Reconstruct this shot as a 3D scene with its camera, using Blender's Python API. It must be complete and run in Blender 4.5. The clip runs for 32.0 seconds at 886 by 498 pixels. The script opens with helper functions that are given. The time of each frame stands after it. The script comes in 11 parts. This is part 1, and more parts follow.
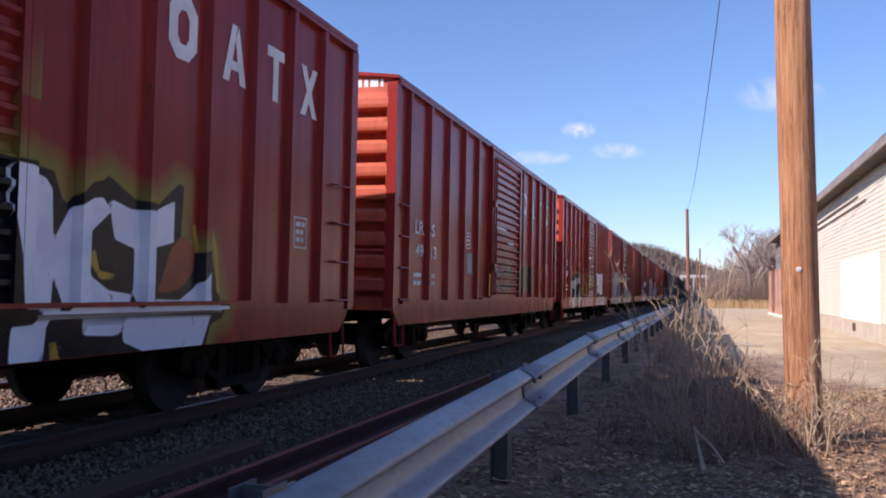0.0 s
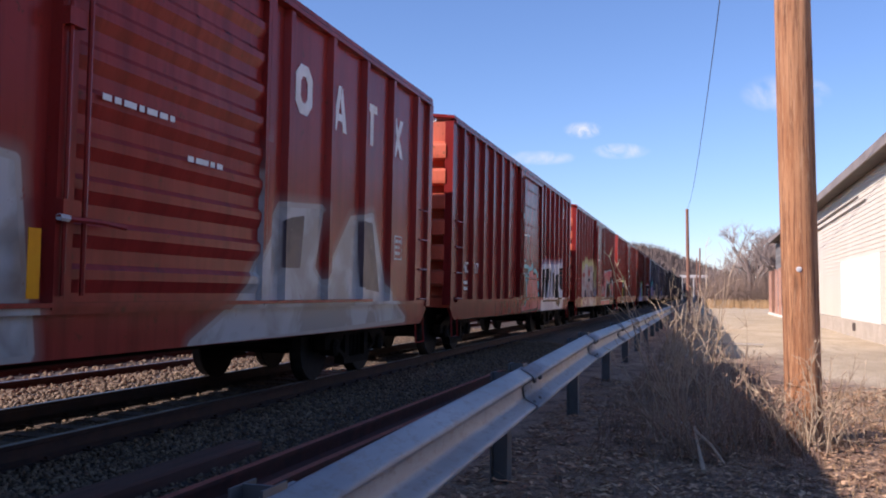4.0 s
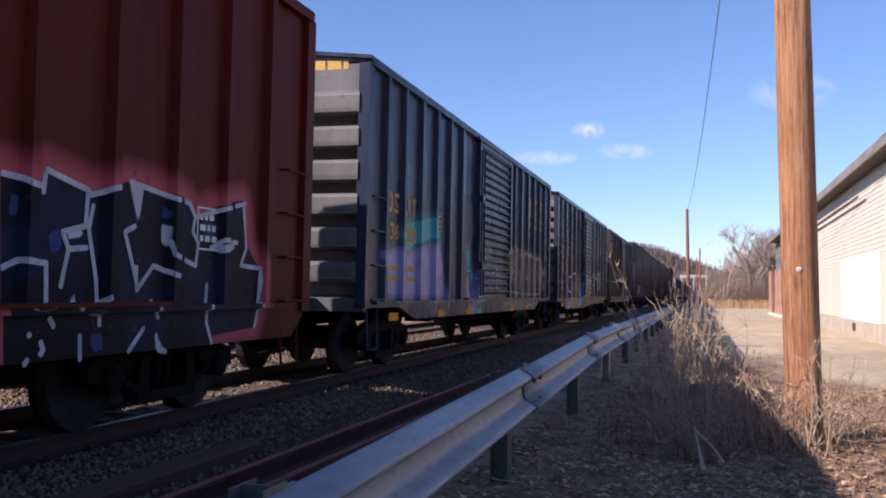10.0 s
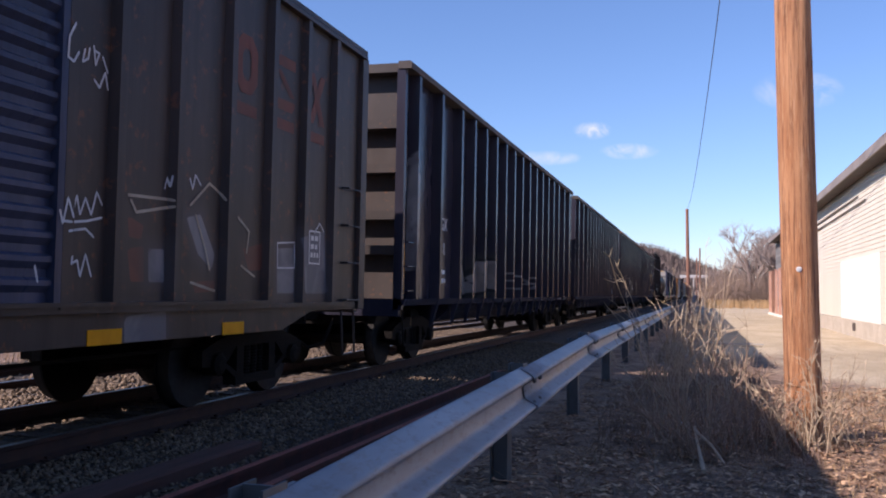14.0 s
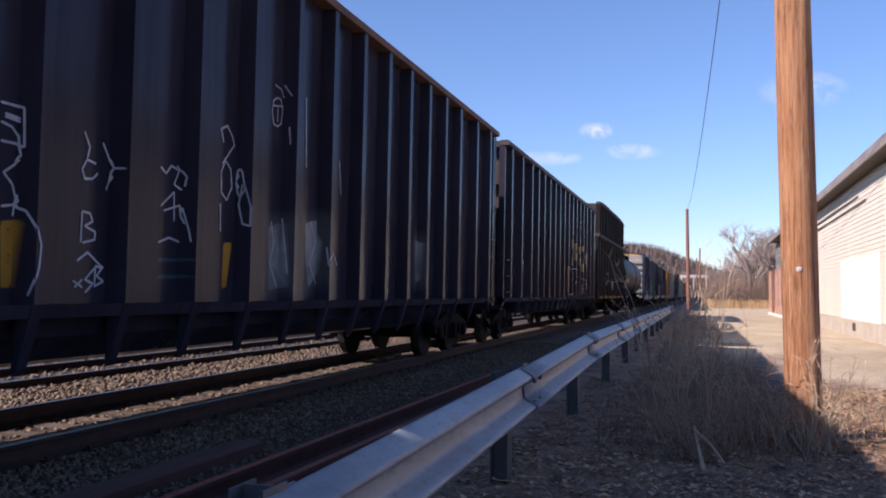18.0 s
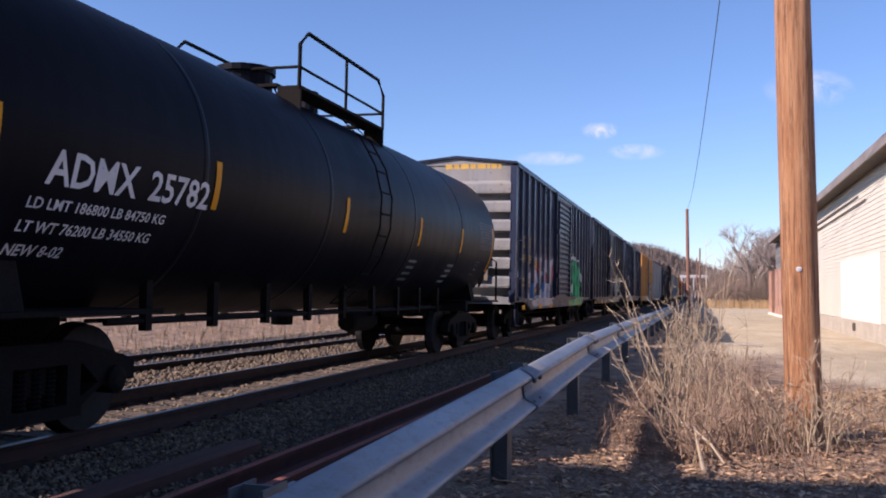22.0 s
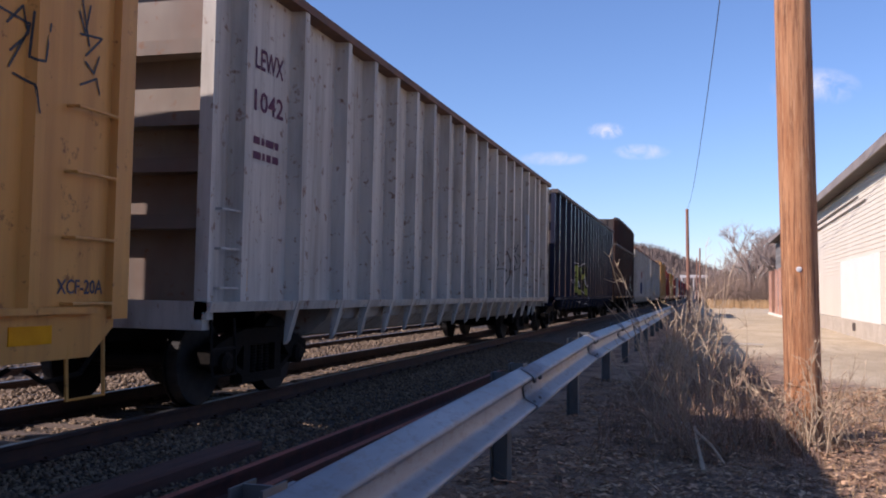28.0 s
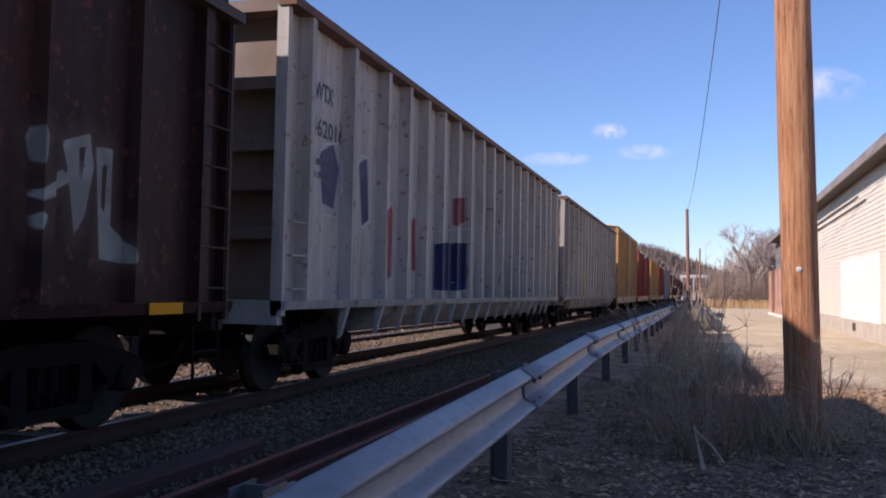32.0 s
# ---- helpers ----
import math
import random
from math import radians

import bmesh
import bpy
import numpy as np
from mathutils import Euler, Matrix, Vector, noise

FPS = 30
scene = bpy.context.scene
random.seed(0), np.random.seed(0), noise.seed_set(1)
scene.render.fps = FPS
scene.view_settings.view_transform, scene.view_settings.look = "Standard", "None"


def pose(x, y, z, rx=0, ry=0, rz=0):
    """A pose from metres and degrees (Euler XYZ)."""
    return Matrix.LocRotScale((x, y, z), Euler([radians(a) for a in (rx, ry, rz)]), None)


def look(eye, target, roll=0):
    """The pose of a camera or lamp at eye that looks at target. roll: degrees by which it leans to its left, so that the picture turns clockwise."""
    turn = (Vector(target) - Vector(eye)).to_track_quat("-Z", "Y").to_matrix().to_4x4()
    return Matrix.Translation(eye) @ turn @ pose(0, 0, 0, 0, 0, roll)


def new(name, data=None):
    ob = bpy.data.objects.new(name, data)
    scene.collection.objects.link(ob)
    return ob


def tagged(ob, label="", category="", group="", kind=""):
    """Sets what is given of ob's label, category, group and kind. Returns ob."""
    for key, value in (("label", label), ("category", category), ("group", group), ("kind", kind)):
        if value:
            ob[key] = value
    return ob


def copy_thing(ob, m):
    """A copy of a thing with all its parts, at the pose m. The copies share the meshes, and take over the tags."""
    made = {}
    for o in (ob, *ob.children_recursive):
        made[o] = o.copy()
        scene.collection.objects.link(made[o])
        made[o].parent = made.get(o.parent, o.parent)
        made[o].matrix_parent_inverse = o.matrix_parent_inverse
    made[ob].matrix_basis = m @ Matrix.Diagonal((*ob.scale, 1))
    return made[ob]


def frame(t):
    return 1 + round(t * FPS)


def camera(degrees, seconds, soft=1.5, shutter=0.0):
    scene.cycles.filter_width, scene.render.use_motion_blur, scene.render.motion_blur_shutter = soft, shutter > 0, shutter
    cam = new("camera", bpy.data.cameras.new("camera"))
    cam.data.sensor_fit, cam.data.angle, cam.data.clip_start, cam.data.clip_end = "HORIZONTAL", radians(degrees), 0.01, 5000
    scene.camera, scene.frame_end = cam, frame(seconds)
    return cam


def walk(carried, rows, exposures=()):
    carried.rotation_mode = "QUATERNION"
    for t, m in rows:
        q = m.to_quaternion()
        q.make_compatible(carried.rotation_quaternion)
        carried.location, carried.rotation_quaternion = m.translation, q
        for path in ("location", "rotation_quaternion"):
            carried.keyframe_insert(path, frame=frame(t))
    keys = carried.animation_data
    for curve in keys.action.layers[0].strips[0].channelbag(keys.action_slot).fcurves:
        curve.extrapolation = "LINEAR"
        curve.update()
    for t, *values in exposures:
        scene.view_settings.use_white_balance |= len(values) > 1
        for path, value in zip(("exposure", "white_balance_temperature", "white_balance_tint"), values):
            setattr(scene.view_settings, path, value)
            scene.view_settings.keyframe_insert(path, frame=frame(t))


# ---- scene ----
# ---- camera: it stands still beside the guard rail ----
EYE = (0.0, 0.0, 1.2155)
HEAD, TILT, LEAN = radians(15.854), radians(2.740), 0.567
AIM = (EYE[0] - math.sin(HEAD) * math.cos(TILT), EYE[1] + math.cos(HEAD) * math.cos(TILT), EYE[2] + math.sin(TILT))
cam = camera(52.076, 32.0, soft=1.9)
walk(cam, [(0.0, look(EYE, AIM, LEAN)), (32.0, look(EYE, AIM, LEAN))], exposures=[(0.0, 0.48, 5900, 25.0), (18.0, 0.48, 5900, 25.0), (24.0, 0.41, 5900, 25.0), (32.0, 0.36, 5900, 25.0)])

# ---- light: low winter sun from behind the train ----
SUN_FROM = Vector((-1.15, -0.86, 1.0)).normalized()
world = bpy.data.worlds.new("sky")
scene.world = world
world.use_nodes = True
wn = world.node_tree
wn.nodes.clear()
sky = wn.nodes.new("ShaderNodeTexSky")
sky.sky_type = "NISHITA"
sky.sun_disc = False
sky.sun_elevation = math.asin(SUN_FROM.z)
sky.sun_rotation = math.atan2(SUN_FROM.x, SUN_FROM.y)
sky.air_density, sky.dust_density, sky.ozone_density = 1.0, 0.1, 5.0
bg = wn.nodes.new("ShaderNodeBackground")
bg.inputs["Strength"].default_value = 0.112
wo = wn.nodes.new("ShaderNodeOutputWorld")
wn.links.new(sky.outputs[0], bg.inputs["Color"])
wn.links.new(bg.outputs[0], wo.inputs["Surface"])
sun = new("sun", bpy.data.lights.new("sun", "SUN"))
sun.data.energy, sun.data.angle, sun.data.color = 5.4, radians(0.53), (1.0, 0.88, 0.72)
sun.matrix_world = look(SUN_FROM * 60, (0, 0, 0))

TRACK_X, CANT = -5.9545, 0.5457    # the main track: its centre and how far it leans

# ---- materials ----


class Nodes:
    """A short hand for building one node material."""

    def __init__(self, name):
        self.mat = bpy.data.materials.new(name)
        self.mat.use_nodes = True
        self.t = self.mat.node_tree
        self.t.nodes.clear()
        self.out = self.t.nodes.new("ShaderNodeOutputMaterial")
        self.b = self.t.nodes.new("ShaderNodeBsdfPrincipled")
        self.t.links.new(self.b.outputs[0], self.out.inputs["Surface"])
        self.co = self.t.nodes.new("ShaderNodeTexCoord").outputs["Object"]

    def link(self, a, b):
        self.t.links.new(a, b)

    def mapped(self, scale=(1, 1, 1), shift=None):
        m = self.t.nodes.new("ShaderNodeMapping")
        m.inputs["Scale"].default_value = scale
        self.link(self.co, m.inputs["Vector"])
        if shift is not None:
            self.link(shift, m.inputs["Location"])
        return m.outputs[0]

    def noise(self, scale, detail=5.0, rough=0.6, stretch=None, shift=None, warp=0.0):
        n = self.t.nodes.new("ShaderNodeTexNoise")
        n.inputs["Scale"].default_value, n.inputs["Detail"].default_value = scale, detail
        n.inputs["Roughness"].default_value, n.inputs["Distortion"].default_value = rough, warp
        self.link(self.mapped(stretch or (1, 1, 1), shift), n.inputs["Vector"])
        return n.outputs["Fac"]

    def rand(self):
        """A random value for each object, stretched into a shift of the textures."""
        o = self.t.nodes.new("ShaderNodeObjectInfo")
        m = self.t.nodes.new("ShaderNodeMath")
        m.operation = "MULTIPLY"
        m.inputs[1].default_value = 37.0
        self.link(o.outputs["Random"], m.inputs[0])
        return o.outputs["Random"], m.outputs[0]

    def band(self, value, lo, hi):
        m = self.t.nodes.new("ShaderNodeMapRange")
        m.inputs["From Min"].default_value, m.inputs["From Max"].default_value = lo, hi
        self.link(value, m.inputs["Value"])
        return m.outputs[0]

    def times(self, a, b):
        m = self.t.nodes.new("ShaderNodeMath")
        m.operation = "MULTIPLY"
        for i, x in enumerate((a, b)):
            if isinstance(x, (int, float)):
                m.inputs[i].default_value = x
            else:
                self.link(x, m.inputs[i])
        return m.outputs[0]

    def mix(self, fac, a, b):
        m = self.t.nodes.new("ShaderNodeMix")
        m.data_type = "RGBA"
        for i, x in ((0, fac), (6, a), (7, b)):
            if isinstance(x, (int, float)):
                m.inputs[i].default_value = x
            elif isinstance(x, tuple):
                m.inputs[i].default_value = (*x, 1.0)
            else:
                self.link(x, m.inputs[i])
        return m.outputs[2]

    def attr(self, name):
        a = self.t.nodes.new("ShaderNodeAttribute")
        a.attribute_name = name
        return a.outputs["Fac"]

    def bump(self, height, strength, distance=0.01):
        n = self.t.nodes.new("ShaderNodeBump")
        n.inputs["Strength"].default_value, n.inputs["Distance"].default_value = strength, distance
        self.link(height, n.inputs["Height"])
        self.link(n.outputs[0], self.b.inputs["Normal"])

    def done(self, colour, rough=0.6, metal=0.0):
        for key, x in (("Base Color", colour), ("Roughness", rough), ("Metallic", metal)):
            if isinstance(x, (int, float)):
                self.b.inputs[key].default_value = x
            elif isinstance(x, tuple):
                self.b.inputs[key].default_value = (*x, 1.0)
            else:
                self.link(x, self.b.inputs[key])
        return self.mat


def surf(name, a, b, scale, rough=0.8, bump=0.3, dist=0.01, metal=0.0, stretch=None, c=None, fine=None, per_object=False):
    """A plain weathered surface: two tones at a large scale, a third in patches, fine grain and relief."""
    n = Nodes(name)
    rnd, shift = n.rand() if per_object else (None, None)
    big = n.noise(scale, 4, 0.6, stretch, shift)
    col = n.mix(n.band(big, 0.35, 0.65), a, b)
    small = n.noise(fine or scale * 14, 6, 0.7, stretch, shift)
    if c:
        col = n.mix(n.band(small, 0.5, 0.68), col, c)
    if per_object:
        h = n.t.nodes.new("ShaderNodeHueSaturation")
        m = n.t.nodes.new("ShaderNodeMapRange")
        m.inputs["To Min"].default_value, m.inputs["To Max"].default_value = 0.72, 1.25
        n.link(rnd, m.inputs["Value"])
        n.link(m.outputs[0], h.inputs["Value"])
        n.link(col, h.inputs["Color"])
        col = h.outputs[0]
    n.bump(small, bump, dist)
    return n.done(col, rough, metal)




def car_paint(name, base, faded, grime, rust, gloss=0.5, tags=(), rusty=0.62, shine=0.3):
    """Painted car steel: faded patches, streaks of grime running down, rust, and sprayed paint where the mesh carries it."""
    n = Nodes(name)
    col = n.mix(n.band(n.noise(0.55, 4, 0.6), 0.35, 0.7), base, faded)
    streak = n.noise(1.0, 5, 0.65, (2.5, 5.0, 0.35))
    col = n.mix(n.times(n.band(streak, 0.42, 0.74), 0.75), col, grime)
    col = n.mix(n.times(n.band(n.noise(7.0, 6, 0.7), rusty, rusty + 0.07), 0.8), col, rust)
    for i, tag in enumerate(tags):
        outline, fill_a, fill_b, cloud = tag
        worn = n.band(n.noise(9.0, 5, 0.7), 0.26, 0.36)
        if cloud:
            col = n.mix(n.times(n.band(n.attr("cloud%d" % i), 0.38, 0.56), worn), col, cloud)
        k = n.attr("tag%d" % i)
        if outline:
            col = n.mix(n.times(n.band(k, 0.435, 0.450), worn), col, outline)
        fill = n.mix(n.band(n.noise(1.6, 3, 0.5, None, None, 0.8), 0.42, 0.58), fill_a, fill_b)
        col = n.mix(n.times(n.band(k, 0.496, 0.508), worn), col, fill)
    n.bump(n.noise(1.3, 3, 0.5, (1, 1, 0.5)), 0.35, 0.05)
    n.b.inputs["Specular IOR Level"].default_value = shine
    return n.done(col, n.band(n.noise(1.2, 5, 0.65, (2.0, 4.0, 0.5)), 0.05, 1.35) if gloss is None else gloss)


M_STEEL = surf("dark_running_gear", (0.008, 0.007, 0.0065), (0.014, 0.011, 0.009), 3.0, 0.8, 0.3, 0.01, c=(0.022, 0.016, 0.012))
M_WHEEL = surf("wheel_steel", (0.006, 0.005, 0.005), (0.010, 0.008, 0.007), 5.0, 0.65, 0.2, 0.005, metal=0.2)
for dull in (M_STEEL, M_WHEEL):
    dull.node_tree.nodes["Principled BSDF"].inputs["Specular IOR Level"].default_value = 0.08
M_TREAD = surf("worn_wheel_tread", (0.028, 0.026, 0.025), (0.042, 0.04, 0.038), 8.0, 0.75, 0.1, 0.002, metal=0.1)
M_YELLOW = surf("yellow_reflector", (0.80, 0.35, 0.004), (0.70, 0.28, 0.004), 4.0, 0.45, 0.05, 0.002)
for mat in (M_STEEL, M_WHEEL, M_TREAD, M_YELLOW):
    mat.node_tree.nodes["Principled BSDF"].inputs["Specular IOR Level"].default_value = 0.1
M_RAILHEAD = surf("polished_rail", (0.15, 0.145, 0.145), (0.21, 0.205, 0.20), 9.0, 0.45, 0.05, 0.001, metal=1.0)
M_RAIL = surf("rusty_rail_web", (0.050, 0.022, 0.015), (0.028, 0.015, 0.011), 6.0, 0.85, 0.3, 0.004)
M_RUSTRAIL = surf("deep_rust", (0.27, 0.075, 0.05), (0.16, 0.05, 0.035), 5.0, 0.85, 0.4, 0.004, c=(0.44, 0.17, 0.11))
M_SPARE = surf("dark_maroon_rust", (0.085, 0.024, 0.018), (0.045, 0.016, 0.013), 5.0, 0.9, 0.4, 0.004)
M_TIE = surf("weathered_tie", (0.075, 0.052, 0.038), (0.14, 0.10, 0.075), 4.0, 0.9, 0.5, 0.01, stretch=(0.3, 3, 3), c=(0.05, 0.04, 0.03), per_object=True)
M_TIMBER = surf("old_creosoted_timber", (0.10, 0.043, 0.031), (0.06, 0.028, 0.021), 4.0, 0.9, 0.5, 0.01, stretch=(3, 0.3, 3))
M_GALV = surf("galvanised_beam", (0.245, 0.25, 0.255), (0.35, 0.35, 0.35), 2.6, 0.5, 0.15, 0.003, metal=0.2, stretch=(1, 0.35, 1), c=(0.24, 0.215, 0.19), fine=24)
M_POST = surf("galvanised_post", (0.11, 0.112, 0.11), (0.17, 0.172, 0.168), 3.0, 0.55, 0.15, 0.004, metal=0.6)
M_BOLT = surf("bolt_steel", (0.16, 0.15, 0.14), (0.09, 0.08, 0.07), 20.0, 0.5, 0.1, 0.002, metal=0.7)
M_WHITE = surf("white_lettering", (0.82, 0.81, 0.79), (0.66, 0.64, 0.61), 3.0, 0.6, 0.05, 0.002)
M_GOLD = surf("yellow_lettering", (0.62, 0.36, 0.05), (0.48, 0.27, 0.05), 3.0, 0.6, 0.05, 0.002)
M_INK = surf("dark_lettering", (0.03, 0.03, 0.05), (0.06, 0.05, 0.07), 3.0, 0.6, 0.05, 0.002)
M_OLDRED = surf("faded_red_lettering", (0.15, 0.045, 0.028), (0.10, 0.035, 0.024), 3.0, 0.7, 0.05, 0.002)
M_CHALK = surf("white_marker_paint", (0.62, 0.62, 0.63), (0.40, 0.40, 0.42), 6.0, 0.7, 0.05, 0.002)
M_CHALKGREY = surf("worn_grey_marker_paint", (0.30, 0.30, 0.31), (0.16, 0.16, 0.17), 6.0, 0.7, 0.05, 0.002)
M_TANLINE = surf("pale_tan_spray", (0.44, 0.37, 0.28), (0.30, 0.25, 0.19), 5.0, 0.7, 0.05, 0.002)
M_OLIVELINE = surf("worn_olive_spray", (0.24, 0.23, 0.15), (0.16, 0.12, 0.08), 6.0, 0.7, 0.05, 0.002)
M_BLUELINE = surf("blue_marker_paint", (0.12, 0.22, 0.40), (0.20, 0.28, 0.42), 5.0, 0.7, 0.05, 0.002)
M_BLACKLINE = surf("black_marker_paint", (0.02, 0.02, 0.022), (0.05, 0.045, 0.045), 6.0, 0.6, 0.05, 0.002)
M_PLATE = surf("grey_plate", (0.25, 0.26, 0.27), (0.17, 0.18, 0.19), 3.0, 0.5, 0.1, 0.003)
M_GREYPRINT = surf("grey_small_print", (0.10, 0.10, 0.11), (0.07, 0.07, 0.08), 9.0, 0.7, 0.05, 0.002)
M_COAL = surf("gondola_floor", (0.02, 0.018, 0.017), (0.05, 0.045, 0.04), 3.0, 0.95, 0.5, 0.02)

# ---- mesh tools ----


class M:
    """Vertices and faces of one mesh, gathered from simple solids."""

    def __init__(self):
        self.v, self.f, self.mi, self.slot = [], [], [], 0

    def add(self, verts, faces):
        o = len(self.v)
        self.v += [tuple(p) for p in verts]
        self.f += [tuple(i + o for i in face) for face in faces]
        self.mi += [self.slot] * len(faces)
        return self

    def box(self, x0, x1, y0, y1, z0, z1):
        return self.add([(x, y, z) for x in (x0, x1) for y in (y0, y1) for z in (z0, z1)],
                        [(0, 1, 3, 2), (4, 6, 7, 5), (0, 4, 5, 1), (2, 3, 7, 6), (0, 2, 6, 4), (1, 5, 7, 3)])

    def prism(self, profile, lo, hi, axis="y"):
        """A closed profile drawn out along an axis: (x, z) along y, (y, z) along x, (x, y) along z."""
        n = len(profile)

        def at(p, w):
            return (p[0], w, p[1]) if axis == "y" else (w, p[0], p[1]) if axis == "x" else (p[0], p[1], w)
        verts = [at(p, lo) for p in profile] + [at(p, hi) for p in profile]
        faces = [(i, (i + 1) % n, n + (i + 1) % n, n + i) for i in range(n)] + [tuple(range(n - 1, -1, -1)), tuple(range(n, 2 * n))]
        return self.add(verts, faces)

    def tube(self, pts, r, sides=6, taper=1.0):
        pts = [Vector(p) for p in pts]
        k = len(pts)
        rings = []
        for i, p in enumerate(pts):
            d = (pts[min(i + 1, k - 1)] - pts[max(i - 1, 0)]).normalized()
            u = d.orthogonal().normalized()
            w = d.cross(u)
            rr = r * (1 + (taper - 1) * i / max(1, k - 1))
            rings.append([p + (u * math.cos(a) + w * math.sin(a)) * rr for a in (2 * math.pi * j / sides for j in range(sides))])
        faces = []
        for i in range(k - 1):
            for j in range(sides):
                a, b = i * sides + j, i * sides + (j + 1) % sides
                faces.append((a, b, b + sides, a + sides))
        faces += [tuple(range(sides - 1, -1, -1)), tuple(range((k - 1) * sides, k * sides))]
        return self.add([q for ring in rings for q in ring], faces)

    def lathe(self, profile, centre, axis="x", n=24):
        """Radius and offset pairs turned round an axis through centre."""
        cx, cy, cz = centre
        verts, faces = [], []
        for r, o in profile:
            for j in range(n):
                a = 2 * math.pi * j / n
                c, s = r * math.cos(a), r * math.sin(a)
                verts.append((cx + o, cy + c, cz + s) if axis == "x" else (cx + c, cy + o, cz + s) if axis == "y" else (cx + c, cy + s, cz + o))
        for i in range(len(profile) - 1):
            for j in range(n):
                a, b = i * n + j, i * n + (j + 1) % n
                faces.append((a, b, b + n, a + n))
        faces += [tuple(range(n - 1, -1, -1)), tuple(range((len(profile) - 1) * n, len(profile) * n))]
        return self.add(verts, faces)

    def sheet(self, x, y0, y1, z0, z1, step=0.06):
        """A finely divided upright sheet that faces +x."""
        ny, nz = max(1, math.ceil((y1 - y0) / step)), max(1, math.ceil((z1 - z0) / step))
        verts = [(x, y0 + (y1 - y0) * i / ny, z0 + (z1 - z0) * j / nz) for i in range(ny + 1) for j in range(nz + 1)]
        faces = [(i * (nz + 1) + j, (i + 1) * (nz + 1) + j, (i + 1) * (nz + 1) + j + 1, i * (nz + 1) + j + 1)
                 for i in range(ny) for j in range(nz)]
        return self.add(verts, faces)

    def mesh(self, name, mats=1, smooth=False):
        me = bpy.data.meshes.new(name)
        me.from_pydata(self.v, [], self.f)
        for _ in range(mats):
            me.materials.append(None)
        if mats > 1:
            me.polygons.foreach_set("material_index", self.mi)
        if smooth:
            me.polygons.foreach_set("use_smooth", [True] * len(self.f))
        bm = bmesh.new()
        bm.from_mesh(me)
        bmesh.ops.recalc_face_normals(bm, faces=bm.faces)
        bm.to_mesh(me)
        bm.free()
        return me


STORE = {}


def put(name, me, mats, parent=None, label="", at=None):
    """One object on a mesh, with materials of its own, under a thing or a part."""
    ob = new(name, me)
    for slot, mat in zip(ob.material_slots, mats if isinstance(mats, (list, tuple)) else [mats]):
        slot.link = "OBJECT"
        slot.material = mat
    if parent is not None:
        ob.parent = parent
    if at is not None:
        ob.matrix_basis = at
    if label:
        tagged(ob, label)
    return ob


def shared(key, build, smooth=False, mats=1):
    if key not in STORE:
        m = M()
        build(m)
        STORE[key] = m.mesh(key.split("/")[0], mats, smooth)
    return STORE[key]


def part(name, m, mat, parent, label="", smooth=False):
    """One mesh object out of gathered solids, under a thing or a part."""
    mats = mat if isinstance(mat, (list, tuple)) else [mat]
    return put(name, m.mesh(name, len(mats), smooth), mats, parent, label)


def thing(name, label, category, group="", kind="", at=None):
    ob = new(name)
    ob.empty_display_size = 0.3
    if at is not None:
        ob.matrix_basis = at
    return tagged(ob, label, category, group, kind)


def glyphs(text, height, width=None):
    """A flat mesh of words in the built-in font, and its size: it lies in x and y from the origin."""
    cu = bpy.data.curves.new("lettering", "FONT")
    cu.body, cu.size, cu.resolution_u, cu.offset = text, 1.0, 2, 0.018
    ob = bpy.data.objects.new("lettering", cu)
    me = bpy.data.meshes.new_from_object(ob)
    bpy.data.objects.remove(ob)
    co = np.empty(len(me.vertices) * 3)
    me.vertices.foreach_get("co", co)
    co = co.reshape(-1, 3)
    co[:, 0] -= co[:, 0].min()
    co[:, 1] -= co[:, 1].min()
    k = height / co[:, 1].max()
    kx = width / co[:, 0].max() if width else k
    co[:, 0] *= kx
    co[:, 1] *= k
    return me, co


def lettering(text, mat, parent, x, y, z, height, width=None, end=False, name="lettering"):
    """Words on the side of a car, or on its end."""
    me, co = glyphs(text, height, width)
    if end:
        new_co = np.stack([x + co[:, 0], np.full(len(co), y), z + co[:, 1]], 1)
    else:
        new_co = np.stack([np.full(len(co), x), y + co[:, 0], z + co[:, 1]], 1)
    me.vertices.foreach_set("co", new_co.ravel())
    me.materials.clear()
    me.materials.append(None)
    me.update()
    return put(name, me, mat, parent)


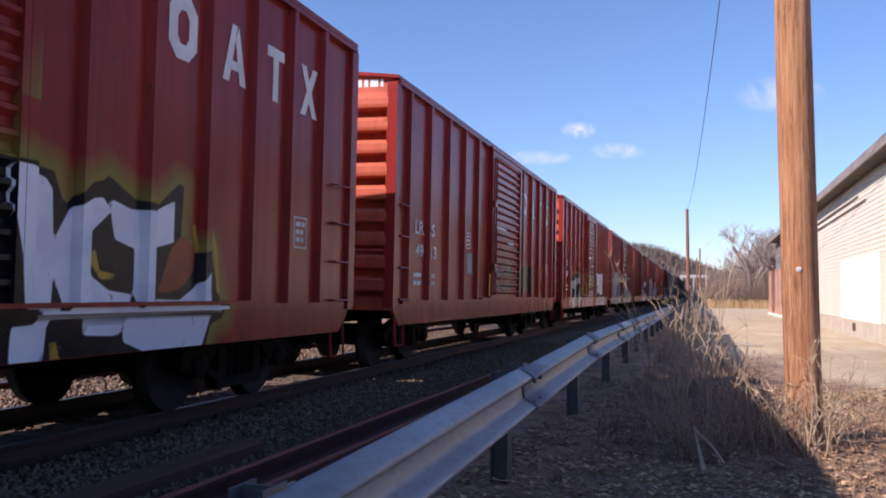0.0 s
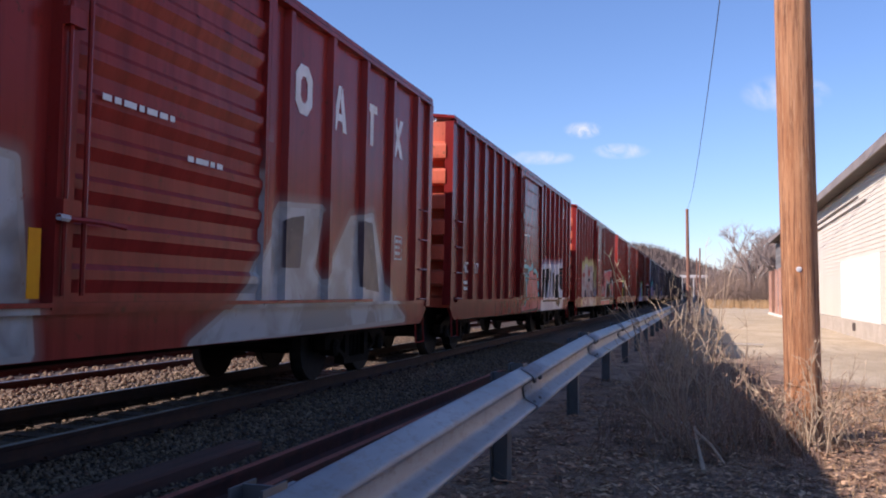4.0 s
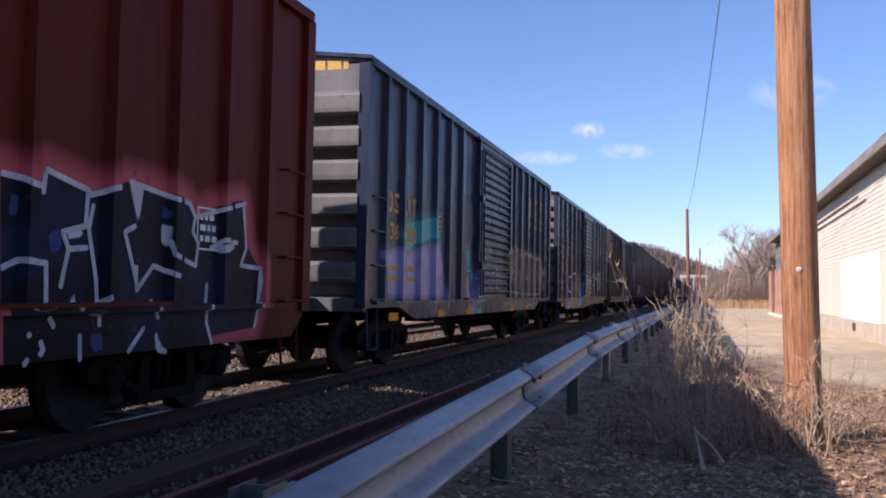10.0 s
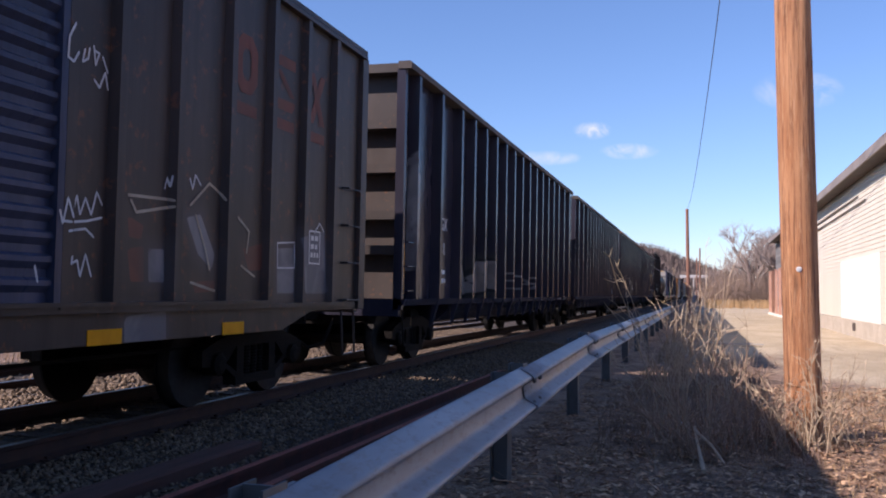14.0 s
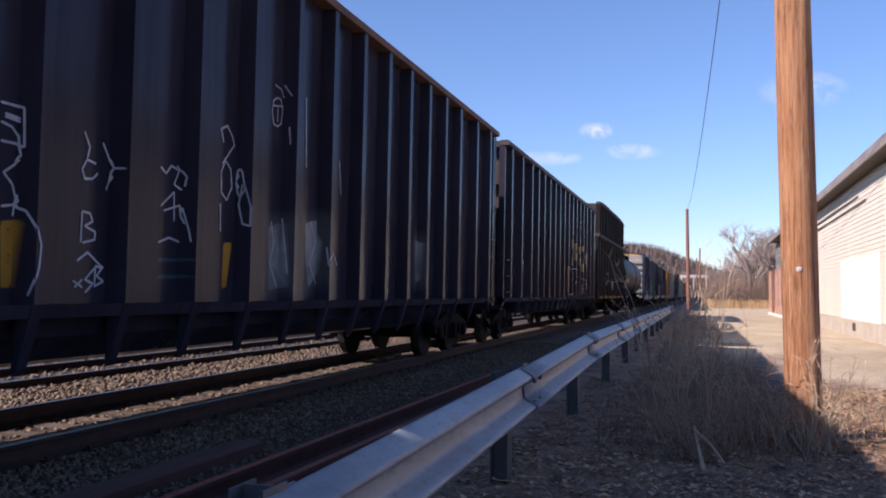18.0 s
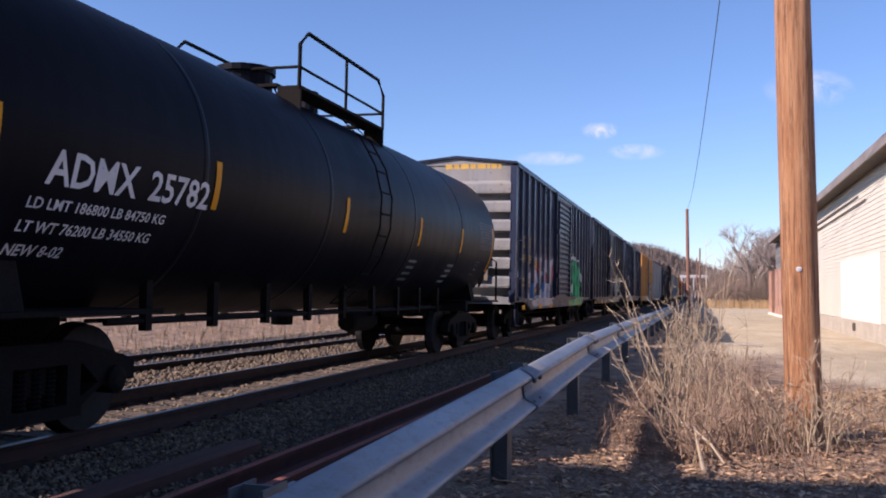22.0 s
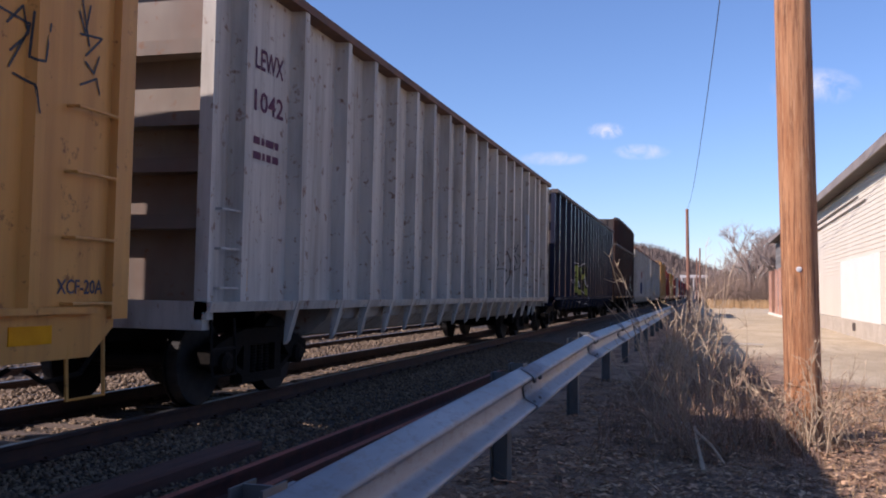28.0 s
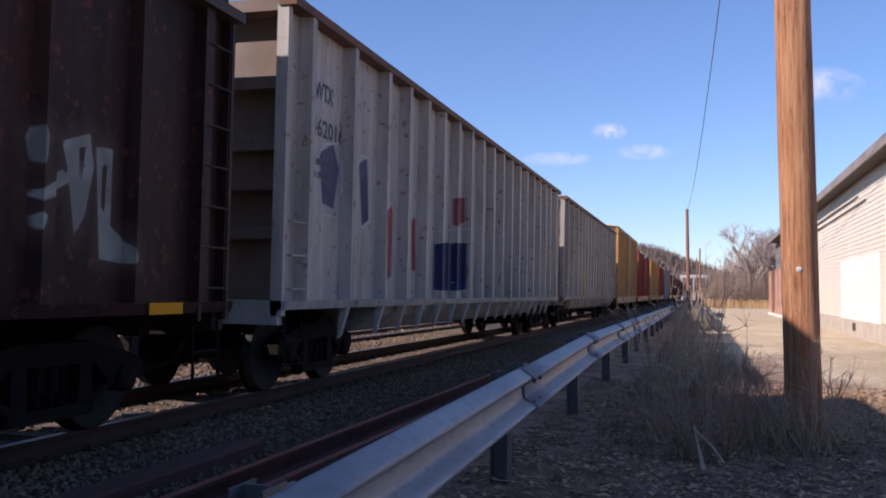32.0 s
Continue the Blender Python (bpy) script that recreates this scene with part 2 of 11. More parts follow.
def emblem(mat, parent, x, y, z, w, h, stroke=0.34, kind="ring"):
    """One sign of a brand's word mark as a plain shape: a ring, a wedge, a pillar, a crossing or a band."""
    m = M()
    s = stroke * w

    def flat(*pts):
        m.add([(x, y + a * w, z + b * h) for a, b in pts], [tuple(range(len(pts)))])
    if kind == "ring":
        c = 0.28 * w
        outer = [(y + c, z), (y + w - c, z), (y + w, z + c), (y + w, z + h - c), (y + w - c, z + h), (y + c, z + h), (y, z + h - c), (y, z + c)]
        inner = [(y + (p[0] - y - w / 2) * (1 - 2 * s / w) + w / 2, z + (p[1] - z - h / 2) * (1 - 2 * s / h) + h / 2) for p in outer]
        n = len(outer)
        m.add([(x, *p) for p in outer] + [(x, *p) for p in inner], [(i, (i + 1) % n, n + (i + 1) % n, n + i) for i in range(n)])
    elif kind == "wedge":
        flat((0.0, 0.0), (0.27, 0.0), (0.58, 1.0), (0.36, 1.0))
        flat((1.0, 0.0), (0.73, 0.0), (0.5, 0.75), (0.64, 1.0))
        flat((0.35, 0.22), (0.70, 0.22), (0.66, 0.38), (0.39, 0.38))
    elif kind == "pillar":
        flat((0.36, 0.0), (0.64, 0.0), (0.64, 1.0), (0.36, 1.0))
        flat((0.06, 0.80), (0.355, 0.80), (0.355, 1.0), (0.06, 1.0))
        flat((0.645, 0.80), (0.94, 0.80), (0.94, 1.0), (0.645, 1.0))
    elif kind == "crossing":
        flat((0.0, 0.0), (0.30, 0.0), (1.0, 1.0), (0.70, 1.0))
        x += 0.001
        flat((0.70, 0.0), (1.0, 0.0), (0.30, 1.0), (0.0, 1.0))
    else:
        flat((0.0, 0.0), (0.85, 0.0), (1.0, 0.12), (1.0, 0.20), (0.0, 0.20))
        flat((0.12, 0.80), (1.0, 0.80), (1.0, 1.0), (0.15, 1.0), (0.0, 0.88))
        flat((0.0, 0.72), (0.26, 0.72), (1.0, 0.30), (0.74, 0.28))
    return part("emblem", m, mat, parent)


def bars(mat, parent, x, y, z, w, rows, pitch, seed, end=False, thick=0.5):
    """Writing too small to read: plain bars of its size."""
    rnd = random.Random(seed)
    m = M()
    for r in range(rows):
        u = 0.0
        while u < w - 0.03:
            d = min(w - u, rnd.uniform(0.06, 0.22))
            z0 = z - r * pitch
            if end:
                m.add([(x + u, y, z0), (x + u + d, y, z0), (x + u + d, y, z0 + pitch * thick), (x + u, y, z0 + pitch * thick)], [(0, 1, 2, 3)])
            else:
                m.add([(x, y + u, z0), (x, y + u + d, z0), (x, y + u + d, z0 + pitch * thick), (x, y + u, z0 + pitch * thick)], [(0, 1, 2, 3)])
            u += d + 0.035
    print_rows = part("small_print", m, mat, parent)
    tagged(print_rows, kind="stuff")
    return print_rows


# ---- sprayed paint: strokes of letter-like shapes, kept on the mesh as distances ----
SHAPES = ([(0, 0), (0, 1)], [(0.5, 0), (0.5, 1), (0.1, 1), (0.9, 1)], [(0.9, 0.85), (0.5, 1), (0.1, 0.7), (0.1, 0.3), (0.5, 0), (0.9, 0.15)],
          [(0, 0), (0.5, 1), (1, 0), (0.75, 0.4), (0.25, 0.4)], [(0.9, 0.9), (0.2, 1), (0.15, 0.6), (0.85, 0.45), (0.8, 0.05), (0.1, 0.08)],
          [(0.1, 0), (0.1, 1), (0.8, 0.9), (0.85, 0.55), (0.1, 0.5), (0.9, 0)], [(0, 1), (0.2, 0), (0.5, 0.7), (0.8, 0), (1, 1)],
          [(0.1, 0.5), (0.85, 0.55), (0.7, 1), (0.25, 0.95), (0.1, 0.4), (0.35, 0), (0.9, 0.1)], [(0.15, 0.1), (0.1, 0.8), (0.5, 1), (0.9, 0.8), (0.85, 0.1), (0.15, 0.1)])


def writing(seed, y0, y1, z0, z1, n, r, jumble=0.12):
    """Strokes (y, z, y, z, radius) of n letter-like shapes in a field of the car's side."""
    rnd = random.Random(seed)
    out = []
    w = (y1 - y0) / n
    for i in range(n):
        shape = rnd.choice(SHAPES)
        lift, drop = rnd.uniform(-jumble, jumble) * (z1 - z0), rnd.uniform(-jumble, 0) * (z1 - z0)
        slant = rnd.uniform(-0.15, 0.15) * w

        def at(p):
            zz = z0 + drop * 0.3 + r + p[1] * (z1 - z0 - 2 * r + lift)
            return y0 + i * w + r * 0.8 + p[0] * (w - 1.5 * r) + slant * (p[1] - 0.5), zz
        for a, b in zip(shape, shape[1:]):
            out.append((*at(a), *at(b), r * rnd.uniform(0.8, 1.2)))
    return out


def strokes(shape):
    """Strokes along drawn lines, each with its radius; radius 0 marks a filled outline."""
    out = []
    for r, *pts in shape:
        if r:
            out += [(*a, *b, r) for a, b in zip(pts, pts[1:])]
        else:
            out.append((min(p[0] for p in pts), min(p[1] for p in pts), max(p[0] for p in pts), max(p[1] for p in pts), pts))
    return out


def inside(y, z, pts):
    """Distance to a filled outline, negative within it."""
    d = np.full(len(y), 9.0)
    odd = np.zeros(len(y), bool)
    for (ya, za), (yb, zb) in zip(pts, pts[1:] + pts[:1]):
        dy, dz = yb - ya, zb - za
        t = np.clip(((y - ya) * dy + (z - za) * dz) / (dy * dy + dz * dz + 1e-9), 0, 1)
        d = np.minimum(d, np.hypot(y - ya - t * dy, z - za - t * dz))
        if za != zb:
            odd ^= ((za > z) != (zb > z)) & (y < ya + (z - za) * dy / dz)
    return np.where(odd, -d, d)


def scrawl(seed, y0, y1, z0, z1, n, r=0.03):
    """A thin hand-drawn line that loops along."""
    r = max(r, 0.028)
    rnd = random.Random(seed)
    pts = [(y0 + (y1 - y0) * i / n + rnd.uniform(-0.08, 0.08), rnd.uniform(z0, z1)) for i in range(n + 1)]
    return [(*a, *b, r) for a, b in zip(pts, pts[1:])]


def spray(me, pieces):
    """Store on each vertex how deep it lies inside the strokes (0.5 at their edge)."""
    co = np.empty(len(me.vertices) * 3)
    me.vertices.foreach_get("co", co)
    co = co.reshape(-1, 3)
    y, z = co[:, 1], co[:, 2]
    for i, (strokes, haze) in enumerate(pieces):
        d = np.full(len(y), 9.0)
        for ya, za, yb, zb, r in strokes:
            if isinstance(r, list):
                d = np.minimum(d, inside(y, z, r))
                continue
            dy, dz = yb - ya, zb - za
            t = np.clip(((y - ya) * dy + (z - za) * dz) / (dy * dy + dz * dz + 1e-9), 0, 1)
            d = np.minimum(d, np.hypot(y - ya - t * dy, z - za - t * dz) - r)
        k = np.clip(0.5 - d, 0, 1)
        k[co[:, 0] < 1.2] = 0
        me.attributes.new("tag%d" % i, "FLOAT", "POINT").data.foreach_set("value", k)
        if haze:
            h = np.clip(0.5 + haze - d, 0, 1)
            h[co[:, 0] < 1.2] = 0
            me.attributes.new("cloud%d" % i, "FLOAT", "POINT").data.foreach_set("value", h)


def ribbons(parent, mat, shape, face):
    """Thin sprayed or chalked lines as flat strips that follow the car's side; face(y, z) gives how far out it lies."""
    m = M()
    for r, *pts in shape:
        if not r:
            continue
        path = [pts[0]]
        for a, b in zip(pts, pts[1:]):
            k = max(1, math.ceil(math.dist(a, b) / 0.012))
            path += [(a[0] + (b[0] - a[0]) * i / k, a[1] + (b[1] - a[1]) * i / k) for i in range(1, k + 1)]
        n = len(path)
        verts = []
        for i, (y, z) in enumerate(path):
            a, b = path[max(0, i - 1)], path[min(n - 1, i + 1)]
            dy, dz = b[0] - a[0], b[1] - a[1]
            d = math.hypot(dy, dz) or 1.0
            w = r * (0.55 if i in (0, n - 1) else 1.0)
            slope = (face(y + 0.004, z) - face(y - 0.004, z)) / 0.008
            dy, d = dy * math.hypot(1, slope), math.hypot(dy * math.hypot(1, slope), dz) or 1.0
            for s in (-1, 1):
                yy, zz = y - s * w * dz / d / math.hypot(1, slope), z + s * w * dy / d
                verts.append((face(yy, zz), yy, zz))
        m.add(verts, [(2 * i, 2 * i + 2, 2 * i + 3, 2 * i + 1) for i in range(n - 1)])
    line = part("sprayed_line", m, mat, parent)
    tagged(line, kind="stuff")
    return line


# ---- the ground, in one sheet ----


def ground_material():
    """Dead leaves and dirt by the guard rail, gravel drive further right, dark ballast under the tracks, dry grass elsewhere."""
    n = Nodes("winter_ground")
    dirt = n.mix(n.band(n.noise(1.3, 6, 0.65), 0.35, 0.65), (0.25, 0.155, 0.10), (0.41, 0.275, 0.18))
    dirt = n.mix(n.band(n.noise(14.0, 6, 0.75), 0.52, 0.7), dirt, (0.40, 0.29, 0.20))
    dirt = n.mix(n.band(n.noise(24.0, 5, 0.7), 0.55, 0.7), dirt, (0.06, 0.036, 0.026))
    dirt = n.mix(n.times(n.band(n.noise(3.2, 5, 0.7), 0.5, 0.62), 0.75), dirt, (0.055, 0.032, 0.024))
    drive = n.mix(n.band(n.noise(0.35, 6, 0.6), 0.4, 0.62), (0.51, 0.40, 0.25), (0.63, 0.515, 0.345))
    drive = n.mix(n.band(n.noise(30.0, 6, 0.8), 0.5, 0.72), drive, (0.27, 0.205, 0.14))
    drive = n.mix(n.band(n.noise(2.2, 5, 0.7, (1.6, 0.5, 1)), 0.52, 0.7), drive, (0.41, 0.31, 0.19))
    stone = n.mix(n.band(n.noise(22.0, 4, 0.7), 0.4, 0.62), (0.036, 0.027, 0.022), (0.085, 0.062, 0.046))
    col = n.mix(n.attr("drive"), dirt, drive)
    col = n.mix(n.attr("ballast"), col, stone)
    n.bump(n.noise(18.0, 6, 0.75), 0.9, 0.06)
    return n.done(col, 0.95)


def smooth(a, b, x):
    t = np.clip((x - a) / (b - a), 0, 1)
    return t * t * (3 - 2 * t)


def ground_height(x, y):
    """Height of the ground: the track bed, a dip beside it, the level yard, a bank beyond the tracks, a wooded hill far off."""
    x, y = np.asarray(x, float), np.asarray(y, float)
    z = np.full(np.broadcast(x, y).shape, -0.10)
    bed = smooth(-3.2, -4.4, x) * smooth(-14.0, -12.4, x)
    dip = smooth(-2.0, -3.0, x)
    z = z - 0.22 * dip + 0.135 * bed
    z = z - 0.55 * smooth(-12.6, -14.4, x) + 1.1 * smooth(-15.0, -30.0, x)
    z = z + 0.035 * np.sin(x * 1.7 + 0.6 * y) * np.sin(y * 1.1 - x) * smooth(-2.4, -1.6, x) * (1 - 0.8 * smooth(1.5, 3.5, x))
    z = z + 0.018 * np.sin(5.1 * x + 3.2 * y) * np.sin(4.3 * y - 2.1 * x) * smooth(-1.9, -1.2, x) * smooth(3.5, 1.5, x) * smooth(30, 16, y)
    z = z + 26.0 * smooth(-60, -330, x + 0.0 * y) * smooth(40, 420, y)
    z = z + 42.0 * smooth(420, 900, y) * smooth(75, -65, x)
    # hidden slopes to the right and behind, added to cut fill and reflections
    z = z + 15.0 * smooth(55, 190, x) + 22.0 * smooth(-45, -190, y)
    return z


def ground_sheet():
    xs = np.concatenate([-np.geomspace(900, 32, 22), np.linspace(-30, -15, 10), np.linspace(-14.4, -2, 40), np.linspace(-1.9, 7, 50), np.geomspace(7.4, 900, 24)])
    ys = np.concatenate([-np.geomspace(600, 10, 12), np.linspace(-8, 1.5, 12), np.linspace(1.8, 24, 100), np.geomspace(24.5, 1500, 60)])
    gx, gy = np.meshgrid(xs, ys, indexing="ij")
    gz = ground_height(gx, gy)
    nx, ny = len(xs), len(ys)
    me = bpy.data.meshes.new("ground")
    i, j = np.meshgrid(np.arange(nx - 1), np.arange(ny - 1), indexing="ij")
    a = (i * ny + j).ravel()
    me.from_pydata(np.stack([gx.ravel(), gy.ravel(), gz.ravel()], 1).tolist(), [], np.stack([a, a + ny, a + ny + 1, a + 1], 1).tolist())
    fx, fy = gx.ravel(), gy.ravel()
    wob = 0.35 * np.sin(fy * 0.8) + 0.25 * np.sin(fy * 2.3 + fx)
    drive = smooth(1.3, 2.2, fx + wob - 0.035 * np.maximum(0, 30 - fy) * 0.2) * smooth(9.5, 13.5, fy + wob) * (1 - smooth(95, 130, fy)) * (1 - smooth(9, 14, fx))
    # pale gravel added out of view to bounce warm light onto the train
    drive = np.maximum(drive, smooth(4.6, 6.5, fx + wob) * (1 - smooth(20, 30, fx)) * (1 - smooth(95, 130, fy)) * smooth(-90, -60, fy))
    drive = np.maximum(drive, 0.8 * smooth(3.0, -2.0, fy + wob) * smooth(0.5, 2.0, fx + wob) * (1 - smooth(20, 30, fx)) * smooth(-90, -60, fy))
    drive = np.maximum(drive, smooth(-0.6, 0.4, fx + wob) * smooth(17, 24, fy) * (1 - smooth(95, 130, fy)) * (1 - smooth(9, 14, fx)))
    ballast = smooth(-2.5, -3.3, fx + 0.3 * wob) * smooth(-15.2, -14.2, fx + 0.3 * wob)
    me.attributes.new("drive", "FLOAT", "POINT").data.foreach_set("value", drive)
    me.attributes.new("ballast", "FLOAT", "POINT").data.foreach_set("value", ballast)
    me.materials.append(ground_material())
    me.polygons.foreach_set("use_smooth", [True] * len(me.polygons))
    return tagged(new("ground", me), "dry winter ground with dirt, gravel drive and ballast", "ground", kind="structure")


ground_sheet()

# ---- tracks ----


def rail_profile(c, top):
    """Foot, web and head of a rail, and the bright strip on its head."""
    body = [(c - 0.075, top - 0.172), (c + 0.075, top - 0.172), (c + 0.075, top - 0.160), (c + 0.012, top - 0.135), (c + 0.010, top - 0.045), (c + 0.036, top - 0.036), (c + 0.036, top - 0.004),
            (c - 0.036, top - 0.004), (c - 0.036, top - 0.036), (c - 0.010, top - 0.045), (c - 0.012, top - 0.135), (c - 0.075, top - 0.160)]
    head = [(c - 0.033, top - 0.0035), (c + 0.033, top - 0.0035), (c + 0.030, top), (c - 0.030, top)]
    return body, head


def track(centre, z, tilt, shiny, label, y0=-70.0, y1=620.0):
    t = thing("railway_track", label, "railway track", kind="structure", at=pose(centre, 0, z, 0, tilt, 0))
    for s in (-1, 1):
        m = M()
        body, head = rail_profile(s * 0.7525, 0.0)
        m.prism(body, y0, y1)
        r = part("rail", m, M_RAIL, t)
        m = M()
        m.prism(head, y0, y1)
        part("rail_head", m, M_RAILHEAD if shiny else M_RUSTRAIL, r)
    rnd = random.Random(5)
    me = shared("tie", lambda m: m.prism([(-1.30, -0.20), (1.30, -0.20), (1.30, -0.005), (1.285, 0.0), (-1.285, 0.0), (-1.30, -0.005)], -0.11, 0.11))
    far = M()
    y = -6.0
    while y < 300:
        if y < 40:
            put("tie", me, M_TIE, t, at=pose(rnd.uniform(-0.05, 0.05), y, -0.172 + rnd.uniform(-0.006, 0.0), 0, 0, rnd.uniform(-1, 1)))
        else:
            far.box(-1.3, 1.3, y - 0.11, y + 0.11, -0.37, -0.175)
        y += 0.533
    tagged(part("distant_ties", far, M_TIE, t), kind="stuff")
    m = M()
    y = -5.95
    while y < 26:
        for s in (-1, 1):
            m.box(s * 0.7525 - 0.17, s * 0.7525 + 0.17, y - 0.09, y + 0.09, -0.176, -0.158)
            for dx in (-0.10, 0.10):
                m.box(s * 0.7525 + dx - 0.015, s * 0.7525 + dx + 0.015, y - 0.05, y - 0.02, -0.158, -0.135)
        y += 0.533
    tagged(part("tie_plate", m, M_RAIL, t), kind="stuff")


track(TRACK_X, 0.0, CANT, True, "main track with polished rails on weathered wooden ties")
track(-9.85, -0.06, 0.0, True, "second main track with polished rails on wooden ties")

# ---- loose stones, from one lumpy shape ----


def stones(name, count, area, size, mat, seed, label, lift=0.3, slope=None):
    rng = np.random.default_rng(seed)
    a = (1 + 5**0.5) / 2
    base = np.array([(-1, a, 0), (1, a, 0), (-1, -a, 0), (1, -a, 0), (0, -1, a), (0, 1, a), (0, -1, -a), (0, 1, -a), (a, 0, -1), (a, 0, 1), (-a, 0, -1), (-a, 0, 1)]) / (1 + a * a) ** 0.5
    tri = np.array([(0, 11, 5), (0, 5, 1), (0, 1, 7), (0, 7, 10), (0, 10, 11), (1, 5, 9), (5, 11, 4), (11, 10, 2), (10, 7, 6), (7, 1, 8), (3, 9, 4), (3, 4, 2), (3, 2, 6), (3, 6, 8), (3, 8, 9), (4, 9, 5), (2, 4, 11), (6, 2, 10), (8, 6, 7), (9, 8, 1)])
    x0, x1, y0, y1, bias = area
    x = rng.uniform(x0, x1, count)
    y = y0 + (y1 - y0) * rng.uniform(0, 1, count) ** bias
    s = size * rng.uniform(0.55, 1.35, count)
    ang = rng.uniform(0, 2 * math.pi, count)
    v = base[None] * rng.uniform(0.58, 1.38, (count, 12, 1))
    v = v * (s[:, None] * rng.uniform(0.65, 1.2, (count, 3)))[:, None, :]
    c, sn = np.cos(ang)[:, None], np.sin(ang)[:, None]
    vx, vy = v[..., 0] * c - v[..., 1] * sn, v[..., 0] * sn + v[..., 1] * c
    z = ground_height(x, y) + s * lift + rng.uniform(-0.01, 0.015, count)
    co = np.stack([vx + x[:, None], vy + y[:, None], v[..., 2] * 0.8 + z[:, None]], 2).reshape(-1, 3)
    faces = (tri[None] + 12 * np.arange(count)[:, None, None]).reshape(-1, 3)
    me = bpy.data.meshes.new(name)
    me.vertices.add(len(co))
    me.vertices.foreach_set("co", co.ravel())
    me.loops.add(faces.size)
    me.loops.foreach_set("vertex_index", faces.ravel())
    me.polygons.add(len(faces))
    me.polygons.foreach_set("loop_start", np.arange(0, faces.size, 3))
    me.update(calc_edges=True)
    me.materials.append(mat)
    return tagged(new(name, me), label, "ballast", kind="stuff")


def stone_material():
    n = Nodes("ballast_stone")
    g = n.t.nodes.new("ShaderNodeNewGeometry")
    r = g.outputs["Random Per Island"]
    col = n.mix(n.band(r, 0.0, 1.3), (0.084, 0.055, 0.035), (0.294, 0.206, 0.124))
    col = n.mix(n.band(n.noise(40.0, 4, 0.7), 0.5, 0.7), col, (0.042, 0.034, 0.029))
    n.bump(n.noise(60.0, 4, 0.7), 0.4, 0.01)
    return n.done(col, 0.9)


M_STONE = stone_material()
stones("ballast_shoulder", 24000, (-5.05, -3.05, 2.5, 26.0, 1.7), 0.020, M_STONE, 1, "crushed stone ballast on the shoulder of the track")
stones("ballast_between_tracks", 9500, (-9.0, -6.8, 5.0, 34.0, 1.5), 0.034, M_STONE, 2, "sunlit crushed stone between the two tracks")
stones("ballast_in_track", 7000, (-6.58, -5.33, 4.0, 28.0, 1.5), 0.036, M_STONE, 3, "crushed stone between the rails", -0.5)
stones("ballast_far_track", 3500, (-13.4, -9.2, 8.0, 40.0, 1.4), 0.042, M_STONE, 4, "crushed stone round the second track", 0.1)

# ---- old rusty rails and a timber lying beside the track ----


def loose_rail(x, y0, y1, top, label):
    t = thing("spare_rail", label, "rail", "spare rails", at=pose(x, y0, top))
    body, head = rail_profile(0.0, 0.0)
    m = M()
    m.prism(body, 0.0, y1 - y0)
    part("rail_web", m, M_SPARE, t)
    m = M()
    m.prism(head, 0.0, y1 - y0)
    part("rail_head", m, M_RUSTRAIL, t)
    return t


loose_rail(-3.30, -4.0, 15.4, -0.11, "long rusty spare rail lying beside the track")
loose_rail(-2.84, -4.0, 12.9, -0.10, "rusty spare rail lying behind the guard rail")
m = M()
m.prism([(-0.14, 0.0), (0.14, 0.0), (0.14, 0.175), (0.12, 0.19), (-0.12, 0.19), (-0.14, 0.175)], 0, 8.6)
tagged(put("timber", m.mesh("timber"), M_TIMBER, None, at=pose(-3.95, -1.1, -0.33)), "dark creosoted timber lying along the ballast", "timber")

# ---- guard rail ----


def w_beam(y0, y1, bend):
    """A corrugated steel beam along the road edge; bend(y) gives how far it swings over."""
    half = [(-0.041, 0.0), (-0.041, 0.026), (-0.038, 0.038), (-0.026, 0.050), (0.020, 0.074), (0.034, 0.083), (0.040, 0.093), (0.037, 0.104), (0.026, 0.114),
            (-0.014, 0.140), (-0.030, 0.149), (-0.044, 0.154)]
    prof = [(x, -z) for x, z in reversed(half[1:])] + half
    # front then back, 3 mm of steel
    loop = prof + [(x - 0.006, z) for x, z in reversed(prof)]
    loop = [(x - 0.15 * z, z) for x, z in loop]    # the beam leans back a little
    n = max(2, int((y1 - y0) / 0.6))
    verts, faces = [], []
    for i in range(n + 1):
        y = y0 + (y1 - y0) * i / n
        dx, dz = bend(y)
        verts += [(x + dx, y, z + dz) for x, z in loop]
    L = len(loop)
    for i in range(n):
        for j in range(L):
            a, b = i * L + j, i * L + (j + 1) % L
            faces.append((a, b, b + L, a + L))
    faces += [tuple(range(L)), tuple(range((n + 1) * L - 1, n * L - 1, -1))]
    return verts, faces


def rail_bend(y):
    return -1.061 - 0.0057 * y, 0.469 + 0.0157 * min(y, 10.0) - 0.0032 * max(0.0, min(y, 50.0) - 10.0)


guard = thing("guard_rail", "galvanised steel guard rail with a corrugated beam on posts", "guard rail")
LAPS = [2.30 + 3.81 * i for i in range(-2, 13)]
for i, (a, b) in enumerate(zip(LAPS, LAPS[1:])):
    m = M()
    off = 0.016
    v, f = w_beam(a - 0.16, b + 0.16, lambda y: (rail_bend(y)[0] + off * (b + 0.16 - y) / (b - a + 0.32), rail_bend(y)[1]))
    m.add(v, f)
    beam = part("beam", m, M_GALV, guard, "", True)
    for dy in (-0.11, 0.11):
        for dz in (-0.078, 0.078, 0.0):
            x, z = rail_bend(a + dy)
            put("bolt", shared("bolt", lambda m: m.lathe([(0.022, 0.0), (0.022, 0.012), (0.014, 0.022)], (0, 0, 0), "x", 8)), M_BOLT, beam, at=pose(x + (0.008 if dz else -0.062) + off, a + dy, z + dz))
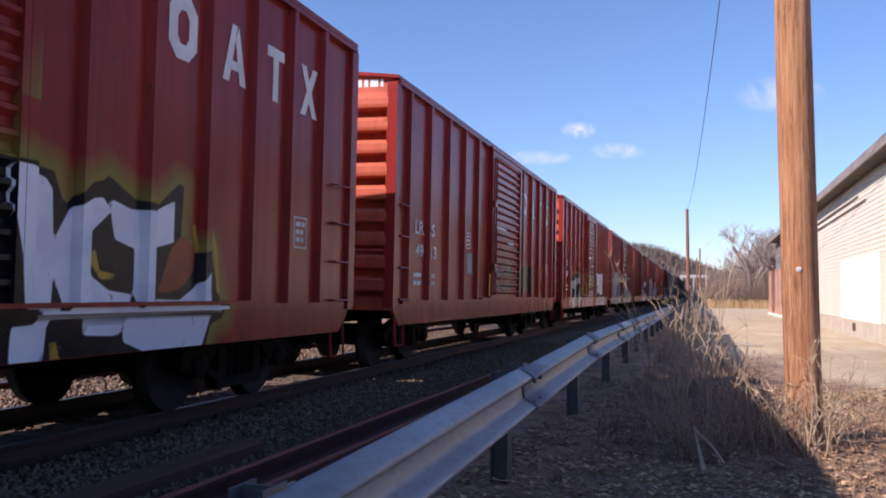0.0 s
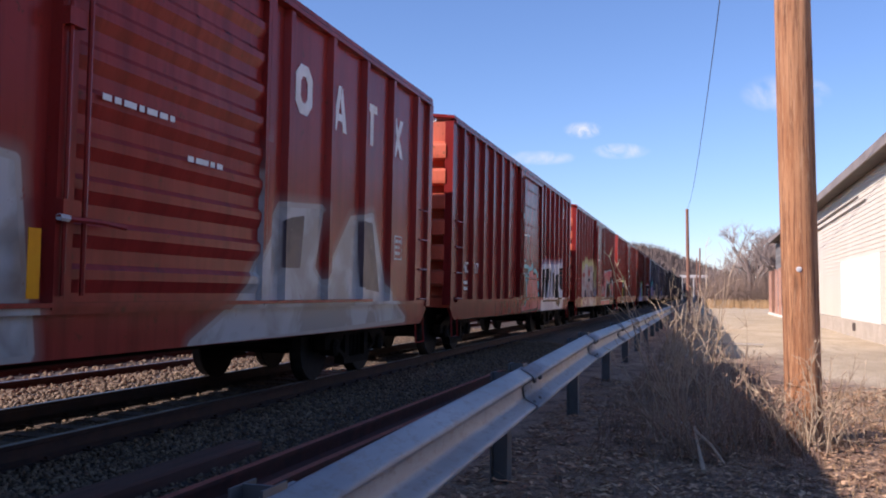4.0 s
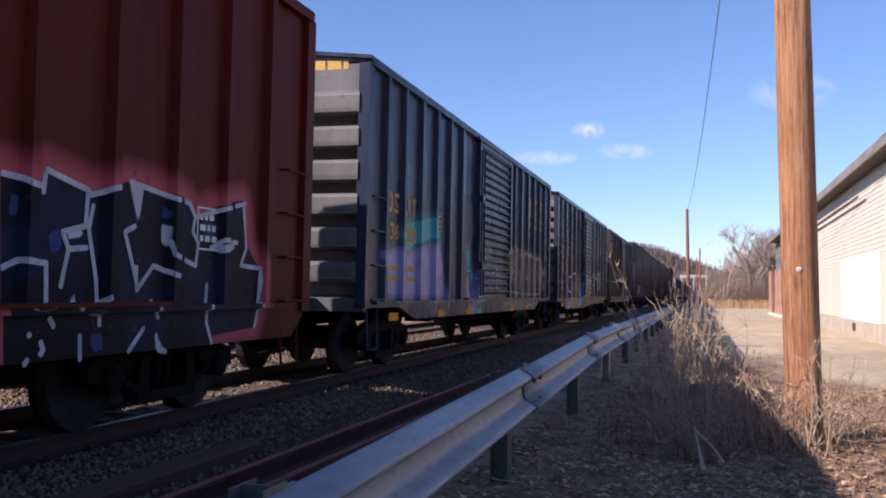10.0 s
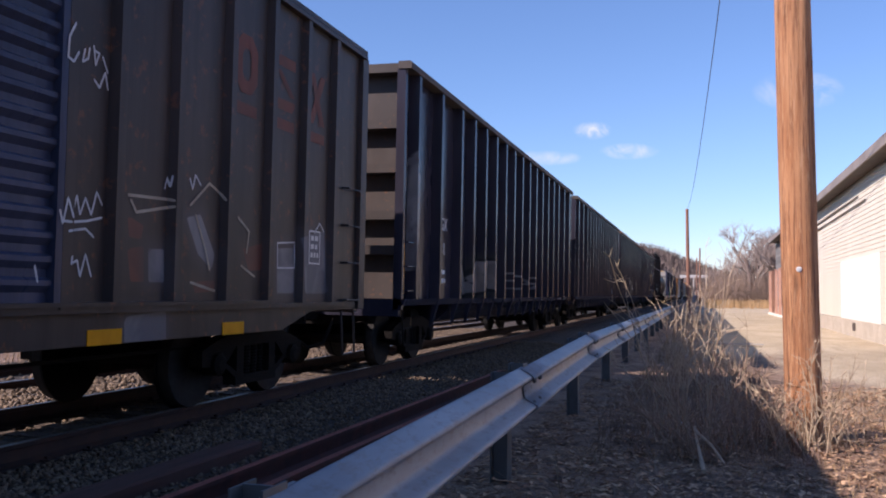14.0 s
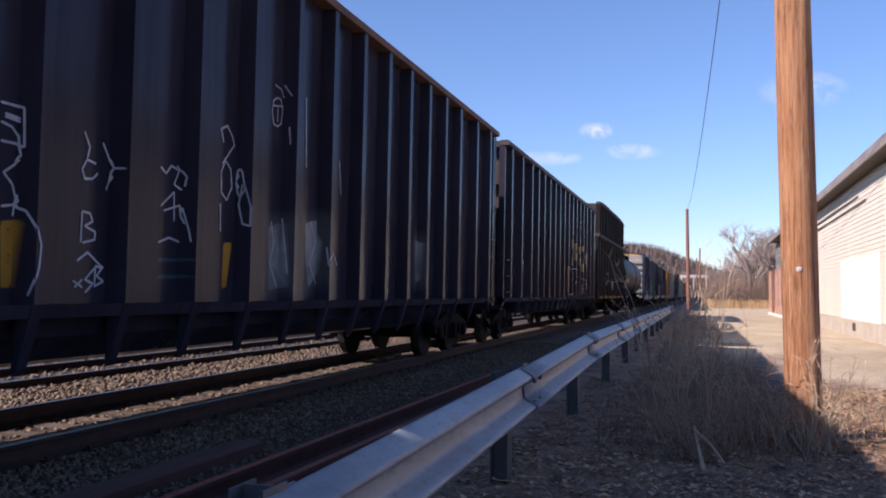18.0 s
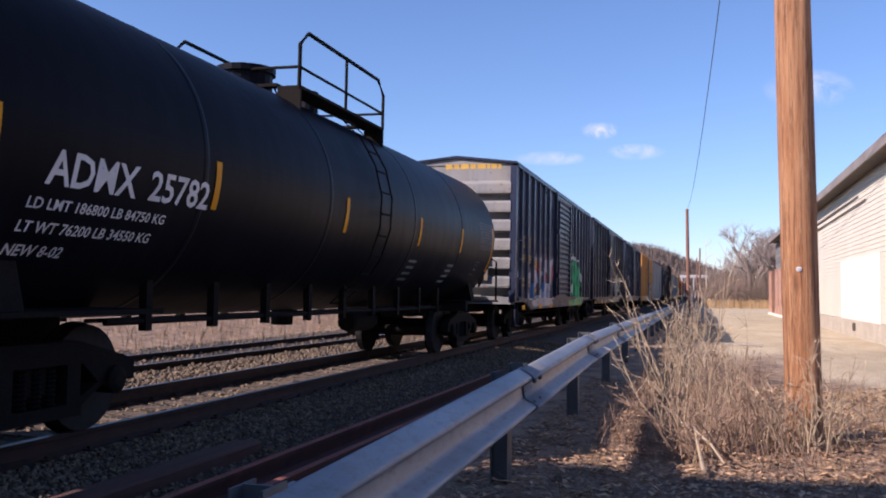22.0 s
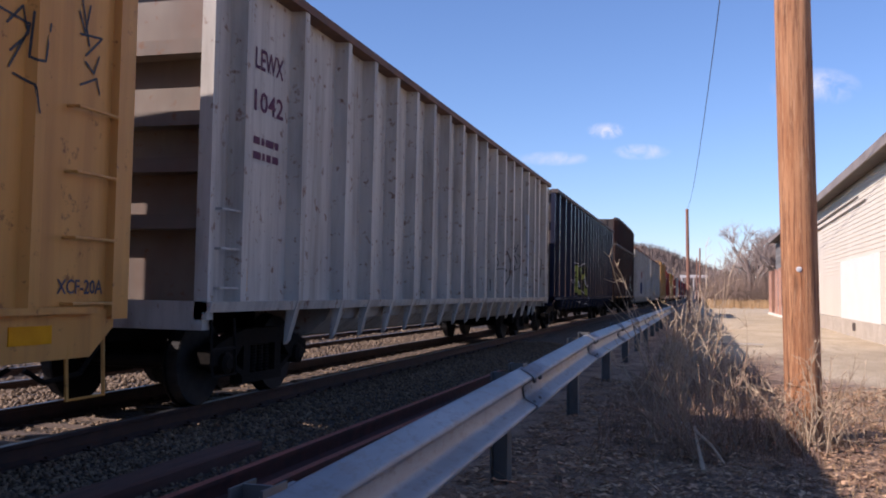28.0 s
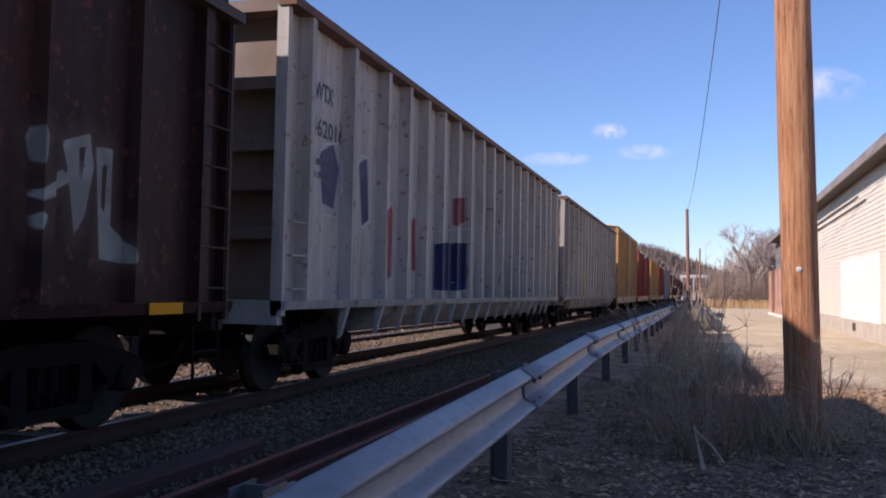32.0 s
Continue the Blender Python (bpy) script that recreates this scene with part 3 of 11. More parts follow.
for a in LAPS:
    x, z = rail_bend(a)
    m = M()
    # rolled steel post with flanges
    m.box(x - 0.275, x - 0.266, a - 0.075, a + 0.075, -0.5, z + 0.11)
    m.box(x - 0.165, x - 0.156, a - 0.075, a + 0.075, -0.5, z + 0.11)
    m.box(x - 0.266, x - 0.165, a - 0.006, a + 0.006, -0.5, z + 0.11)
    part("post", m, M_POST, guard)
    m = M()
    m.box(x - 0.155, x - 0.147, a - 0.075, a + 0.075, z - 0.17, z + 0.175)
    m.box(x - 0.058, x - 0.05, a - 0.075, a + 0.075, z - 0.17, z + 0.175)
    m.box(x - 0.147, x - 0.058, a - 0.006, a + 0.006, z - 0.17, z + 0.175)
    part("spacer_block", m, M_POST, guard)

# ---- utility poles and cable ----


def wood_pole_material():
    n = Nodes("weathered_pole_wood")
    col = n.mix(n.band(n.noise(2.0, 5, 0.6, (4, 4, 0.5)), 0.35, 0.65), (0.40, 0.17, 0.070), (0.60, 0.31, 0.15))
    col = n.mix(n.times(n.band(n.noise(5.0, 7, 0.75, (6, 6, 0.22), None, 0.5), 0.50, 0.60), 0.85), col, (0.20, 0.078, 0.036))
    col = n.mix(n.times(n.band(n.noise(7.0, 5, 0.7, (7, 7, 0.5)), 0.56, 0.64), 0.7), col, (0.60, 0.36, 0.20))
    col = n.mix(n.times(n.band(n.noise(1.7, 4, 0.65, (5, 5, 0.7)), 0.60, 0.72), 0.7), col, (0.14, 0.06, 0.03))
    n.bump(n.noise(9.0, 7, 0.75, (6, 6, 0.2), None, 0.5), 0.9, 0.035)
    return n.done(col, 0.85)


M_POLE = wood_pole_material()


def pole(x, y, z0, height, r0, r1, lean_x, lean_y, label, mat=None):
    p = thing("utility_pole", label, "utility pole", "poles beside the track")
    m = M()
    rnd = random.Random(int(abs(x) * 100 + y))
    sides, rings = 28, 40
    verts, faces = [], []
    wob = [rnd.uniform(0.97, 1.03) for _ in range(sides)]
    for i in range(rings + 1):
        u = i / rings
        z = z0 - 0.4 + (height + 0.4) * u
        r = r0 + (r1 - r0) * u
        for j in range(sides):
            a = 2 * math.pi * j / sides
            rr = r * wob[j] * (1 + 0.012 * math.sin(7 * u * 3 + j))
            verts.append((x + lean_x * (z - z0) + rr * math.cos(a), y + lean_y * (z - z0) + rr * math.sin(a), z))
    for i in range(rings):
        for j in range(sides):
            a, b = i * sides + j, i * sides + (j + 1) % sides
            faces.append((a, b, b + sides, a + sides))
    faces.append(tuple(range(rings * sides, (rings + 1) * sides)))
    m.add(verts, faces)
    part("shaft", m, mat or M_POLE, p, "", True)
    return p


POLE_TOP = 10.2
near_pole = pole(0.888, 8.70, -0.12, POLE_TOP, 0.158, 0.152, -0.0178, 0.0, "tall weathered wooden utility pole beside the guard rail")
m = M()
m.lathe([(0.024, 0.0), (0.024, 0.008), (0.015, 0.010), (0.015, 0.003), (0.009, 0.003), (0.009, 0.016)], (0, 0, 0), "y", 14)
put("bolt_washer", m.mesh("bolt_washer"), M_WHITE, near_pole, "round steel washer and bolt", at=pose(0.836, 8.546, 1.45, 0, 0, 186))
M_FARPOLE = surf("far_pole_wood", (0.26, 0.13, 0.085), (0.2, 0.1, 0.07), 1.0, 0.9, 0.2)
pole(-0.92, 76.0, -0.15, 8.33, 0.16, 0.12, -0.012, 0.0, "distant brown wooden utility pole", M_FARPOLE)
pole(-0.06, 150.0, -0.15, 8.8, 0.16, 0.12, 0.0, 0.0, "distant brown wooden utility pole", M_FARPOLE)
pole(-0.65, 178.0, -0.15, 8.4, 0.15, 0.12, 0.0, 0.0, "distant brown wooden utility pole", M_FARPOLE)
A, B = Vector((0.87, 8.70, 9.70)), Vector((-1.02, 76.0, 8.1))
m = M()
pts = []
for i in range(61):
    u = i / 60
    p = A.lerp(B, u)
    p.z -= 4 * 1.55 * u * (1 - u)
    pts.append(p)
m.tube(pts, 0.012, 5)
tagged(put("overhead_cable", m.mesh("overhead_cable"), surf("cable_black", (0.02, 0.02, 0.022), (0.03, 0.03, 0.03), 5.0, 0.6), None), "thin black cable sagging between two poles", "cable")

# ---- the long white warehouse by the drive ----
M_CLAP = surf("cream_clapboard_paint", (0.66, 0.60, 0.49), (0.59, 0.535, 0.43), 0.8, 0.8, 0.25, 0.008, stretch=(1, 0.3, 2), c=(0.60, 0.53, 0.42))
# M_CLAPG: far boards, greyer and much darker than the near ones
M_CLAPG = surf("grey_far_boards", (0.20, 0.185, 0.165), (0.15, 0.145, 0.14), 0.8, 0.8, 0.3, 0.01, stretch=(1, 0.3, 2), per_object=True)
M_FASCIA = surf("brown_grey_fascia", (0.20, 0.17, 0.155), (0.26, 0.225, 0.20), 1.0, 0.8, 0.2)
M_ROOF = surf("pale_roof_sheet", (0.42, 0.40, 0.38), (0.52, 0.50, 0.47), 0.7, 0.6, 0.2)
M_FOUND = surf("cracked_concrete", (0.42, 0.36, 0.28), (0.5, 0.44, 0.35), 1.5, 0.95, 0.5, 0.02, c=(0.28, 0.23, 0.18))
M_DOORW = surf("white_door_paint", (0.76, 0.73, 0.66), (0.72, 0.69, 0.62), 1.0, 0.6, 0.05)
M_SALMON = surf("peeling_salmon_paint", (0.50, 0.27, 0.19), (0.40, 0.20, 0.14), 2.0, 0.85, 0.2, c=(0.55, 0.42, 0.34))
M_DARK = surf("dark_wood_trim", (0.05, 0.04, 0.035), (0.08, 0.06, 0.05), 2.0, 0.8, 0.2)
HOUSE = pose(4.82, 24.3, 0, 0, 0, -0.45)
house = thing("warehouse", "long white clapboard warehouse with a low pitched roof", "warehouse", at=HOUSE)
LEN, EAVE_H, WIDE = 44.0, 5.14, 13.0
NEAR = 19.0
m = M()
m.box(0.02, 0.22, 0.0, LEN, 0.45, EAVE_H)
m.box(WIDE - 0.2, WIDE, 0.0, LEN, 0.2, EAVE_H)
m.prism([(0.23, 0.2), (WIDE - 0.21, 0.2), (WIDE - 0.21, EAVE_H), (WIDE / 2, EAVE_H + 2.4), (0.23, EAVE_H)], 0.05, 0.25)
m.prism([(0.23, 0.2), (WIDE - 0.21, 0.2), (WIDE - 0.21, EAVE_H), (WIDE / 2, EAVE_H + 2.4), (0.23, EAVE_H)], LEN - 0.25, LEN - 0.05)
part("wall", m, M_CLAP, house)
m = M()
m.box(-0.06, 0.24, -0.02, LEN, -0.6, 0.45)
part("foundation", m, M_FOUND, house, "cracked concrete foundation")
m = M()
for s in (1, -1):
    e = [(-0.45, EAVE_H - 0.12), (WIDE / 2, EAVE_H + 2.55), (WIDE / 2, EAVE_H + 2.72), (-0.45, EAVE_H + 0.06)]
    m.prism(e if s > 0 else [(WIDE - x, z) for x, z in e], -0.7, LEN + 0.4)
part("roof", m, M_ROOF, house, "pale roof with a wide overhang")
m = M()
m.box(-0.50, -0.455, -0.72, LEN + 0.4, EAVE_H - 0.22, EAVE_H + 0.05)
part("fascia", m, M_FASCIA, house, "brown-grey fascia board under the eave")
m = M()
m.box(-0.453, 0.0, -0.5, LEN, EAVE_H - 0.21, EAVE_H - 0.17)
part("soffit", m, M_DARK, house, "dark boarded soffit")
pitch = 0.142
board = shared("clapboard_near", lambda m: m.prism([(0.018, 0.0), (-0.016, 0.0), (-0.002, pitch), (0.018, pitch)], 0.0, NEAR))
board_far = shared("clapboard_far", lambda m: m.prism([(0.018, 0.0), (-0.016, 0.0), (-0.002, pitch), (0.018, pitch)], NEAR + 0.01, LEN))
k = 0
z = 0.47
while z < EAVE_H - 0.36:
    put("clapboard", board, M_CLAP, house, at=pose(0, 0, z))
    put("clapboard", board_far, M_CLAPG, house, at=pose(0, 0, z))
    z += pitch
# white loading door, its dark rail and steps, pipes on the wall
m = M()
m.box(-0.055, -0.02, 3.3, 11.0, 0.42, 2.45)
part("loading_door", m, M_DOORW, house, "large white sliding loading door")
m = M()
m.box(-0.09, -0.02, 0.6, 1.6, 0.25, 0.62)
m.box(-0.09, -0.02, 7.6, 8.1, 0.10, 0.36)
m.box(-0.13, -0.057, 0.9, 1.15, 1.9, 2.3)
part("wall_bracket", m, M_DARK, house)
for za, zb, ya, yb in ((4.40, 4.34, 7.0, 18.5), (4.16, 4.08, 5.6, 18.5)):
    m = M()
    m.tube([(-0.05, ya, za), (-0.05, yb, zb)], 0.028, 6)
    part("conduit", m, M_FASCIA, house)
for y in (34.5, 37.5, 40.5, 43.5):
    m = M()
    m.box(-0.50, -0.34, y, y + 0.16, -0.1, 2.9)
    part("porch_post", m, M_SALMON if y != 40.5 else M_FARPOLE, house, "weathered salmon porch post")
    m = M()
    m.box(-0.56, -0.28, y - 0.06, y + 0.22, -0.3, 0.05)
    part("post_base", m, M_DOORW, house, "white concrete post base")
for y in (24.0, 30.5, 38.0):
    m = M()
    m.box(-0.045, -0.02, y, y + 1.6, 0.6, 3.0)
    part("door", m, M_DARK, house, "dark wooden freight door")
# ---- low structures far down the line ----
m = M()
m.box(-0.2, 7.0, 0, 0.5, 1.6, 2.3)
for x in (0.2, 3.2, 6.4):
    m.box(x, x + 0.35, 0.05, 0.45, -4.5, 1.6)
tagged(put("signal_bridge", m.mesh("signal_bridge"), surf("pale_far_paint", (0.5, 0.48, 0.46), (0.4, 0.38, 0.36), 1.0), None, at=pose(-5.1, 250, 4.2)), "low pale structure far down the line", "platform")
m = M()
m.prism([(0, 0), (26, 0), (26, 4.5), (13, 7.0), (0, 4.5)], 0, 14)
tagged(put("far_shed", m.mesh("far_shed"), surf("far_shed_white", (0.7, 0.7, 0.7), (0.62, 0.62, 0.62), 0.3), None, at=pose(-52, 520, 4.0)), "distant white shed below the hill", "shed")


# ---- the train ----
EAVE = 4.5
GRID = 0.038    # division of sheets that carry sprayed paint


def travelled(t):
    """How far the train has run at t seconds: it gathers speed."""
    u = t / 32.0
    return 384.0 * u + 10.0 * (-0.35030 * u + 1.46158 * u**2 + 2.80175 * u**3 + 0.07369 * u**4 - 1.57377 * u**5 + 0.49817 * u**6)


CARS = []      # (thing, place of its near end along the train)
WHEELS = []    # (wheelset, place along the train, axle's place on its car)


def wheelset(m):
    for side in (-1, 1):
        c = side * 0.7525
        m.slot = 0
        m.lathe([(0.10, -0.075), (0.38, -0.03), (0.445, -0.065), (0.457, -0.06)], (c, 0, 0), "x", 28)
        m.lathe([(0.457, 0.06), (0.40, 0.05), (0.36, 0.02), (0.10, 0.06)], (c, 0, 0), "x", 28)
        m.slot = 1
        m.lathe([(0.457, -0.062), (0.456, 0.06), (0.452, 0.066)], (c, 0, 0), "x", 28)
        m.slot = 0
        m.lathe([(0.485, -side * 0.075 - 0.012), (0.485, -side * 0.075 + 0.012)], (c, 0, 0), "x", 28)
        for j in range(4):
            a = math.pi / 2 * j
            m.box(c + side * 0.035, c + side * 0.06, 0.24 * math.cos(a) - 0.03, 0.24 * math.cos(a) + 0.03, 0.24 * math.sin(a) - 0.03, 0.24 * math.sin(a) + 0.03)
    m.slot = 0
    m.lathe([(0.085, -1.12), (0.085, 1.12)], (0, 0, 0), "x", 12)


def sideframe(m):
    for side in (-1, 1):
        x0, x1 = side * 0.95, side * 1.10
        lo, hi = min(x0, x1), max(x0, x1)
        top = [(-1.18, 0.60), (-1.02, 0.66), (-0.45, 0.80), (0.45, 0.80), (1.02, 0.66), (1.18, 0.60), (1.18, 0.44), (0.72, 0.42), (0.48, 0.62), (-0.48, 0.62), (-0.72, 0.42), (-1.18, 0.44)]
        m.prism(top, lo, hi, "x")
        for s in (-1, 1):
            m.prism([(s * 0.66, 0.44), (s * 0.80, 0.46), (s * 0.46, 0.27), (s * 0.36, 0.30)], lo, hi, "x")
            m.prism([(s * 0.30, 0.64), (s * 0.46, 0.64), (s * 0.46, 0.30), (s * 0.30, 0.30)], lo, hi, "x")
            m.lathe([(0.12, -0.10), (0.12, 0.10), (0.07, 0.13)] if side > 0 else [(0.07, -0.13), (0.12, -0.10), (0.12, 0.10)], ((lo + hi) / 2 + side * 0.02, s * 0.889, 0.457), "x", 12)
        m.box(lo, hi, -0.48, 0.48, 0.20, 0.30)
    m.box(-1.05, 1.05, -0.20, 0.20, 0.40, 0.66)
    for s in (-1, 1):
        m.tube([(-1.0, s * 0.42, 0.36), (1.0, s * 0.42, 0.36)], 0.05, 6)


def spring(m):
    m.lathe([(0.05 + 0.02 * (k % 2), 0.018 * k) for k in range(18)], (0, 0, 0.30), "z", 8)


def coupler(m):
    m.box(-0.10, 0.10, -0.55, 0.25, 0.78, 0.98)
    m.prism([(-0.16, -0.55), (0.16, -0.55), (0.20, -0.72), (0.06, -0.82), (0.02, -0.70), (-0.14, -0.74)], 0.72, 1.02, "z")
    m.tube([(0.35, 0.1, 0.80), (0.32, -0.25, 0.42), (0.22, -0.60, 0.36), (0.12, -0.75, 0.48)], 0.028, 6)


def add_trucks(car, n, length, inset):
    for y in (inset, length - inset):
        me = shared("truck", sideframe)
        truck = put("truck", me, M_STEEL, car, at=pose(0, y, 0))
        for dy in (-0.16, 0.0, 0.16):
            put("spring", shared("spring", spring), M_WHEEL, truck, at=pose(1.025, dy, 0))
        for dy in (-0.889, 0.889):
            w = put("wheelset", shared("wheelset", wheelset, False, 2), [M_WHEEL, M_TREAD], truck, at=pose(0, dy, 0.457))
            WHEELS.append((w, n, y + dy, dy))
    for y, turn in ((0.0, 0), (length, 180)):
        put("coupler", shared("coupler", coupler), M_STEEL, car, at=pose(0, y, 0, 0, 0, turn))


def underframe(m, length, deep):
    m.box(-0.33, 0.33, 0.1, length - 0.1, 0.72, 1.02)
    y = 3.3
    while y < length - 3.2:
        m.prism([(-1.42, 1.04), (-1.42, 0.92), (-0.4, deep), (0.4, deep), (1.42, 0.92), (1.42, 1.04)], y - 0.05, y + 0.05)
        y += 1.55
    m.box(0.45, 0.90, 5.0, 6.3, 0.66, 0.95)
    m.lathe([(0.20, -0.4), (0.22, -0.3), (0.22, 0.3), (0.20, 0.4)], (-0.75, 7.5, 0.62), "y", 12)
    m.tube([(0.9, 2.8, 0.62), (0.8, length - 2.8, 0.62)], 0.02, 5)


def grab(m, y, z, w, x=1.5):
    """A bar across the corner of the side, bent in at both ends."""
    m.tube([(x, y, z), (x + 0.085, y + 0.02, z), (x + 0.085, y + w - 0.02, z), (x, y + w, z)], 0.014, 6)


def step_iron(m, y, w, z0, z1, x=1.50):
    m.tube([(x, y, z1), (x + 0.03, y, z0), (x + 0.03, y + w, z0), (x, y + w, z1)], 0.017, 5)


def end_sheet(m, style, z0=1.12, z1=4.42, half=1.42):
    """The corrugated end of a car: ribs across it, drawn out between the corner posts."""
    pts = []
    if style == "fine":
        pitch, k = 0.345, int((z1 - z0 - 0.2) / 0.345)
        for i in range(k):
            z = z0 + i * pitch
            for f, o in ((0.0, -0.14), (0.30, -0.14), (0.325, 0.075), (0.37, 0.098), (0.50, 0.108), (0.78, 0.104), (0.90, 0.080), (0.97, 0.02)):
                pts.append((-o, z + f * pitch))
    else:
        pitch, k = 0.47, int((z1 - z0 - 0.3) / 0.47)
        for i in range(k):
            z = z0 + 0.06 + i * pitch
            for f, o in ((0.0, -0.15), (0.33, -0.15), (0.35, 0.095), (0.38, 0.118), (0.50, 0.125), (0.86, 0.122), (0.94, 0.105), (0.985, 0.05)):
                pts.append((-o, z + f * pitch))
    pts += [(0.0, pts[-1][1] + 0.04), (0.0, z1), (0.16, z1), (0.16, z0 - 0.02), (0.0, z0 - 0.02)]
    m.prism(pts, -half, half, "x")


def roof(m, length, eave, rise=0.17):
    half = 1.56
    m.prism([(-half, eave), (0, eave + rise), (half, eave), (half, eave - 0.05), (0, eave + rise - 0.06), (-half, eave - 0.05)], -0.06, length + 0.06)
    y = 0.6
    while y < length - 0.3:
        m.prism([(-half + 0.04, eave + 0.008), (0, eave + rise + 0.045), (half - 0.04, eave + 0.008), (half - 0.04, eave - 0.02), (0, eave + rise - 0.02), (-half + 0.04, eave - 0.02)], y - 0.05, y + 0.05)
        y += 1.05


def corrugated(m, y0, y1, z0, z1, x, pitch, out, fine):
    """A door of pressed steel with ribs running along it; finely divided where it is painted on."""
    m.box(x - 0.05, x - 0.012, y0, y1, z0, z1)
    ny = max(1, math.ceil((y1 - y0) / GRID)) if fine else 1
    prof = [(0.0, z0)]
    z = z0 + 0.10
    while z < z1 - pitch * 0.9:
        prof += [(0.0, z), (out, z + 0.30 * pitch), (out, z + 0.52 * pitch), (0.0, z + 0.66 * pitch)]
        z += pitch
    prof.append((0.0, z1))
    verts = [(x + o, y0 + (y1 - y0) * i / ny, zz) for i in range(ny + 1) for o, zz in prof]
    k = len(prof)
    m.add(verts, [(i * k + j, (i + 1) * k + j, (i + 1) * k + j + 1, i * k + j + 1) for i in range(ny) for j in range(k - 1)])


POSTS_A = ((0.63, 1.75, 2.93, 4.08, 5.18), (10.07, 11.27, 12.45, 13.57, 14.75))
POSTS_B = ((0.72, 1.55, 2.45, 3.33, 4.18, 5.05), (10.18, 11.02, 11.92, 12.80, 13.66, 14.52))


def boxcar(n, paint, label, length=15.5, eave=EAVE, posts=POSTS_A, ends="fine", door="ribbed", door_y=(6.4, 9.5), sprayed=(), sill="deep",
           seams=(), end_paint=None, dress=None, group="freight cars of the train", door_paint=None, lines=()):
    car = thing("boxcar", label, "boxcar", group)
    CARS.append((car, n))
    end_paint = end_paint or paint
    door_paint = door_paint or paint
    zt = max([max(s[1], s[3]) for pc in sprayed for s in pc[0]] + [0]) + 0.35
    zb, zp = 1.08, eave - 0.13
    d0, d1 = door_y
    posts = [*posts[0], *[p + (length - 15.5) for p in posts[1]]]
    stops = sorted([0.10, *posts, d0 - 0.10, d1 + 0.10, length - 0.10])

    def finish(m, name, mat, label="", parent=car):
        ob = part(name, m, mat, parent, label)
        if sprayed:
            spray(ob.data, sprayed)
        return ob
    # sheets between the posts, on the side by the road
    for a, b in zip(stops, stops[1:]):
        if abs(a - (d0 - 0.10)) < 0.01:
            continue
        m = M()
        m.box(1.44, 1.488, a, b, zb, zp)
        if sprayed:
            m.sheet(1.50, a, b, zb, min(zt, zp), GRID)
            if zt < zp:
                m.sheet(1.50, a, b, zt, zp, 9)
        else:
            m.sheet(1.50, a, b, zb, zp, 9)
        finish(m, "side_panel", paint)
        for zs in seams:
            m = M()
            m.prism([(1.495, zs - 0.025), (1.54, zs - 0.005), (1.54, zs + 0.005), (1.495, zs + 0.025)], a + 0.09, b - 0.09)
            part("panel_rib", m, paint, car)
    # posts
    for p in posts:
        m = M()
        if sprayed:
            k = max(2, math.ceil((min(zt, zp) - zb) / GRID))
            zz = [zb + (min(zt, zp) - zb) * i / k for i in range(k + 1)] + ([zp] if zt < zp else [])
        else:
            zz = [zb, zp]
        row = [(-0.085, 1.495), (-0.05, 1.575), (0.05, 1.575), (0.085, 1.495)]
        m.add([(x, p + dy, z) for z in zz for dy, x in row], [(i * 4 + j, i * 4 + j + 1, i * 4 + j + 5, i * 4 + j + 4) for i in range(len(zz) - 1) for j in range(3)])
        finish(m, "side_post", paint)
    for y in (0.0, length):
        s = 1 if y == 0 else -1
        for g in (1, -1):
            m = M()
            m.prism([(g * 1.40, y - s * 0.10), (g * 1.56, y - s * 0.10), (g * 1.56, y + s * 0.10), (g * 1.495, y + s * 0.115), (g * 1.40, y + s * 0.115)], 1.0, zp + 0.02, "z")
            part("corner_post", m, paint, car)
    # top chord, sill
    m = M()
    m.prism([(1.44, zp), (1.585, zp), (1.585, zp + 0.05), (1.56, eave - 0.052), (1.44, eave - 0.052)], 0.0, length)
    part("top_chord", m, paint, car)
    m = M()
    lo = 0.72 if sill == "deep" else 0.80 if sill == "taper" else 0.69
    m.prism([(0.02, zb), (length - 0.02, zb), (length - 0.02, 1.0), (length - 1.5, 1.0), (length - 2.3, lo), (2.3, lo), (1.5, 1.0), (0.02, 1.0)] if sill == "taper" else
            [(0.02, zb), (length - 0.02, zb), (length - 0.02, 0.98), (length - 1.2, 0.94), (length - 2.0, 0.80), (d1 + 0.6, 0.80), (d0 + 0.2, lo), (2.1, lo), (1.6, 0.95), (0.02, 0.98)] if sill == "flush" else
            [(0.02, zb), (length - 0.02, zb), (length - 0.02, 0.94), (length - 0.3, lo), (0.3, lo), (0.02, 0.94)], 1.46, 1.52, "x")
    if sprayed:
        if sill == "flush":
            m.sheet(1.524, 2.1, d0 + 0.2, lo + 0.005, zb, GRID)
            m.sheet(1.524, d0 + 0.2, length - 2.0, 0.805, zb, GRID)
        elif sill == "taper":
            m.sheet(1.524, 2.3, length - 2.3, lo + 0.005, zb - 0.01)
        else:
            m.sheet(1.524, 0.3, length - 0.3, lo + 0.005, zb - 0.01)
    if sill != "flush":
        m.box(1.46, 1.585, 0.3, length - 0.3, zb - 0.03, zb + 0.015)
        if sprayed:
            m.sheet(1.588, 0.3, length - 0.3, zb - 0.032, zb + 0.017)
    finish(m, "side_sill", paint)
    # the other side, roof and ends
    m = M()
    m.box(-1.50, -1.44, 0.1, length - 0.1, zb, zp)
    for p in stops:
        m.box(-1.575, -1.495, p - 0.06, p + 0.06, zb, zp)
    m.box(-1.585, -1.44, 0, length, zp, eave - 0.052)
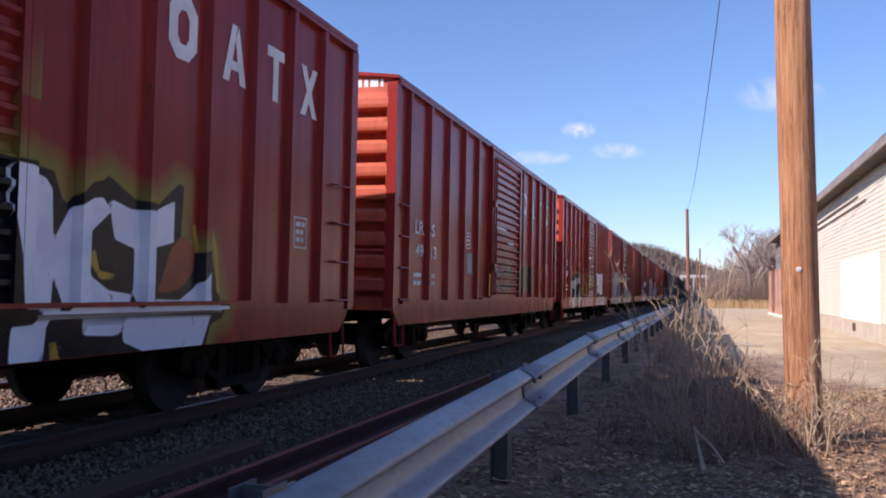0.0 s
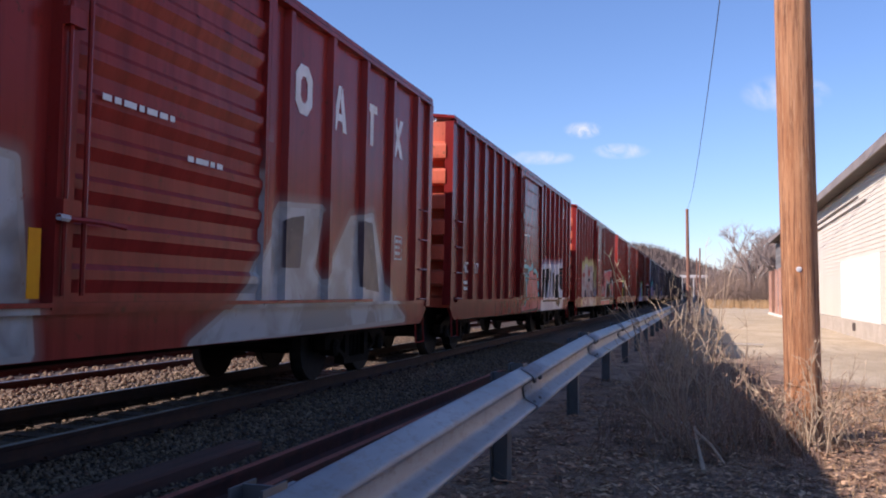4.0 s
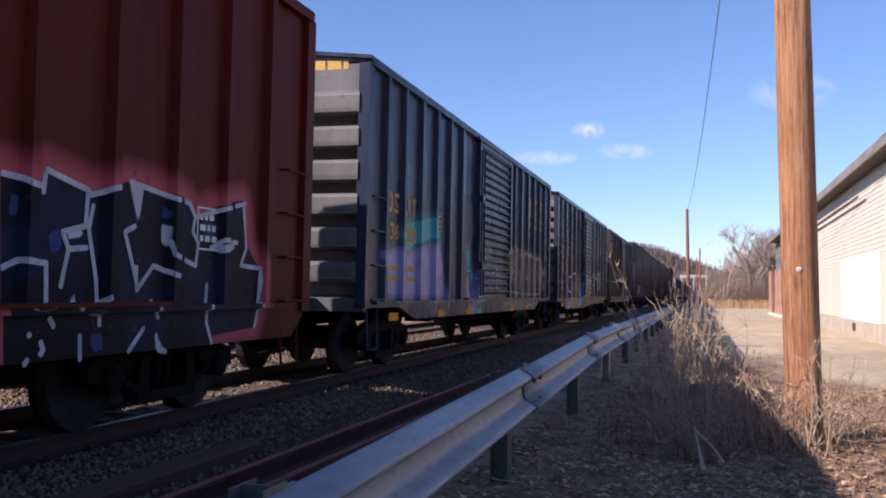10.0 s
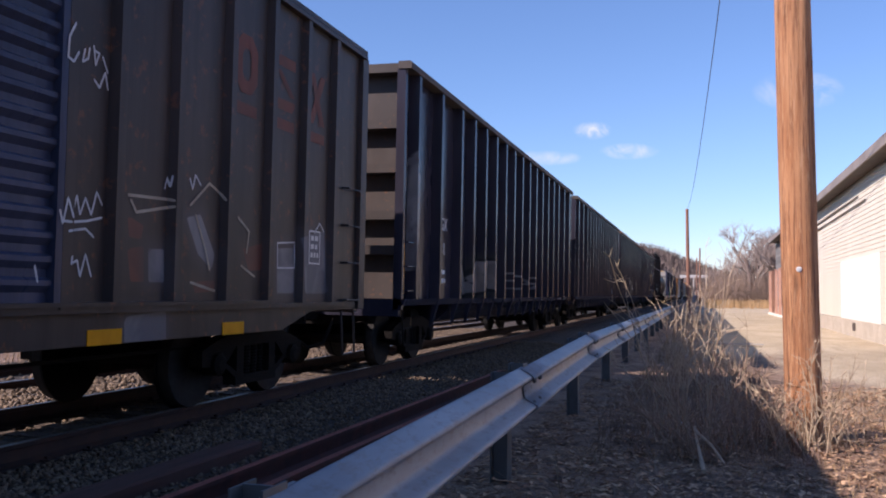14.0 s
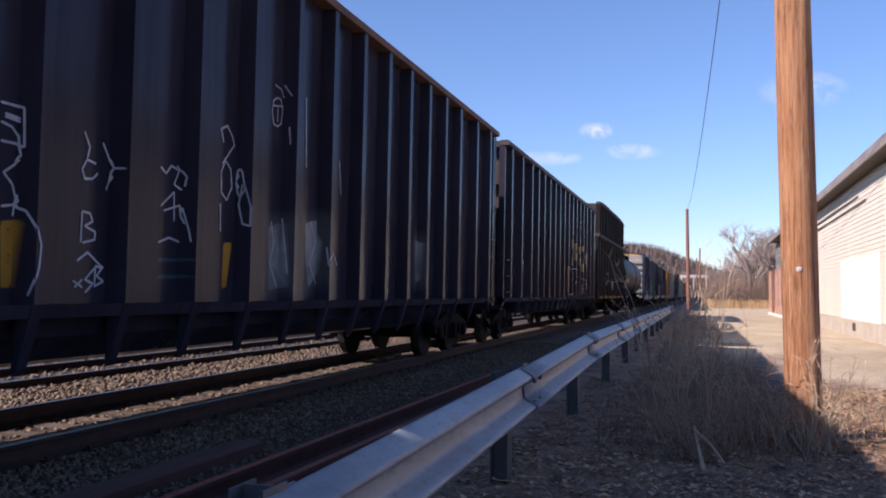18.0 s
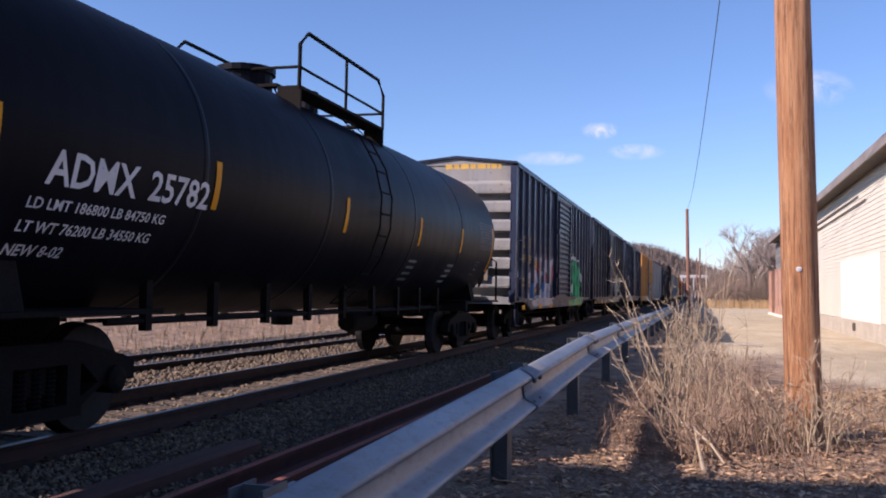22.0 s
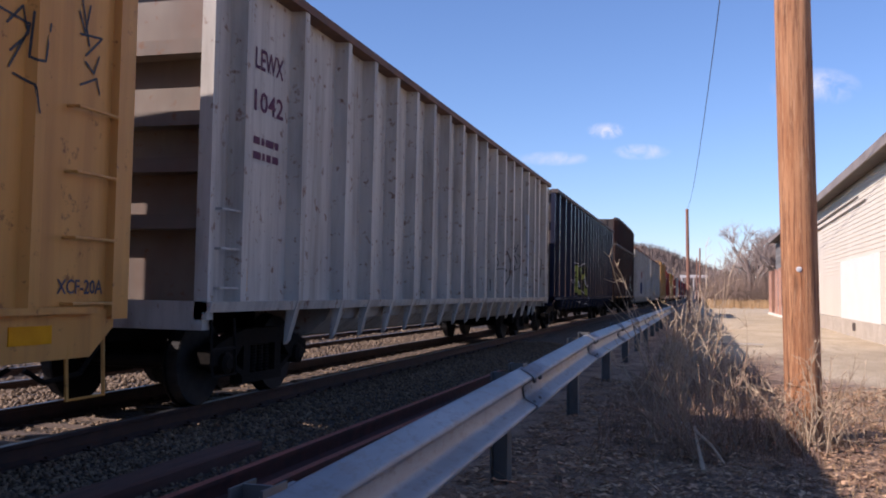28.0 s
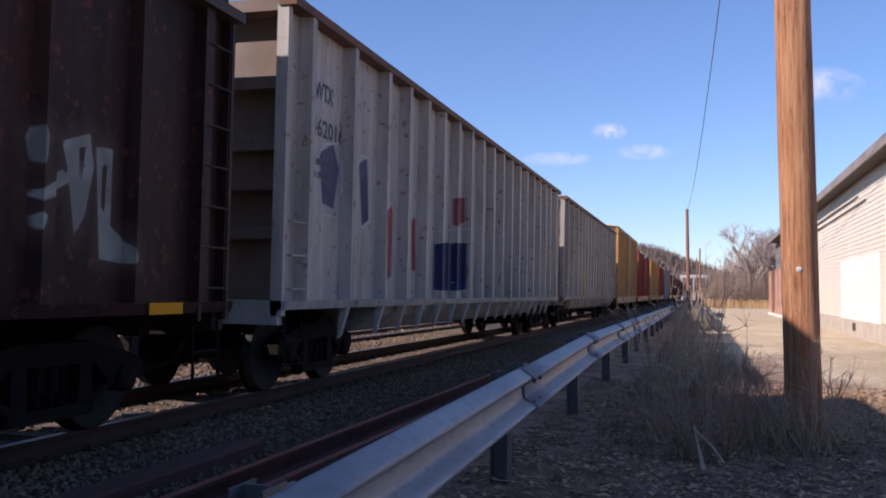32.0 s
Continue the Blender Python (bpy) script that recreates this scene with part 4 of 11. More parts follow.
    m.box(-1.53, -1.46, 0.3, length - 0.3, 0.69 if sill == "flush" else 0.76, zb)
    part("off_side", m, paint, car)
    put("roof", shared("roof/%g/%g" % (length, eave), lambda m: roof(m, length, eave)), paint, car)
    key = "end_wall/%s/%g" % (ends, eave)
    # only the near, sun-facing end takes end_paint; the far one keeps paint
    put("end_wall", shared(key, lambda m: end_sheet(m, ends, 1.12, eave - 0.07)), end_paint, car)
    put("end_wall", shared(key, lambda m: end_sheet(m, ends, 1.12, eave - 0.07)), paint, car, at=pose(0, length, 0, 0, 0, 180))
    for y in (0.0, length):
        a, b = (0.0, 0.02) if y == 0 else (length - 0.02, length)
        m = M()
        m.prism([(-1.5, eave - 0.10), (1.5, eave - 0.10), (1.5, eave - 0.04), (0, eave + 0.12), (-1.5, eave - 0.04)], a, b)
        part("gable_plate", m, end_paint, car)
        a, b = (0.0, 0.12) if y == 0 else (length - 0.12, length)
        m = M()
        m.box(-1.5, 1.5, a, b, 0.95, 1.13)
        part("end_beam", m, end_paint, car)
    m = M()
    m.box(-1.44, 1.44, 0.1, length - 0.1, 1.03, 1.075)
    part("floor_deck", m, M_TIE, car)
    if sill == "flush":
        m = M()
        m.box(-0.33, 0.33, 0.1, length - 0.1, 0.70, 1.0)
        part("underframe", m, M_STEEL, car)
    else:
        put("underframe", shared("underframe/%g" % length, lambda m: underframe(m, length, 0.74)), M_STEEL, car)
    # door with its frame, tracks, rods
    for a in (d0 - 0.11, d1):
        m = M()
        m.box(1.46, 1.60, a, a + 0.11, zb, zp)
        if sprayed:
            m.sheet(1.603, a, a + 0.11, zb, min(zt, zp))
        finish(m, "door_post", paint)
    m = M()
    if door == "ribbed":
        corrugated(m, d0 + 0.005, d1 - 0.005, zb + 0.02, zp - 0.03, 1.535, 0.165, 0.045, bool(sprayed))
    elif door == "pressed":
        corrugated(m, d0 + 0.005, d1 - 0.005, zb + 0.02, zp - 0.03, 1.535, 0.33, 0.04, bool(sprayed))
    else:
        m.box(1.46, 1.538, d0 + 0.005, d1 - 0.005, zb + 0.02, zp - 0.03)
        if sprayed:
            m.sheet(1.548, d0 + 0.01, d1 - 0.01, zb + 0.03, min(zt, zp - 0.05), GRID)
    leaf = finish(m, "door", door_paint, "sliding steel door")
    if door == "plug":
        for zs in (1.62, 2.12, 2.55, 3.05, 3.55, 3.98):
            m = M()
            m.prism([(1.535, zs - 0.025), (1.565, zs - 0.012), (1.565, zs + 0.012), (1.535, zs + 0.025)], d0 + 0.08, d1 - 0.08)
            finish(m, "door_rib", door_paint, "", leaf)
    for a, b, c in ((d0 + 0.005, d0 + 0.075, zb + 0.02), (d1 - 0.075, d1 - 0.005, zb + 0.02), (d0 + 0.076, d1 - 0.076, zp - 0.12)):
        m = M()
        m.box(1.535, 1.60, a, b, c, zp - 0.03)
        if sprayed and c < 2:
            m.sheet(1.603, a, b, c, min(zt, zp - 0.04))
        finish(m, "door_stile", door_paint, "", leaf)
    m = M()
    m.tube([(1.63, d0 + 0.16, zb + 0.1), (1.63, d0 + 0.16, zp - 0.2)], 0.02, 6)
    m.tube([(1.63, d0 - 0.05, zb + 0.1), (1.63, d0 - 0.05, zp - 0.2)], 0.018, 6)
    for z in (1.78, 3.15):
        m.box(1.60, 1.67, d0 - 0.12, d0 + 0.06, z - 0.05, z + 0.08)
    m.tube([(1.70, d0 - 0.20, 1.725), (1.70, d0 - 0.02, 1.72), (1.70, d0 + 0.25, 1.72), (1.70, d0 + 0.55, 1.70)], 0.022, 6)
    part("door_latch", m, paint, leaf, "latch rods and lever")
    m = M()
    m.tube([(1.70, d0 - 0.20, 1.725), (1.70, d0 - 0.10, 1.722)], 0.026, 6)
    part("lever_grip", m, M_CHALK, leaf, "pale lever grip")
    m = M()
    m.box(1.50, 1.615, d0 - 1.0, d1 + 3.2 if door != "plug" else d1 + 0.3, zb + 0.016, zb + 0.05)
    part("door_track", m, paint, car)
    m = M()
    m.box(1.50, 1.625, d0 - 0.3, d1 + 0.6, zp - 0.025, zp + 0.03)
    part("door_track", m, paint, car)
    # grab irons, steps
    for z in (1.12, 1.60, 2.08, 2.56):
        for y in (0.12, length - 0.62):
            m = M()
            grab(m, y, z, 0.5)
            part("grab_iron", m, paint, car)
    for z in (1.40, 1.85, 2.30):
        put("end_rung", shared("end_rung", lambda m: m.tube([(0.90, -0.02, 0), (0.90, -0.17, 0), (1.38, -0.17, 0), (1.38, -0.02, 0)], 0.014, 5)), end_paint, car, at=pose(0, 0, z))
    for y in (0.12, length - 0.55):
        m = M()
        step_iron(m, y, 0.42, 0.42, 0.98)
        part("step", m, paint, car)
    m = M()
    m.box(-0.75, 0.75, -0.30, -0.02, 1.14, 1.17)
    part("end_platform", m, end_paint, car)
    m = M()
    m.box(-0.62, 0.12, -0.19, -0.10, 1.75, 2.35)
    part("brake_box", m, end_paint, car)
    m = M()
    m.lathe([(0.27, -0.012), (0.29, 0.0), (0.27, 0.012)], (-0.95, -0.24, 2.9), "y", 18)
    m.tube([(-0.95, -0.24, 2.9), (-0.95, 0.0, 2.9)], 0.03, 6)
    for a in (0, 60, 120):
        c, s = 0.27 * math.cos(radians(a)), 0.27 * math.sin(radians(a))
        m.tube([(-0.95 - c, -0.24, 2.9 - s), (-0.95 + c, -0.24, 2.9 + s)], 0.014, 5)
    part("brake_wheel", m, M_STEEL, car)
    add_trucks(car, n, length, 2.05)
    if dress:
        dress(car)

    def face(y, z):
        if z < zb + 0.02:
            return 1.592 if z > zb - 0.035 and sill != "flush" else 1.530
        if d0 - 0.12 < y < d1 + 0.12:
            return 1.609 if y < d0 + 0.09 or y > d1 - 0.09 else 1.586
        gap = min(abs(y - p) for p in posts)
        return 1.581 if gap < 0.05 else 1.507 + (0.085 - gap) / 0.035 * 0.075 if gap < 0.085 else 1.507
    for mat, shape in lines:
        ribbons(car, mat, shape, face)
    return car


def strip(parent, y, z0, z1, w=0.10, x=1.505, mat=None, name="reflector"):
    m = M()
    m.box(x - 0.006, x, y - w / 2, y + w / 2, z0, z1)
    return part(name, m, mat or M_YELLOW, parent)


def corner_board(parent, y0, y1, z0, z1, x):
    """A small board by the corner: a pale field over a reflector."""
    strip(parent, (y0 + y1) / 2, z0, (z0 + z1) / 2, y1 - y0, x)
    strip(parent, (y0 + y1) / 2, (z0 + z1) / 2 + 0.004, z1, y1 - y0, x, M_PLATE, "number_board")


def plate(parent, y0, y1, z0, z1, mat=None, x=1.52):
    m = M()
    m.box(1.49, x, y0, y1, z0, z1)
    ob = part("plate", m, mat or M_PLATE, parent)
    m = M()
    for a, b in ((y0 - 0.018, y0 + 0.006), (y1 - 0.006, y1 + 0.018)):
        m.box(1.49, x + 0.01, a, b, z0 - 0.018, z1 + 0.018)
    for a, b in ((z0 - 0.018, z0 + 0.006), (z1 - 0.006, z1 + 0.018)):
        m.box(1.49, x + 0.0085, y0 + 0.012, y1 - 0.012, a, b)
    part("plate_frame", m, M_OLDRED, ob)
    return ob


def stencil(parent, y, z, w, h, mat, x=1.506):
    """A stencilled frame with bars of small print inside."""
    m = M()
    t = 0.018
    for a, b, c, d in ((y, y + w, z, z + t), (y, y + w, z + h - t, z + h), (y, y + t, z + t, z + h - t), (y + w - t, y + w, z + t, z + h - t)):
        m.add([(x, a, c), (x, b, c), (x, b, d), (x, a, d)], [(0, 1, 2, 3)])
    k = random.Random(int(y * 100))
    for r in range(3):
        u = y + 0.05
        while u < y + w - 0.08:
            e = min(y + w - 0.05, u + k.uniform(0.05, 0.12))
            zz = z + h * (0.2 + 0.25 * r)
            m.add([(x, u, zz), (x, e, zz), (x, e, zz + h * 0.14), (x, u, zz + h * 0.14)], [(0, 1, 2, 3)])
            u = e + 0.03
    return part("stencil", m, mat, parent)


def red_dress(marks, number, seed, plain=False, where=(10.30, 11.40, 12.56, 13.70)):
    """The white marks of a red boxcar of the leading block."""
    def dress(car):
        for y, kind in zip(where, ("ring", "wedge", "pillar", "crossing")):
            emblem(M_WHITE, car, 1.506, y, 3.27, 0.46, 0.58, 0.30, kind)
        if not plain:
            lettering(marks[:2], M_WHITE, car, 1.506, 1.10, 2.18, 0.22, 0.46)
            lettering(marks[2:], M_WHITE, car, 1.506, 2.03, 2.18, 0.22, 0.18)
            lettering(number[:2], M_WHITE, car, 1.506, 1.13, 1.80, 0.22, 0.42)
            lettering(number[2:], M_WHITE, car, 1.506, 1.98, 1.80, 0.22, 0.36)
        bars(M_WHITE, car, 1.505, 1.05, 1.48, 0.42, 2, 0.13, seed)
        bars(M_WHITE, car, 1.505, 1.93, 1.48, 0.32, 2, 0.13, seed + 1)
        strip(car, 0.80, 1.18, 2.11, 0.055)
        strip(car, 6.08, 1.16, 1.64, 0.12, 1.612)
        strip(car, 14.7, 1.18, 2.05, 0.055)
        plate(car, 4.38, 4.86, 1.60, 2.02)
        stencil(car, 4.42, 2.10, 0.34, 0.32, M_WHITE)
        bars(M_WHITE, car, 1.606, 6.75, 2.66, 1.0, 1, 0.10, seed + 2)
        bars(M_WHITE, car, 1.606, 7.95, 2.36, 0.6, 1, 0.10, seed + 3)
        stencil(car, 13.86, 1.72, 0.34, 0.36, M_WHITE)
        bars(M_WHITE, car, -0.2, -0.002, 4.34, 1.5, 1, 0.16, seed + 4, True, 0.7)
    return dress


def blue_dress(number, seed, mat=None, word=True, big=1.0, faded=False, strips=(1.0, 3.6, 5.6, 9.9, 11.9)):
    mat = mat or M_GOLD
    word_mat = M_OLDRED if faded else mat

    def dress(car):
        for k, yy in enumerate((12.05, 12.95, 13.80)):
            if word:
                emblem(word_mat, car, 1.506, yy, 3.22, 0.46, 0.60, 0.30, ("ring", "band", "crossing")[k])
                m = M()
                m.add([(1.506, yy, 3.0), (1.506, yy + 0.46, 3.0), (1.506, yy + 0.46, 3.12), (1.506, yy, 3.12)], [(0, 1, 2, 3)])
                part("emblem_bar", m, word_mat, car)
        for yy, kind in zip((0.88, 0.88 + 0.28 * big, 1.90, 1.90 + 0.28 * big) if big > 1 else (0.92, 1.20, 1.80, 2.08), ("ring", "band", "crossing", "pillar")):
            emblem(mat, car, 1.506, yy, 2.42, 0.2 * big, 0.3 * big, 0.3, kind)
        lettering(number[:3], mat, car, 1.506, 0.80 if big > 1 else 0.90, 2.30 - 0.28 * big, 0.24 * big, 0.54 * big)
        lettering(number[3:], mat, car, 1.506, 1.88 if big > 1 else 1.80, 2.30 - 0.28 * big, 0.24 * big, 0.54 * big)
        bars(mat, car, 1.505, 0.95, 1.55, 0.45, 2, 0.16, seed)
        bars(mat, car, 1.505, 1.82, 1.55, 0.45, 2, 0.16, seed + 1)
        for yy in strips:
            m = M()
            m.box(1.524, 1.531, yy, yy + 0.42, 0.80, 0.92)
            part("reflector", m, M_YELLOW, car)
        bars(mat, car, -0.3, -0.002, 4.33, 1.5, 1, 0.17, seed + 4, True, 0.75)
        stencil(car, 3.5, 2.3, 0.3, 0.34, mat)
        stencil(car, 13.9, 1.55, 0.32, 0.4, M_WHITE)
    return dress


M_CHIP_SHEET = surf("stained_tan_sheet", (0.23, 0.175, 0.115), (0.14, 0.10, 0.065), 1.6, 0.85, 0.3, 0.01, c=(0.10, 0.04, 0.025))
# dark end plates: the shade over the lower end is put into this colour
M_CHIP_DARK = surf("shade_black_end_plate", (0.006, 0.005, 0.005), (0.011, 0.009, 0.008), 2.0, 0.9, 0.3, 0.01)
M_CHIP_DARK.node_tree.nodes["Principled BSDF"].inputs["Specular IOR Level"].default_value = 0.05
M_CHIP_FLANGE = surf("worn_grey_flange", (0.20, 0.185, 0.17), (0.30, 0.28, 0.25), 4.0, 0.7, 0.3, 0.005, c=(0.12, 0.06, 0.04))


def chip_end(car, y, s, top, number):
    """The end of a chip car: a gusset with shade put into its near-black colour, cut in a V over a lit sheet, flanged
    along the cut.
    """
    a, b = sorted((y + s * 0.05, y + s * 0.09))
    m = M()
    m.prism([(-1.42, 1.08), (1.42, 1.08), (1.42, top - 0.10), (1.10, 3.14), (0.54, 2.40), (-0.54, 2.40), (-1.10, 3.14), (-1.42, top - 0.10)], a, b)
    part("end_gusset", m, M_CHIP_DARK, car, "near-black cut-out end plate with shade in its colour")
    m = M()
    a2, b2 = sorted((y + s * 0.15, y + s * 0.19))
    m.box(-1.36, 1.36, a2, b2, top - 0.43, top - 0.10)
    part("number_band", m, M_CHIP_DARK, car)
    if number and s > 0:
        lettering(number, M_WHITE, car, 0.42, y + 0.146, top - 0.34, 0.15, 0.50, True)
        bars(M_PLATE, car, 0.12, y + 0.296, 2.95, 0.20, 3, 0.15, 133, True, 0.3)
    for k in (1, -1):
        m = M()
        a2, b2 = sorted((y - s * 0.01, y + s * 0.049))
        m.prism([(k * 1.44, top - 0.06), (k * 1.28, top - 0.06), (k * 0.92, 3.12), (k * 1.08, 3.12)], a2, b2)
        part("end_flange", m, M_CHIP_FLANGE if number else M_CHIP_DARK, car)
    m = M()
    a2, b2 = sorted((y - s * 0.02, y + s * 0.14))
    m.box(-1.40, 1.40, a2, b2, top - 0.10, top + 0.01)
    part("end_beam", m, M_CHIP_FLANGE, car)


def gondola(n, paint, label, length=18.7, top=4.84, rib=1.02, sprayed=(), chord_paint=None, tub=0.62, dress=None, end_paint=None, ext=0.0, first=1.9, belly_in=0.22, rib_at=None, number="", lines=()):
    """A high-sided open car with ribbed sides, a rounded tub between its trucks, and ladders at its ends."""
    car = thing("gondola_car", label, "gondola car", "freight cars of the train")
    CARS.append((car, n))
    chord_paint, end_paint = chord_paint or paint, end_paint or paint
    zb = 1.12
    ribs = [0.55, first]
    while ribs[-1] + rib < length - first - 0.3:
        ribs.append(ribs[-1] + (rib * 1.35 if len(ribs) == 2 else rib))
    ribs = rib_at or [r for r in ribs if r < length - first - 0.5] + [length - first, length - 0.70]
    zt = max([max(s[1], s[3]) for pc in sprayed for s in pc[0]] + [0]) + 0.35

    def finish(m, name, mat, label=""):
        ob = part(name, m, mat, car, label)
        if sprayed:
            spray(ob.data, sprayed)
        return ob
    stops = [0.05, *ribs, length - 0.05]
    for a, b in zip(stops, stops[1:]):
        m = M()
        m.box(1.36, 1.398, a, b, zb, top - 0.1)
        if sprayed:
            m.sheet(1.41, a, b, zb, min(zt, top - 0.1), GRID)
            if zt < top - 0.1:
                m.sheet(1.41, a, b, zt, top - 0.1, 9)
        else:
            m.sheet(1.41, a, b, zb, top - 0.1, 9)
        finish(m, "side_panel", paint)
    inner = ribs[1:-1]
    for p in ribs:
        m = M()
        zz = [zb + GRID * i for i in range(int((min(zt, top - 0.12) - zb) / GRID) + 1)] + [top - 0.1] if sprayed else [zb, top - 0.1]
        xr = 1.53 if ext else 1.58
        row = [(-0.09, 1.405), (-0.06, xr), (0.06, xr), (0.09, 1.405)]
        m.add([(x, p + dy, z) for z in zz for dy, x in row], [(i * 4 + j, i * 4 + j + 1, i * 4 + j + 5, i * 4 + j + 4) for i in range(len(zz) - 1) for j in range(3)])
        if p in inner and tub < 1.0:
            m.add([(1.445, p - 0.09, zb), (1.57, p - 0.055, zb), (1.57, p + 0.055, zb), (1.445, p + 0.09, zb),
                   (1.40, p - 0.05, tub), (1.44, p - 0.05, tub + 0.05), (1.44, p + 0.05, tub + 0.05), (1.40, p + 0.05, tub)],
                  [(0, 1, 5, 4), (1, 2, 6, 5), (2, 3, 7, 6), (4, 5, 6, 7)])
        finish(m, "side_rib", paint)
    m = M()
    m.prism([(1.38, top - 0.12), (1.60, top - 0.12), (1.60, top - 0.02), (1.57, top), (1.38, top)], -0.02, length + 0.02)
    part("top_chord", m, chord_paint, car)
    m = M()
    m.prism([(-1.38, top - 0.12), (-1.60, top - 0.12), (-1.60, top - 0.02), (-1.57, top), (-1.38, top)], -0.02, length + 0.02)
    m.box(-1.45, -1.40, 0.05, length - 0.05, zb, top - 0.12)
    for p in ribs:
        m.box(-1.57, -1.445, p - 0.06, p + 0.06, zb, top - 0.12)
    part("off_side", m, paint, car)
    m = M()
    m.prism([(1.38, zb - 0.10), (1.53, zb - 0.10), (1.56, zb), (1.38, zb)], 0.0, length)
    m.prism([(-1.38, zb - 0.10), (-1.53, zb - 0.10), (-1.56, zb), (-1.38, zb)], 0.0, length)
    part("side_sill", m, paint, car)
    # tub below the floor
    if tub < 1.0:
        m = M()
        w = 1.45 - belly_in
        m.prism([(-1.44, zb - 0.02), (-w - 0.1, tub + 0.25), (-w + 0.12, tub + 0.06), (-w + 0.4, tub), (w - 0.4, tub), (w - 0.12, tub + 0.06), (w + 0.1, tub + 0.25), (1.44, zb - 0.02)],
                inner[0] + 1.3, inner[-1] - 1.3)
        part("tub", m, paint, car)
    m = M()
    m.box(-1.40, 1.40, 0.5, length - 0.5, zb - 0.06, zb)
    part("floor_deck", m, M_COAL, car)
    # ends: a recessed wall with beams across
    for y, s in ((0.0, 1), (length, -1)):
        m = M()
        a, b = sorted((y + s * 0.30, y + s * 0.36))
        m.box(-1.40, 1.40, a, b, zb, top - 0.1)
        # an unnumbered chip car's end wall is near-black too, for the shade there
        part("end_wall", m, M_CHIP_SHEET if number else M_CHIP_DARK if ext else end_paint, car)
        if ext:
            chip_end(car, y, s, top, number)
        for z in () if ext else (top - 0.06, top - 0.95, top - 1.65, 2.45, 1.9):
            m = M()
            a, b = sorted((y + s * 0.06, y + s * 0.30))
            m.prism([(a, z - 0.09), (b, z - 0.09), (b, z + 0.07), (a, z + 0.05)], -1.39, 1.39, "x")
            part("end_beam", m, end_paint, car)
        a, b = sorted((y, y + s * 0.10))
        for sx in (-1, 1):
            m = M()
            x0, x1 = sorted((sx * 1.36, sx * 1.50))
            m.box(x0, x1, a, b, 0.95, top - 0.1)
            part("corner_post", m, paint, car)
        m = M()
        a, b = sorted((y, y + s * 0.2))
        m.box(-1.45, 1.45, a, b, 0.85, zb)
        part("end_sill", m, paint, car)
        yy = y + s * 0.13 if s > 0 else y - 0.60
        m = M()
        reach = top - 0.15 if s < 0 else 2.15
        for k in range(9):
            z = 1.25 + 0.38 * k
            if z < reach:
                m.tube([(1.46, yy, z), (1.545, yy, z), (1.545, yy + 0.47, z), (1.46, yy + 0.47, z)], 0.014, 5)
        if s < 0:
            m.box(1.535, 1.555, yy - 0.03, yy + 0.02, 0.95, reach)
            m.box(1.535, 1.555, yy + 0.45, yy + 0.50, 0.95, reach)
        part("ladder", m, paint, car)
        m = M()
        step_iron(m, yy, 0.45, 0.40, 0.95, 1.47)
        m.tube([(1.49, yy, 0.66), (1.49, yy + 0.45, 0.66)], 0.014, 5)
        part("step", m, M_STEEL, car)
    m = M()
    m.box(-0.33, 0.33, 0.1, length - 0.1, 0.70, 1.0)
    m.tube([(0.6, 2.5, 0.8), (0.6, length - 2.5, 0.8)], 0.03, 5)
    part("underframe", m, M_STEEL, car)
    if ext:
        # the raised wall of a chip car, leaning in a little and rounded at its ends
        zt2 = top + ext
        for sx in (1, -1):
            m = M()
            ny = 24
            verts, faces = [], []
            for i in range(ny + 1):
                y = 0.06 + (length - 0.12) * i / ny
                u = 2 * i / ny - 1
                drop = 0.16 * abs(u) ** 6
                for x, z in ((1.40, top), (1.445, top), (1.445, zt2 - drop), (1.40, zt2 - drop)):
                    verts.append((sx * x, y, z))
            for i in range(ny):
                for j in range(4):
                    a, b = i * 4 + j, i * 4 + (j + 1) % 4
                    faces.append((a, b, b + 4, a + 4))
            faces += [(0, 1, 2, 3), (ny * 4, ny * 4 + 3, ny * 4 + 2, ny * 4 + 1)]
            m.add(verts, faces)
            part("extension_panel", m, paint, car)
            m = M()
            pts = []
            for i in range(ny + 1):
                u = 2 * i / ny - 1
                pts.append((sx * 1.47, 0.0 + length * i / ny, zt2 - 0.16 * abs(u) ** 6))
            m.tube(pts, 0.075, 6)
            part("extension_rim", m, chord_paint, car)
        for p in ribs:
            u = 2 * p / length - 1
            m = M()
            m.prism([(-0.06 + p, 1.44), (-0.04 + p, 1.56), (0.04 + p, 1.56), (0.06 + p, 1.44)], top, zt2 - 0.05 - 0.16 * abs(u) ** 6, "z")
            m2 = M()
            m2.add([(q[1], q[0], q[2]) for q in m.v], m.f)
            part("extension_rib", m2, paint, car)
        for y in (0.06, length - 0.10):
            m = M()
            m.box(-1.40, 1.40, y, y + 0.04, top, zt2 - 0.16)
            for x in (-1.0, -0.35, 0.35, 1.0):
                m.box(x - 0.05, x + 0.05, y - 0.06 if y < 1 else y + 0.04, y if y < 1 else y + 0.10, top, zt2 - 0.16)
            part("extension_end", m, end_paint, car)
    add_trucks(car, n, length, 1.95)
    if dress:
        dress(car)

    def face(y, z):
        if z < zb:
            return 1.568
        gap = min(abs(y - p) for p in ribs)
        out = 1.536 if ext else 1.586
        return out if gap < 0.06 else 1.417 + (0.09 - gap) / 0.03 * (out - 1.417) if gap < 0.09 else 1.417
    for mat, shape in lines:
        ribbons(car, mat, shape, face)
    return car


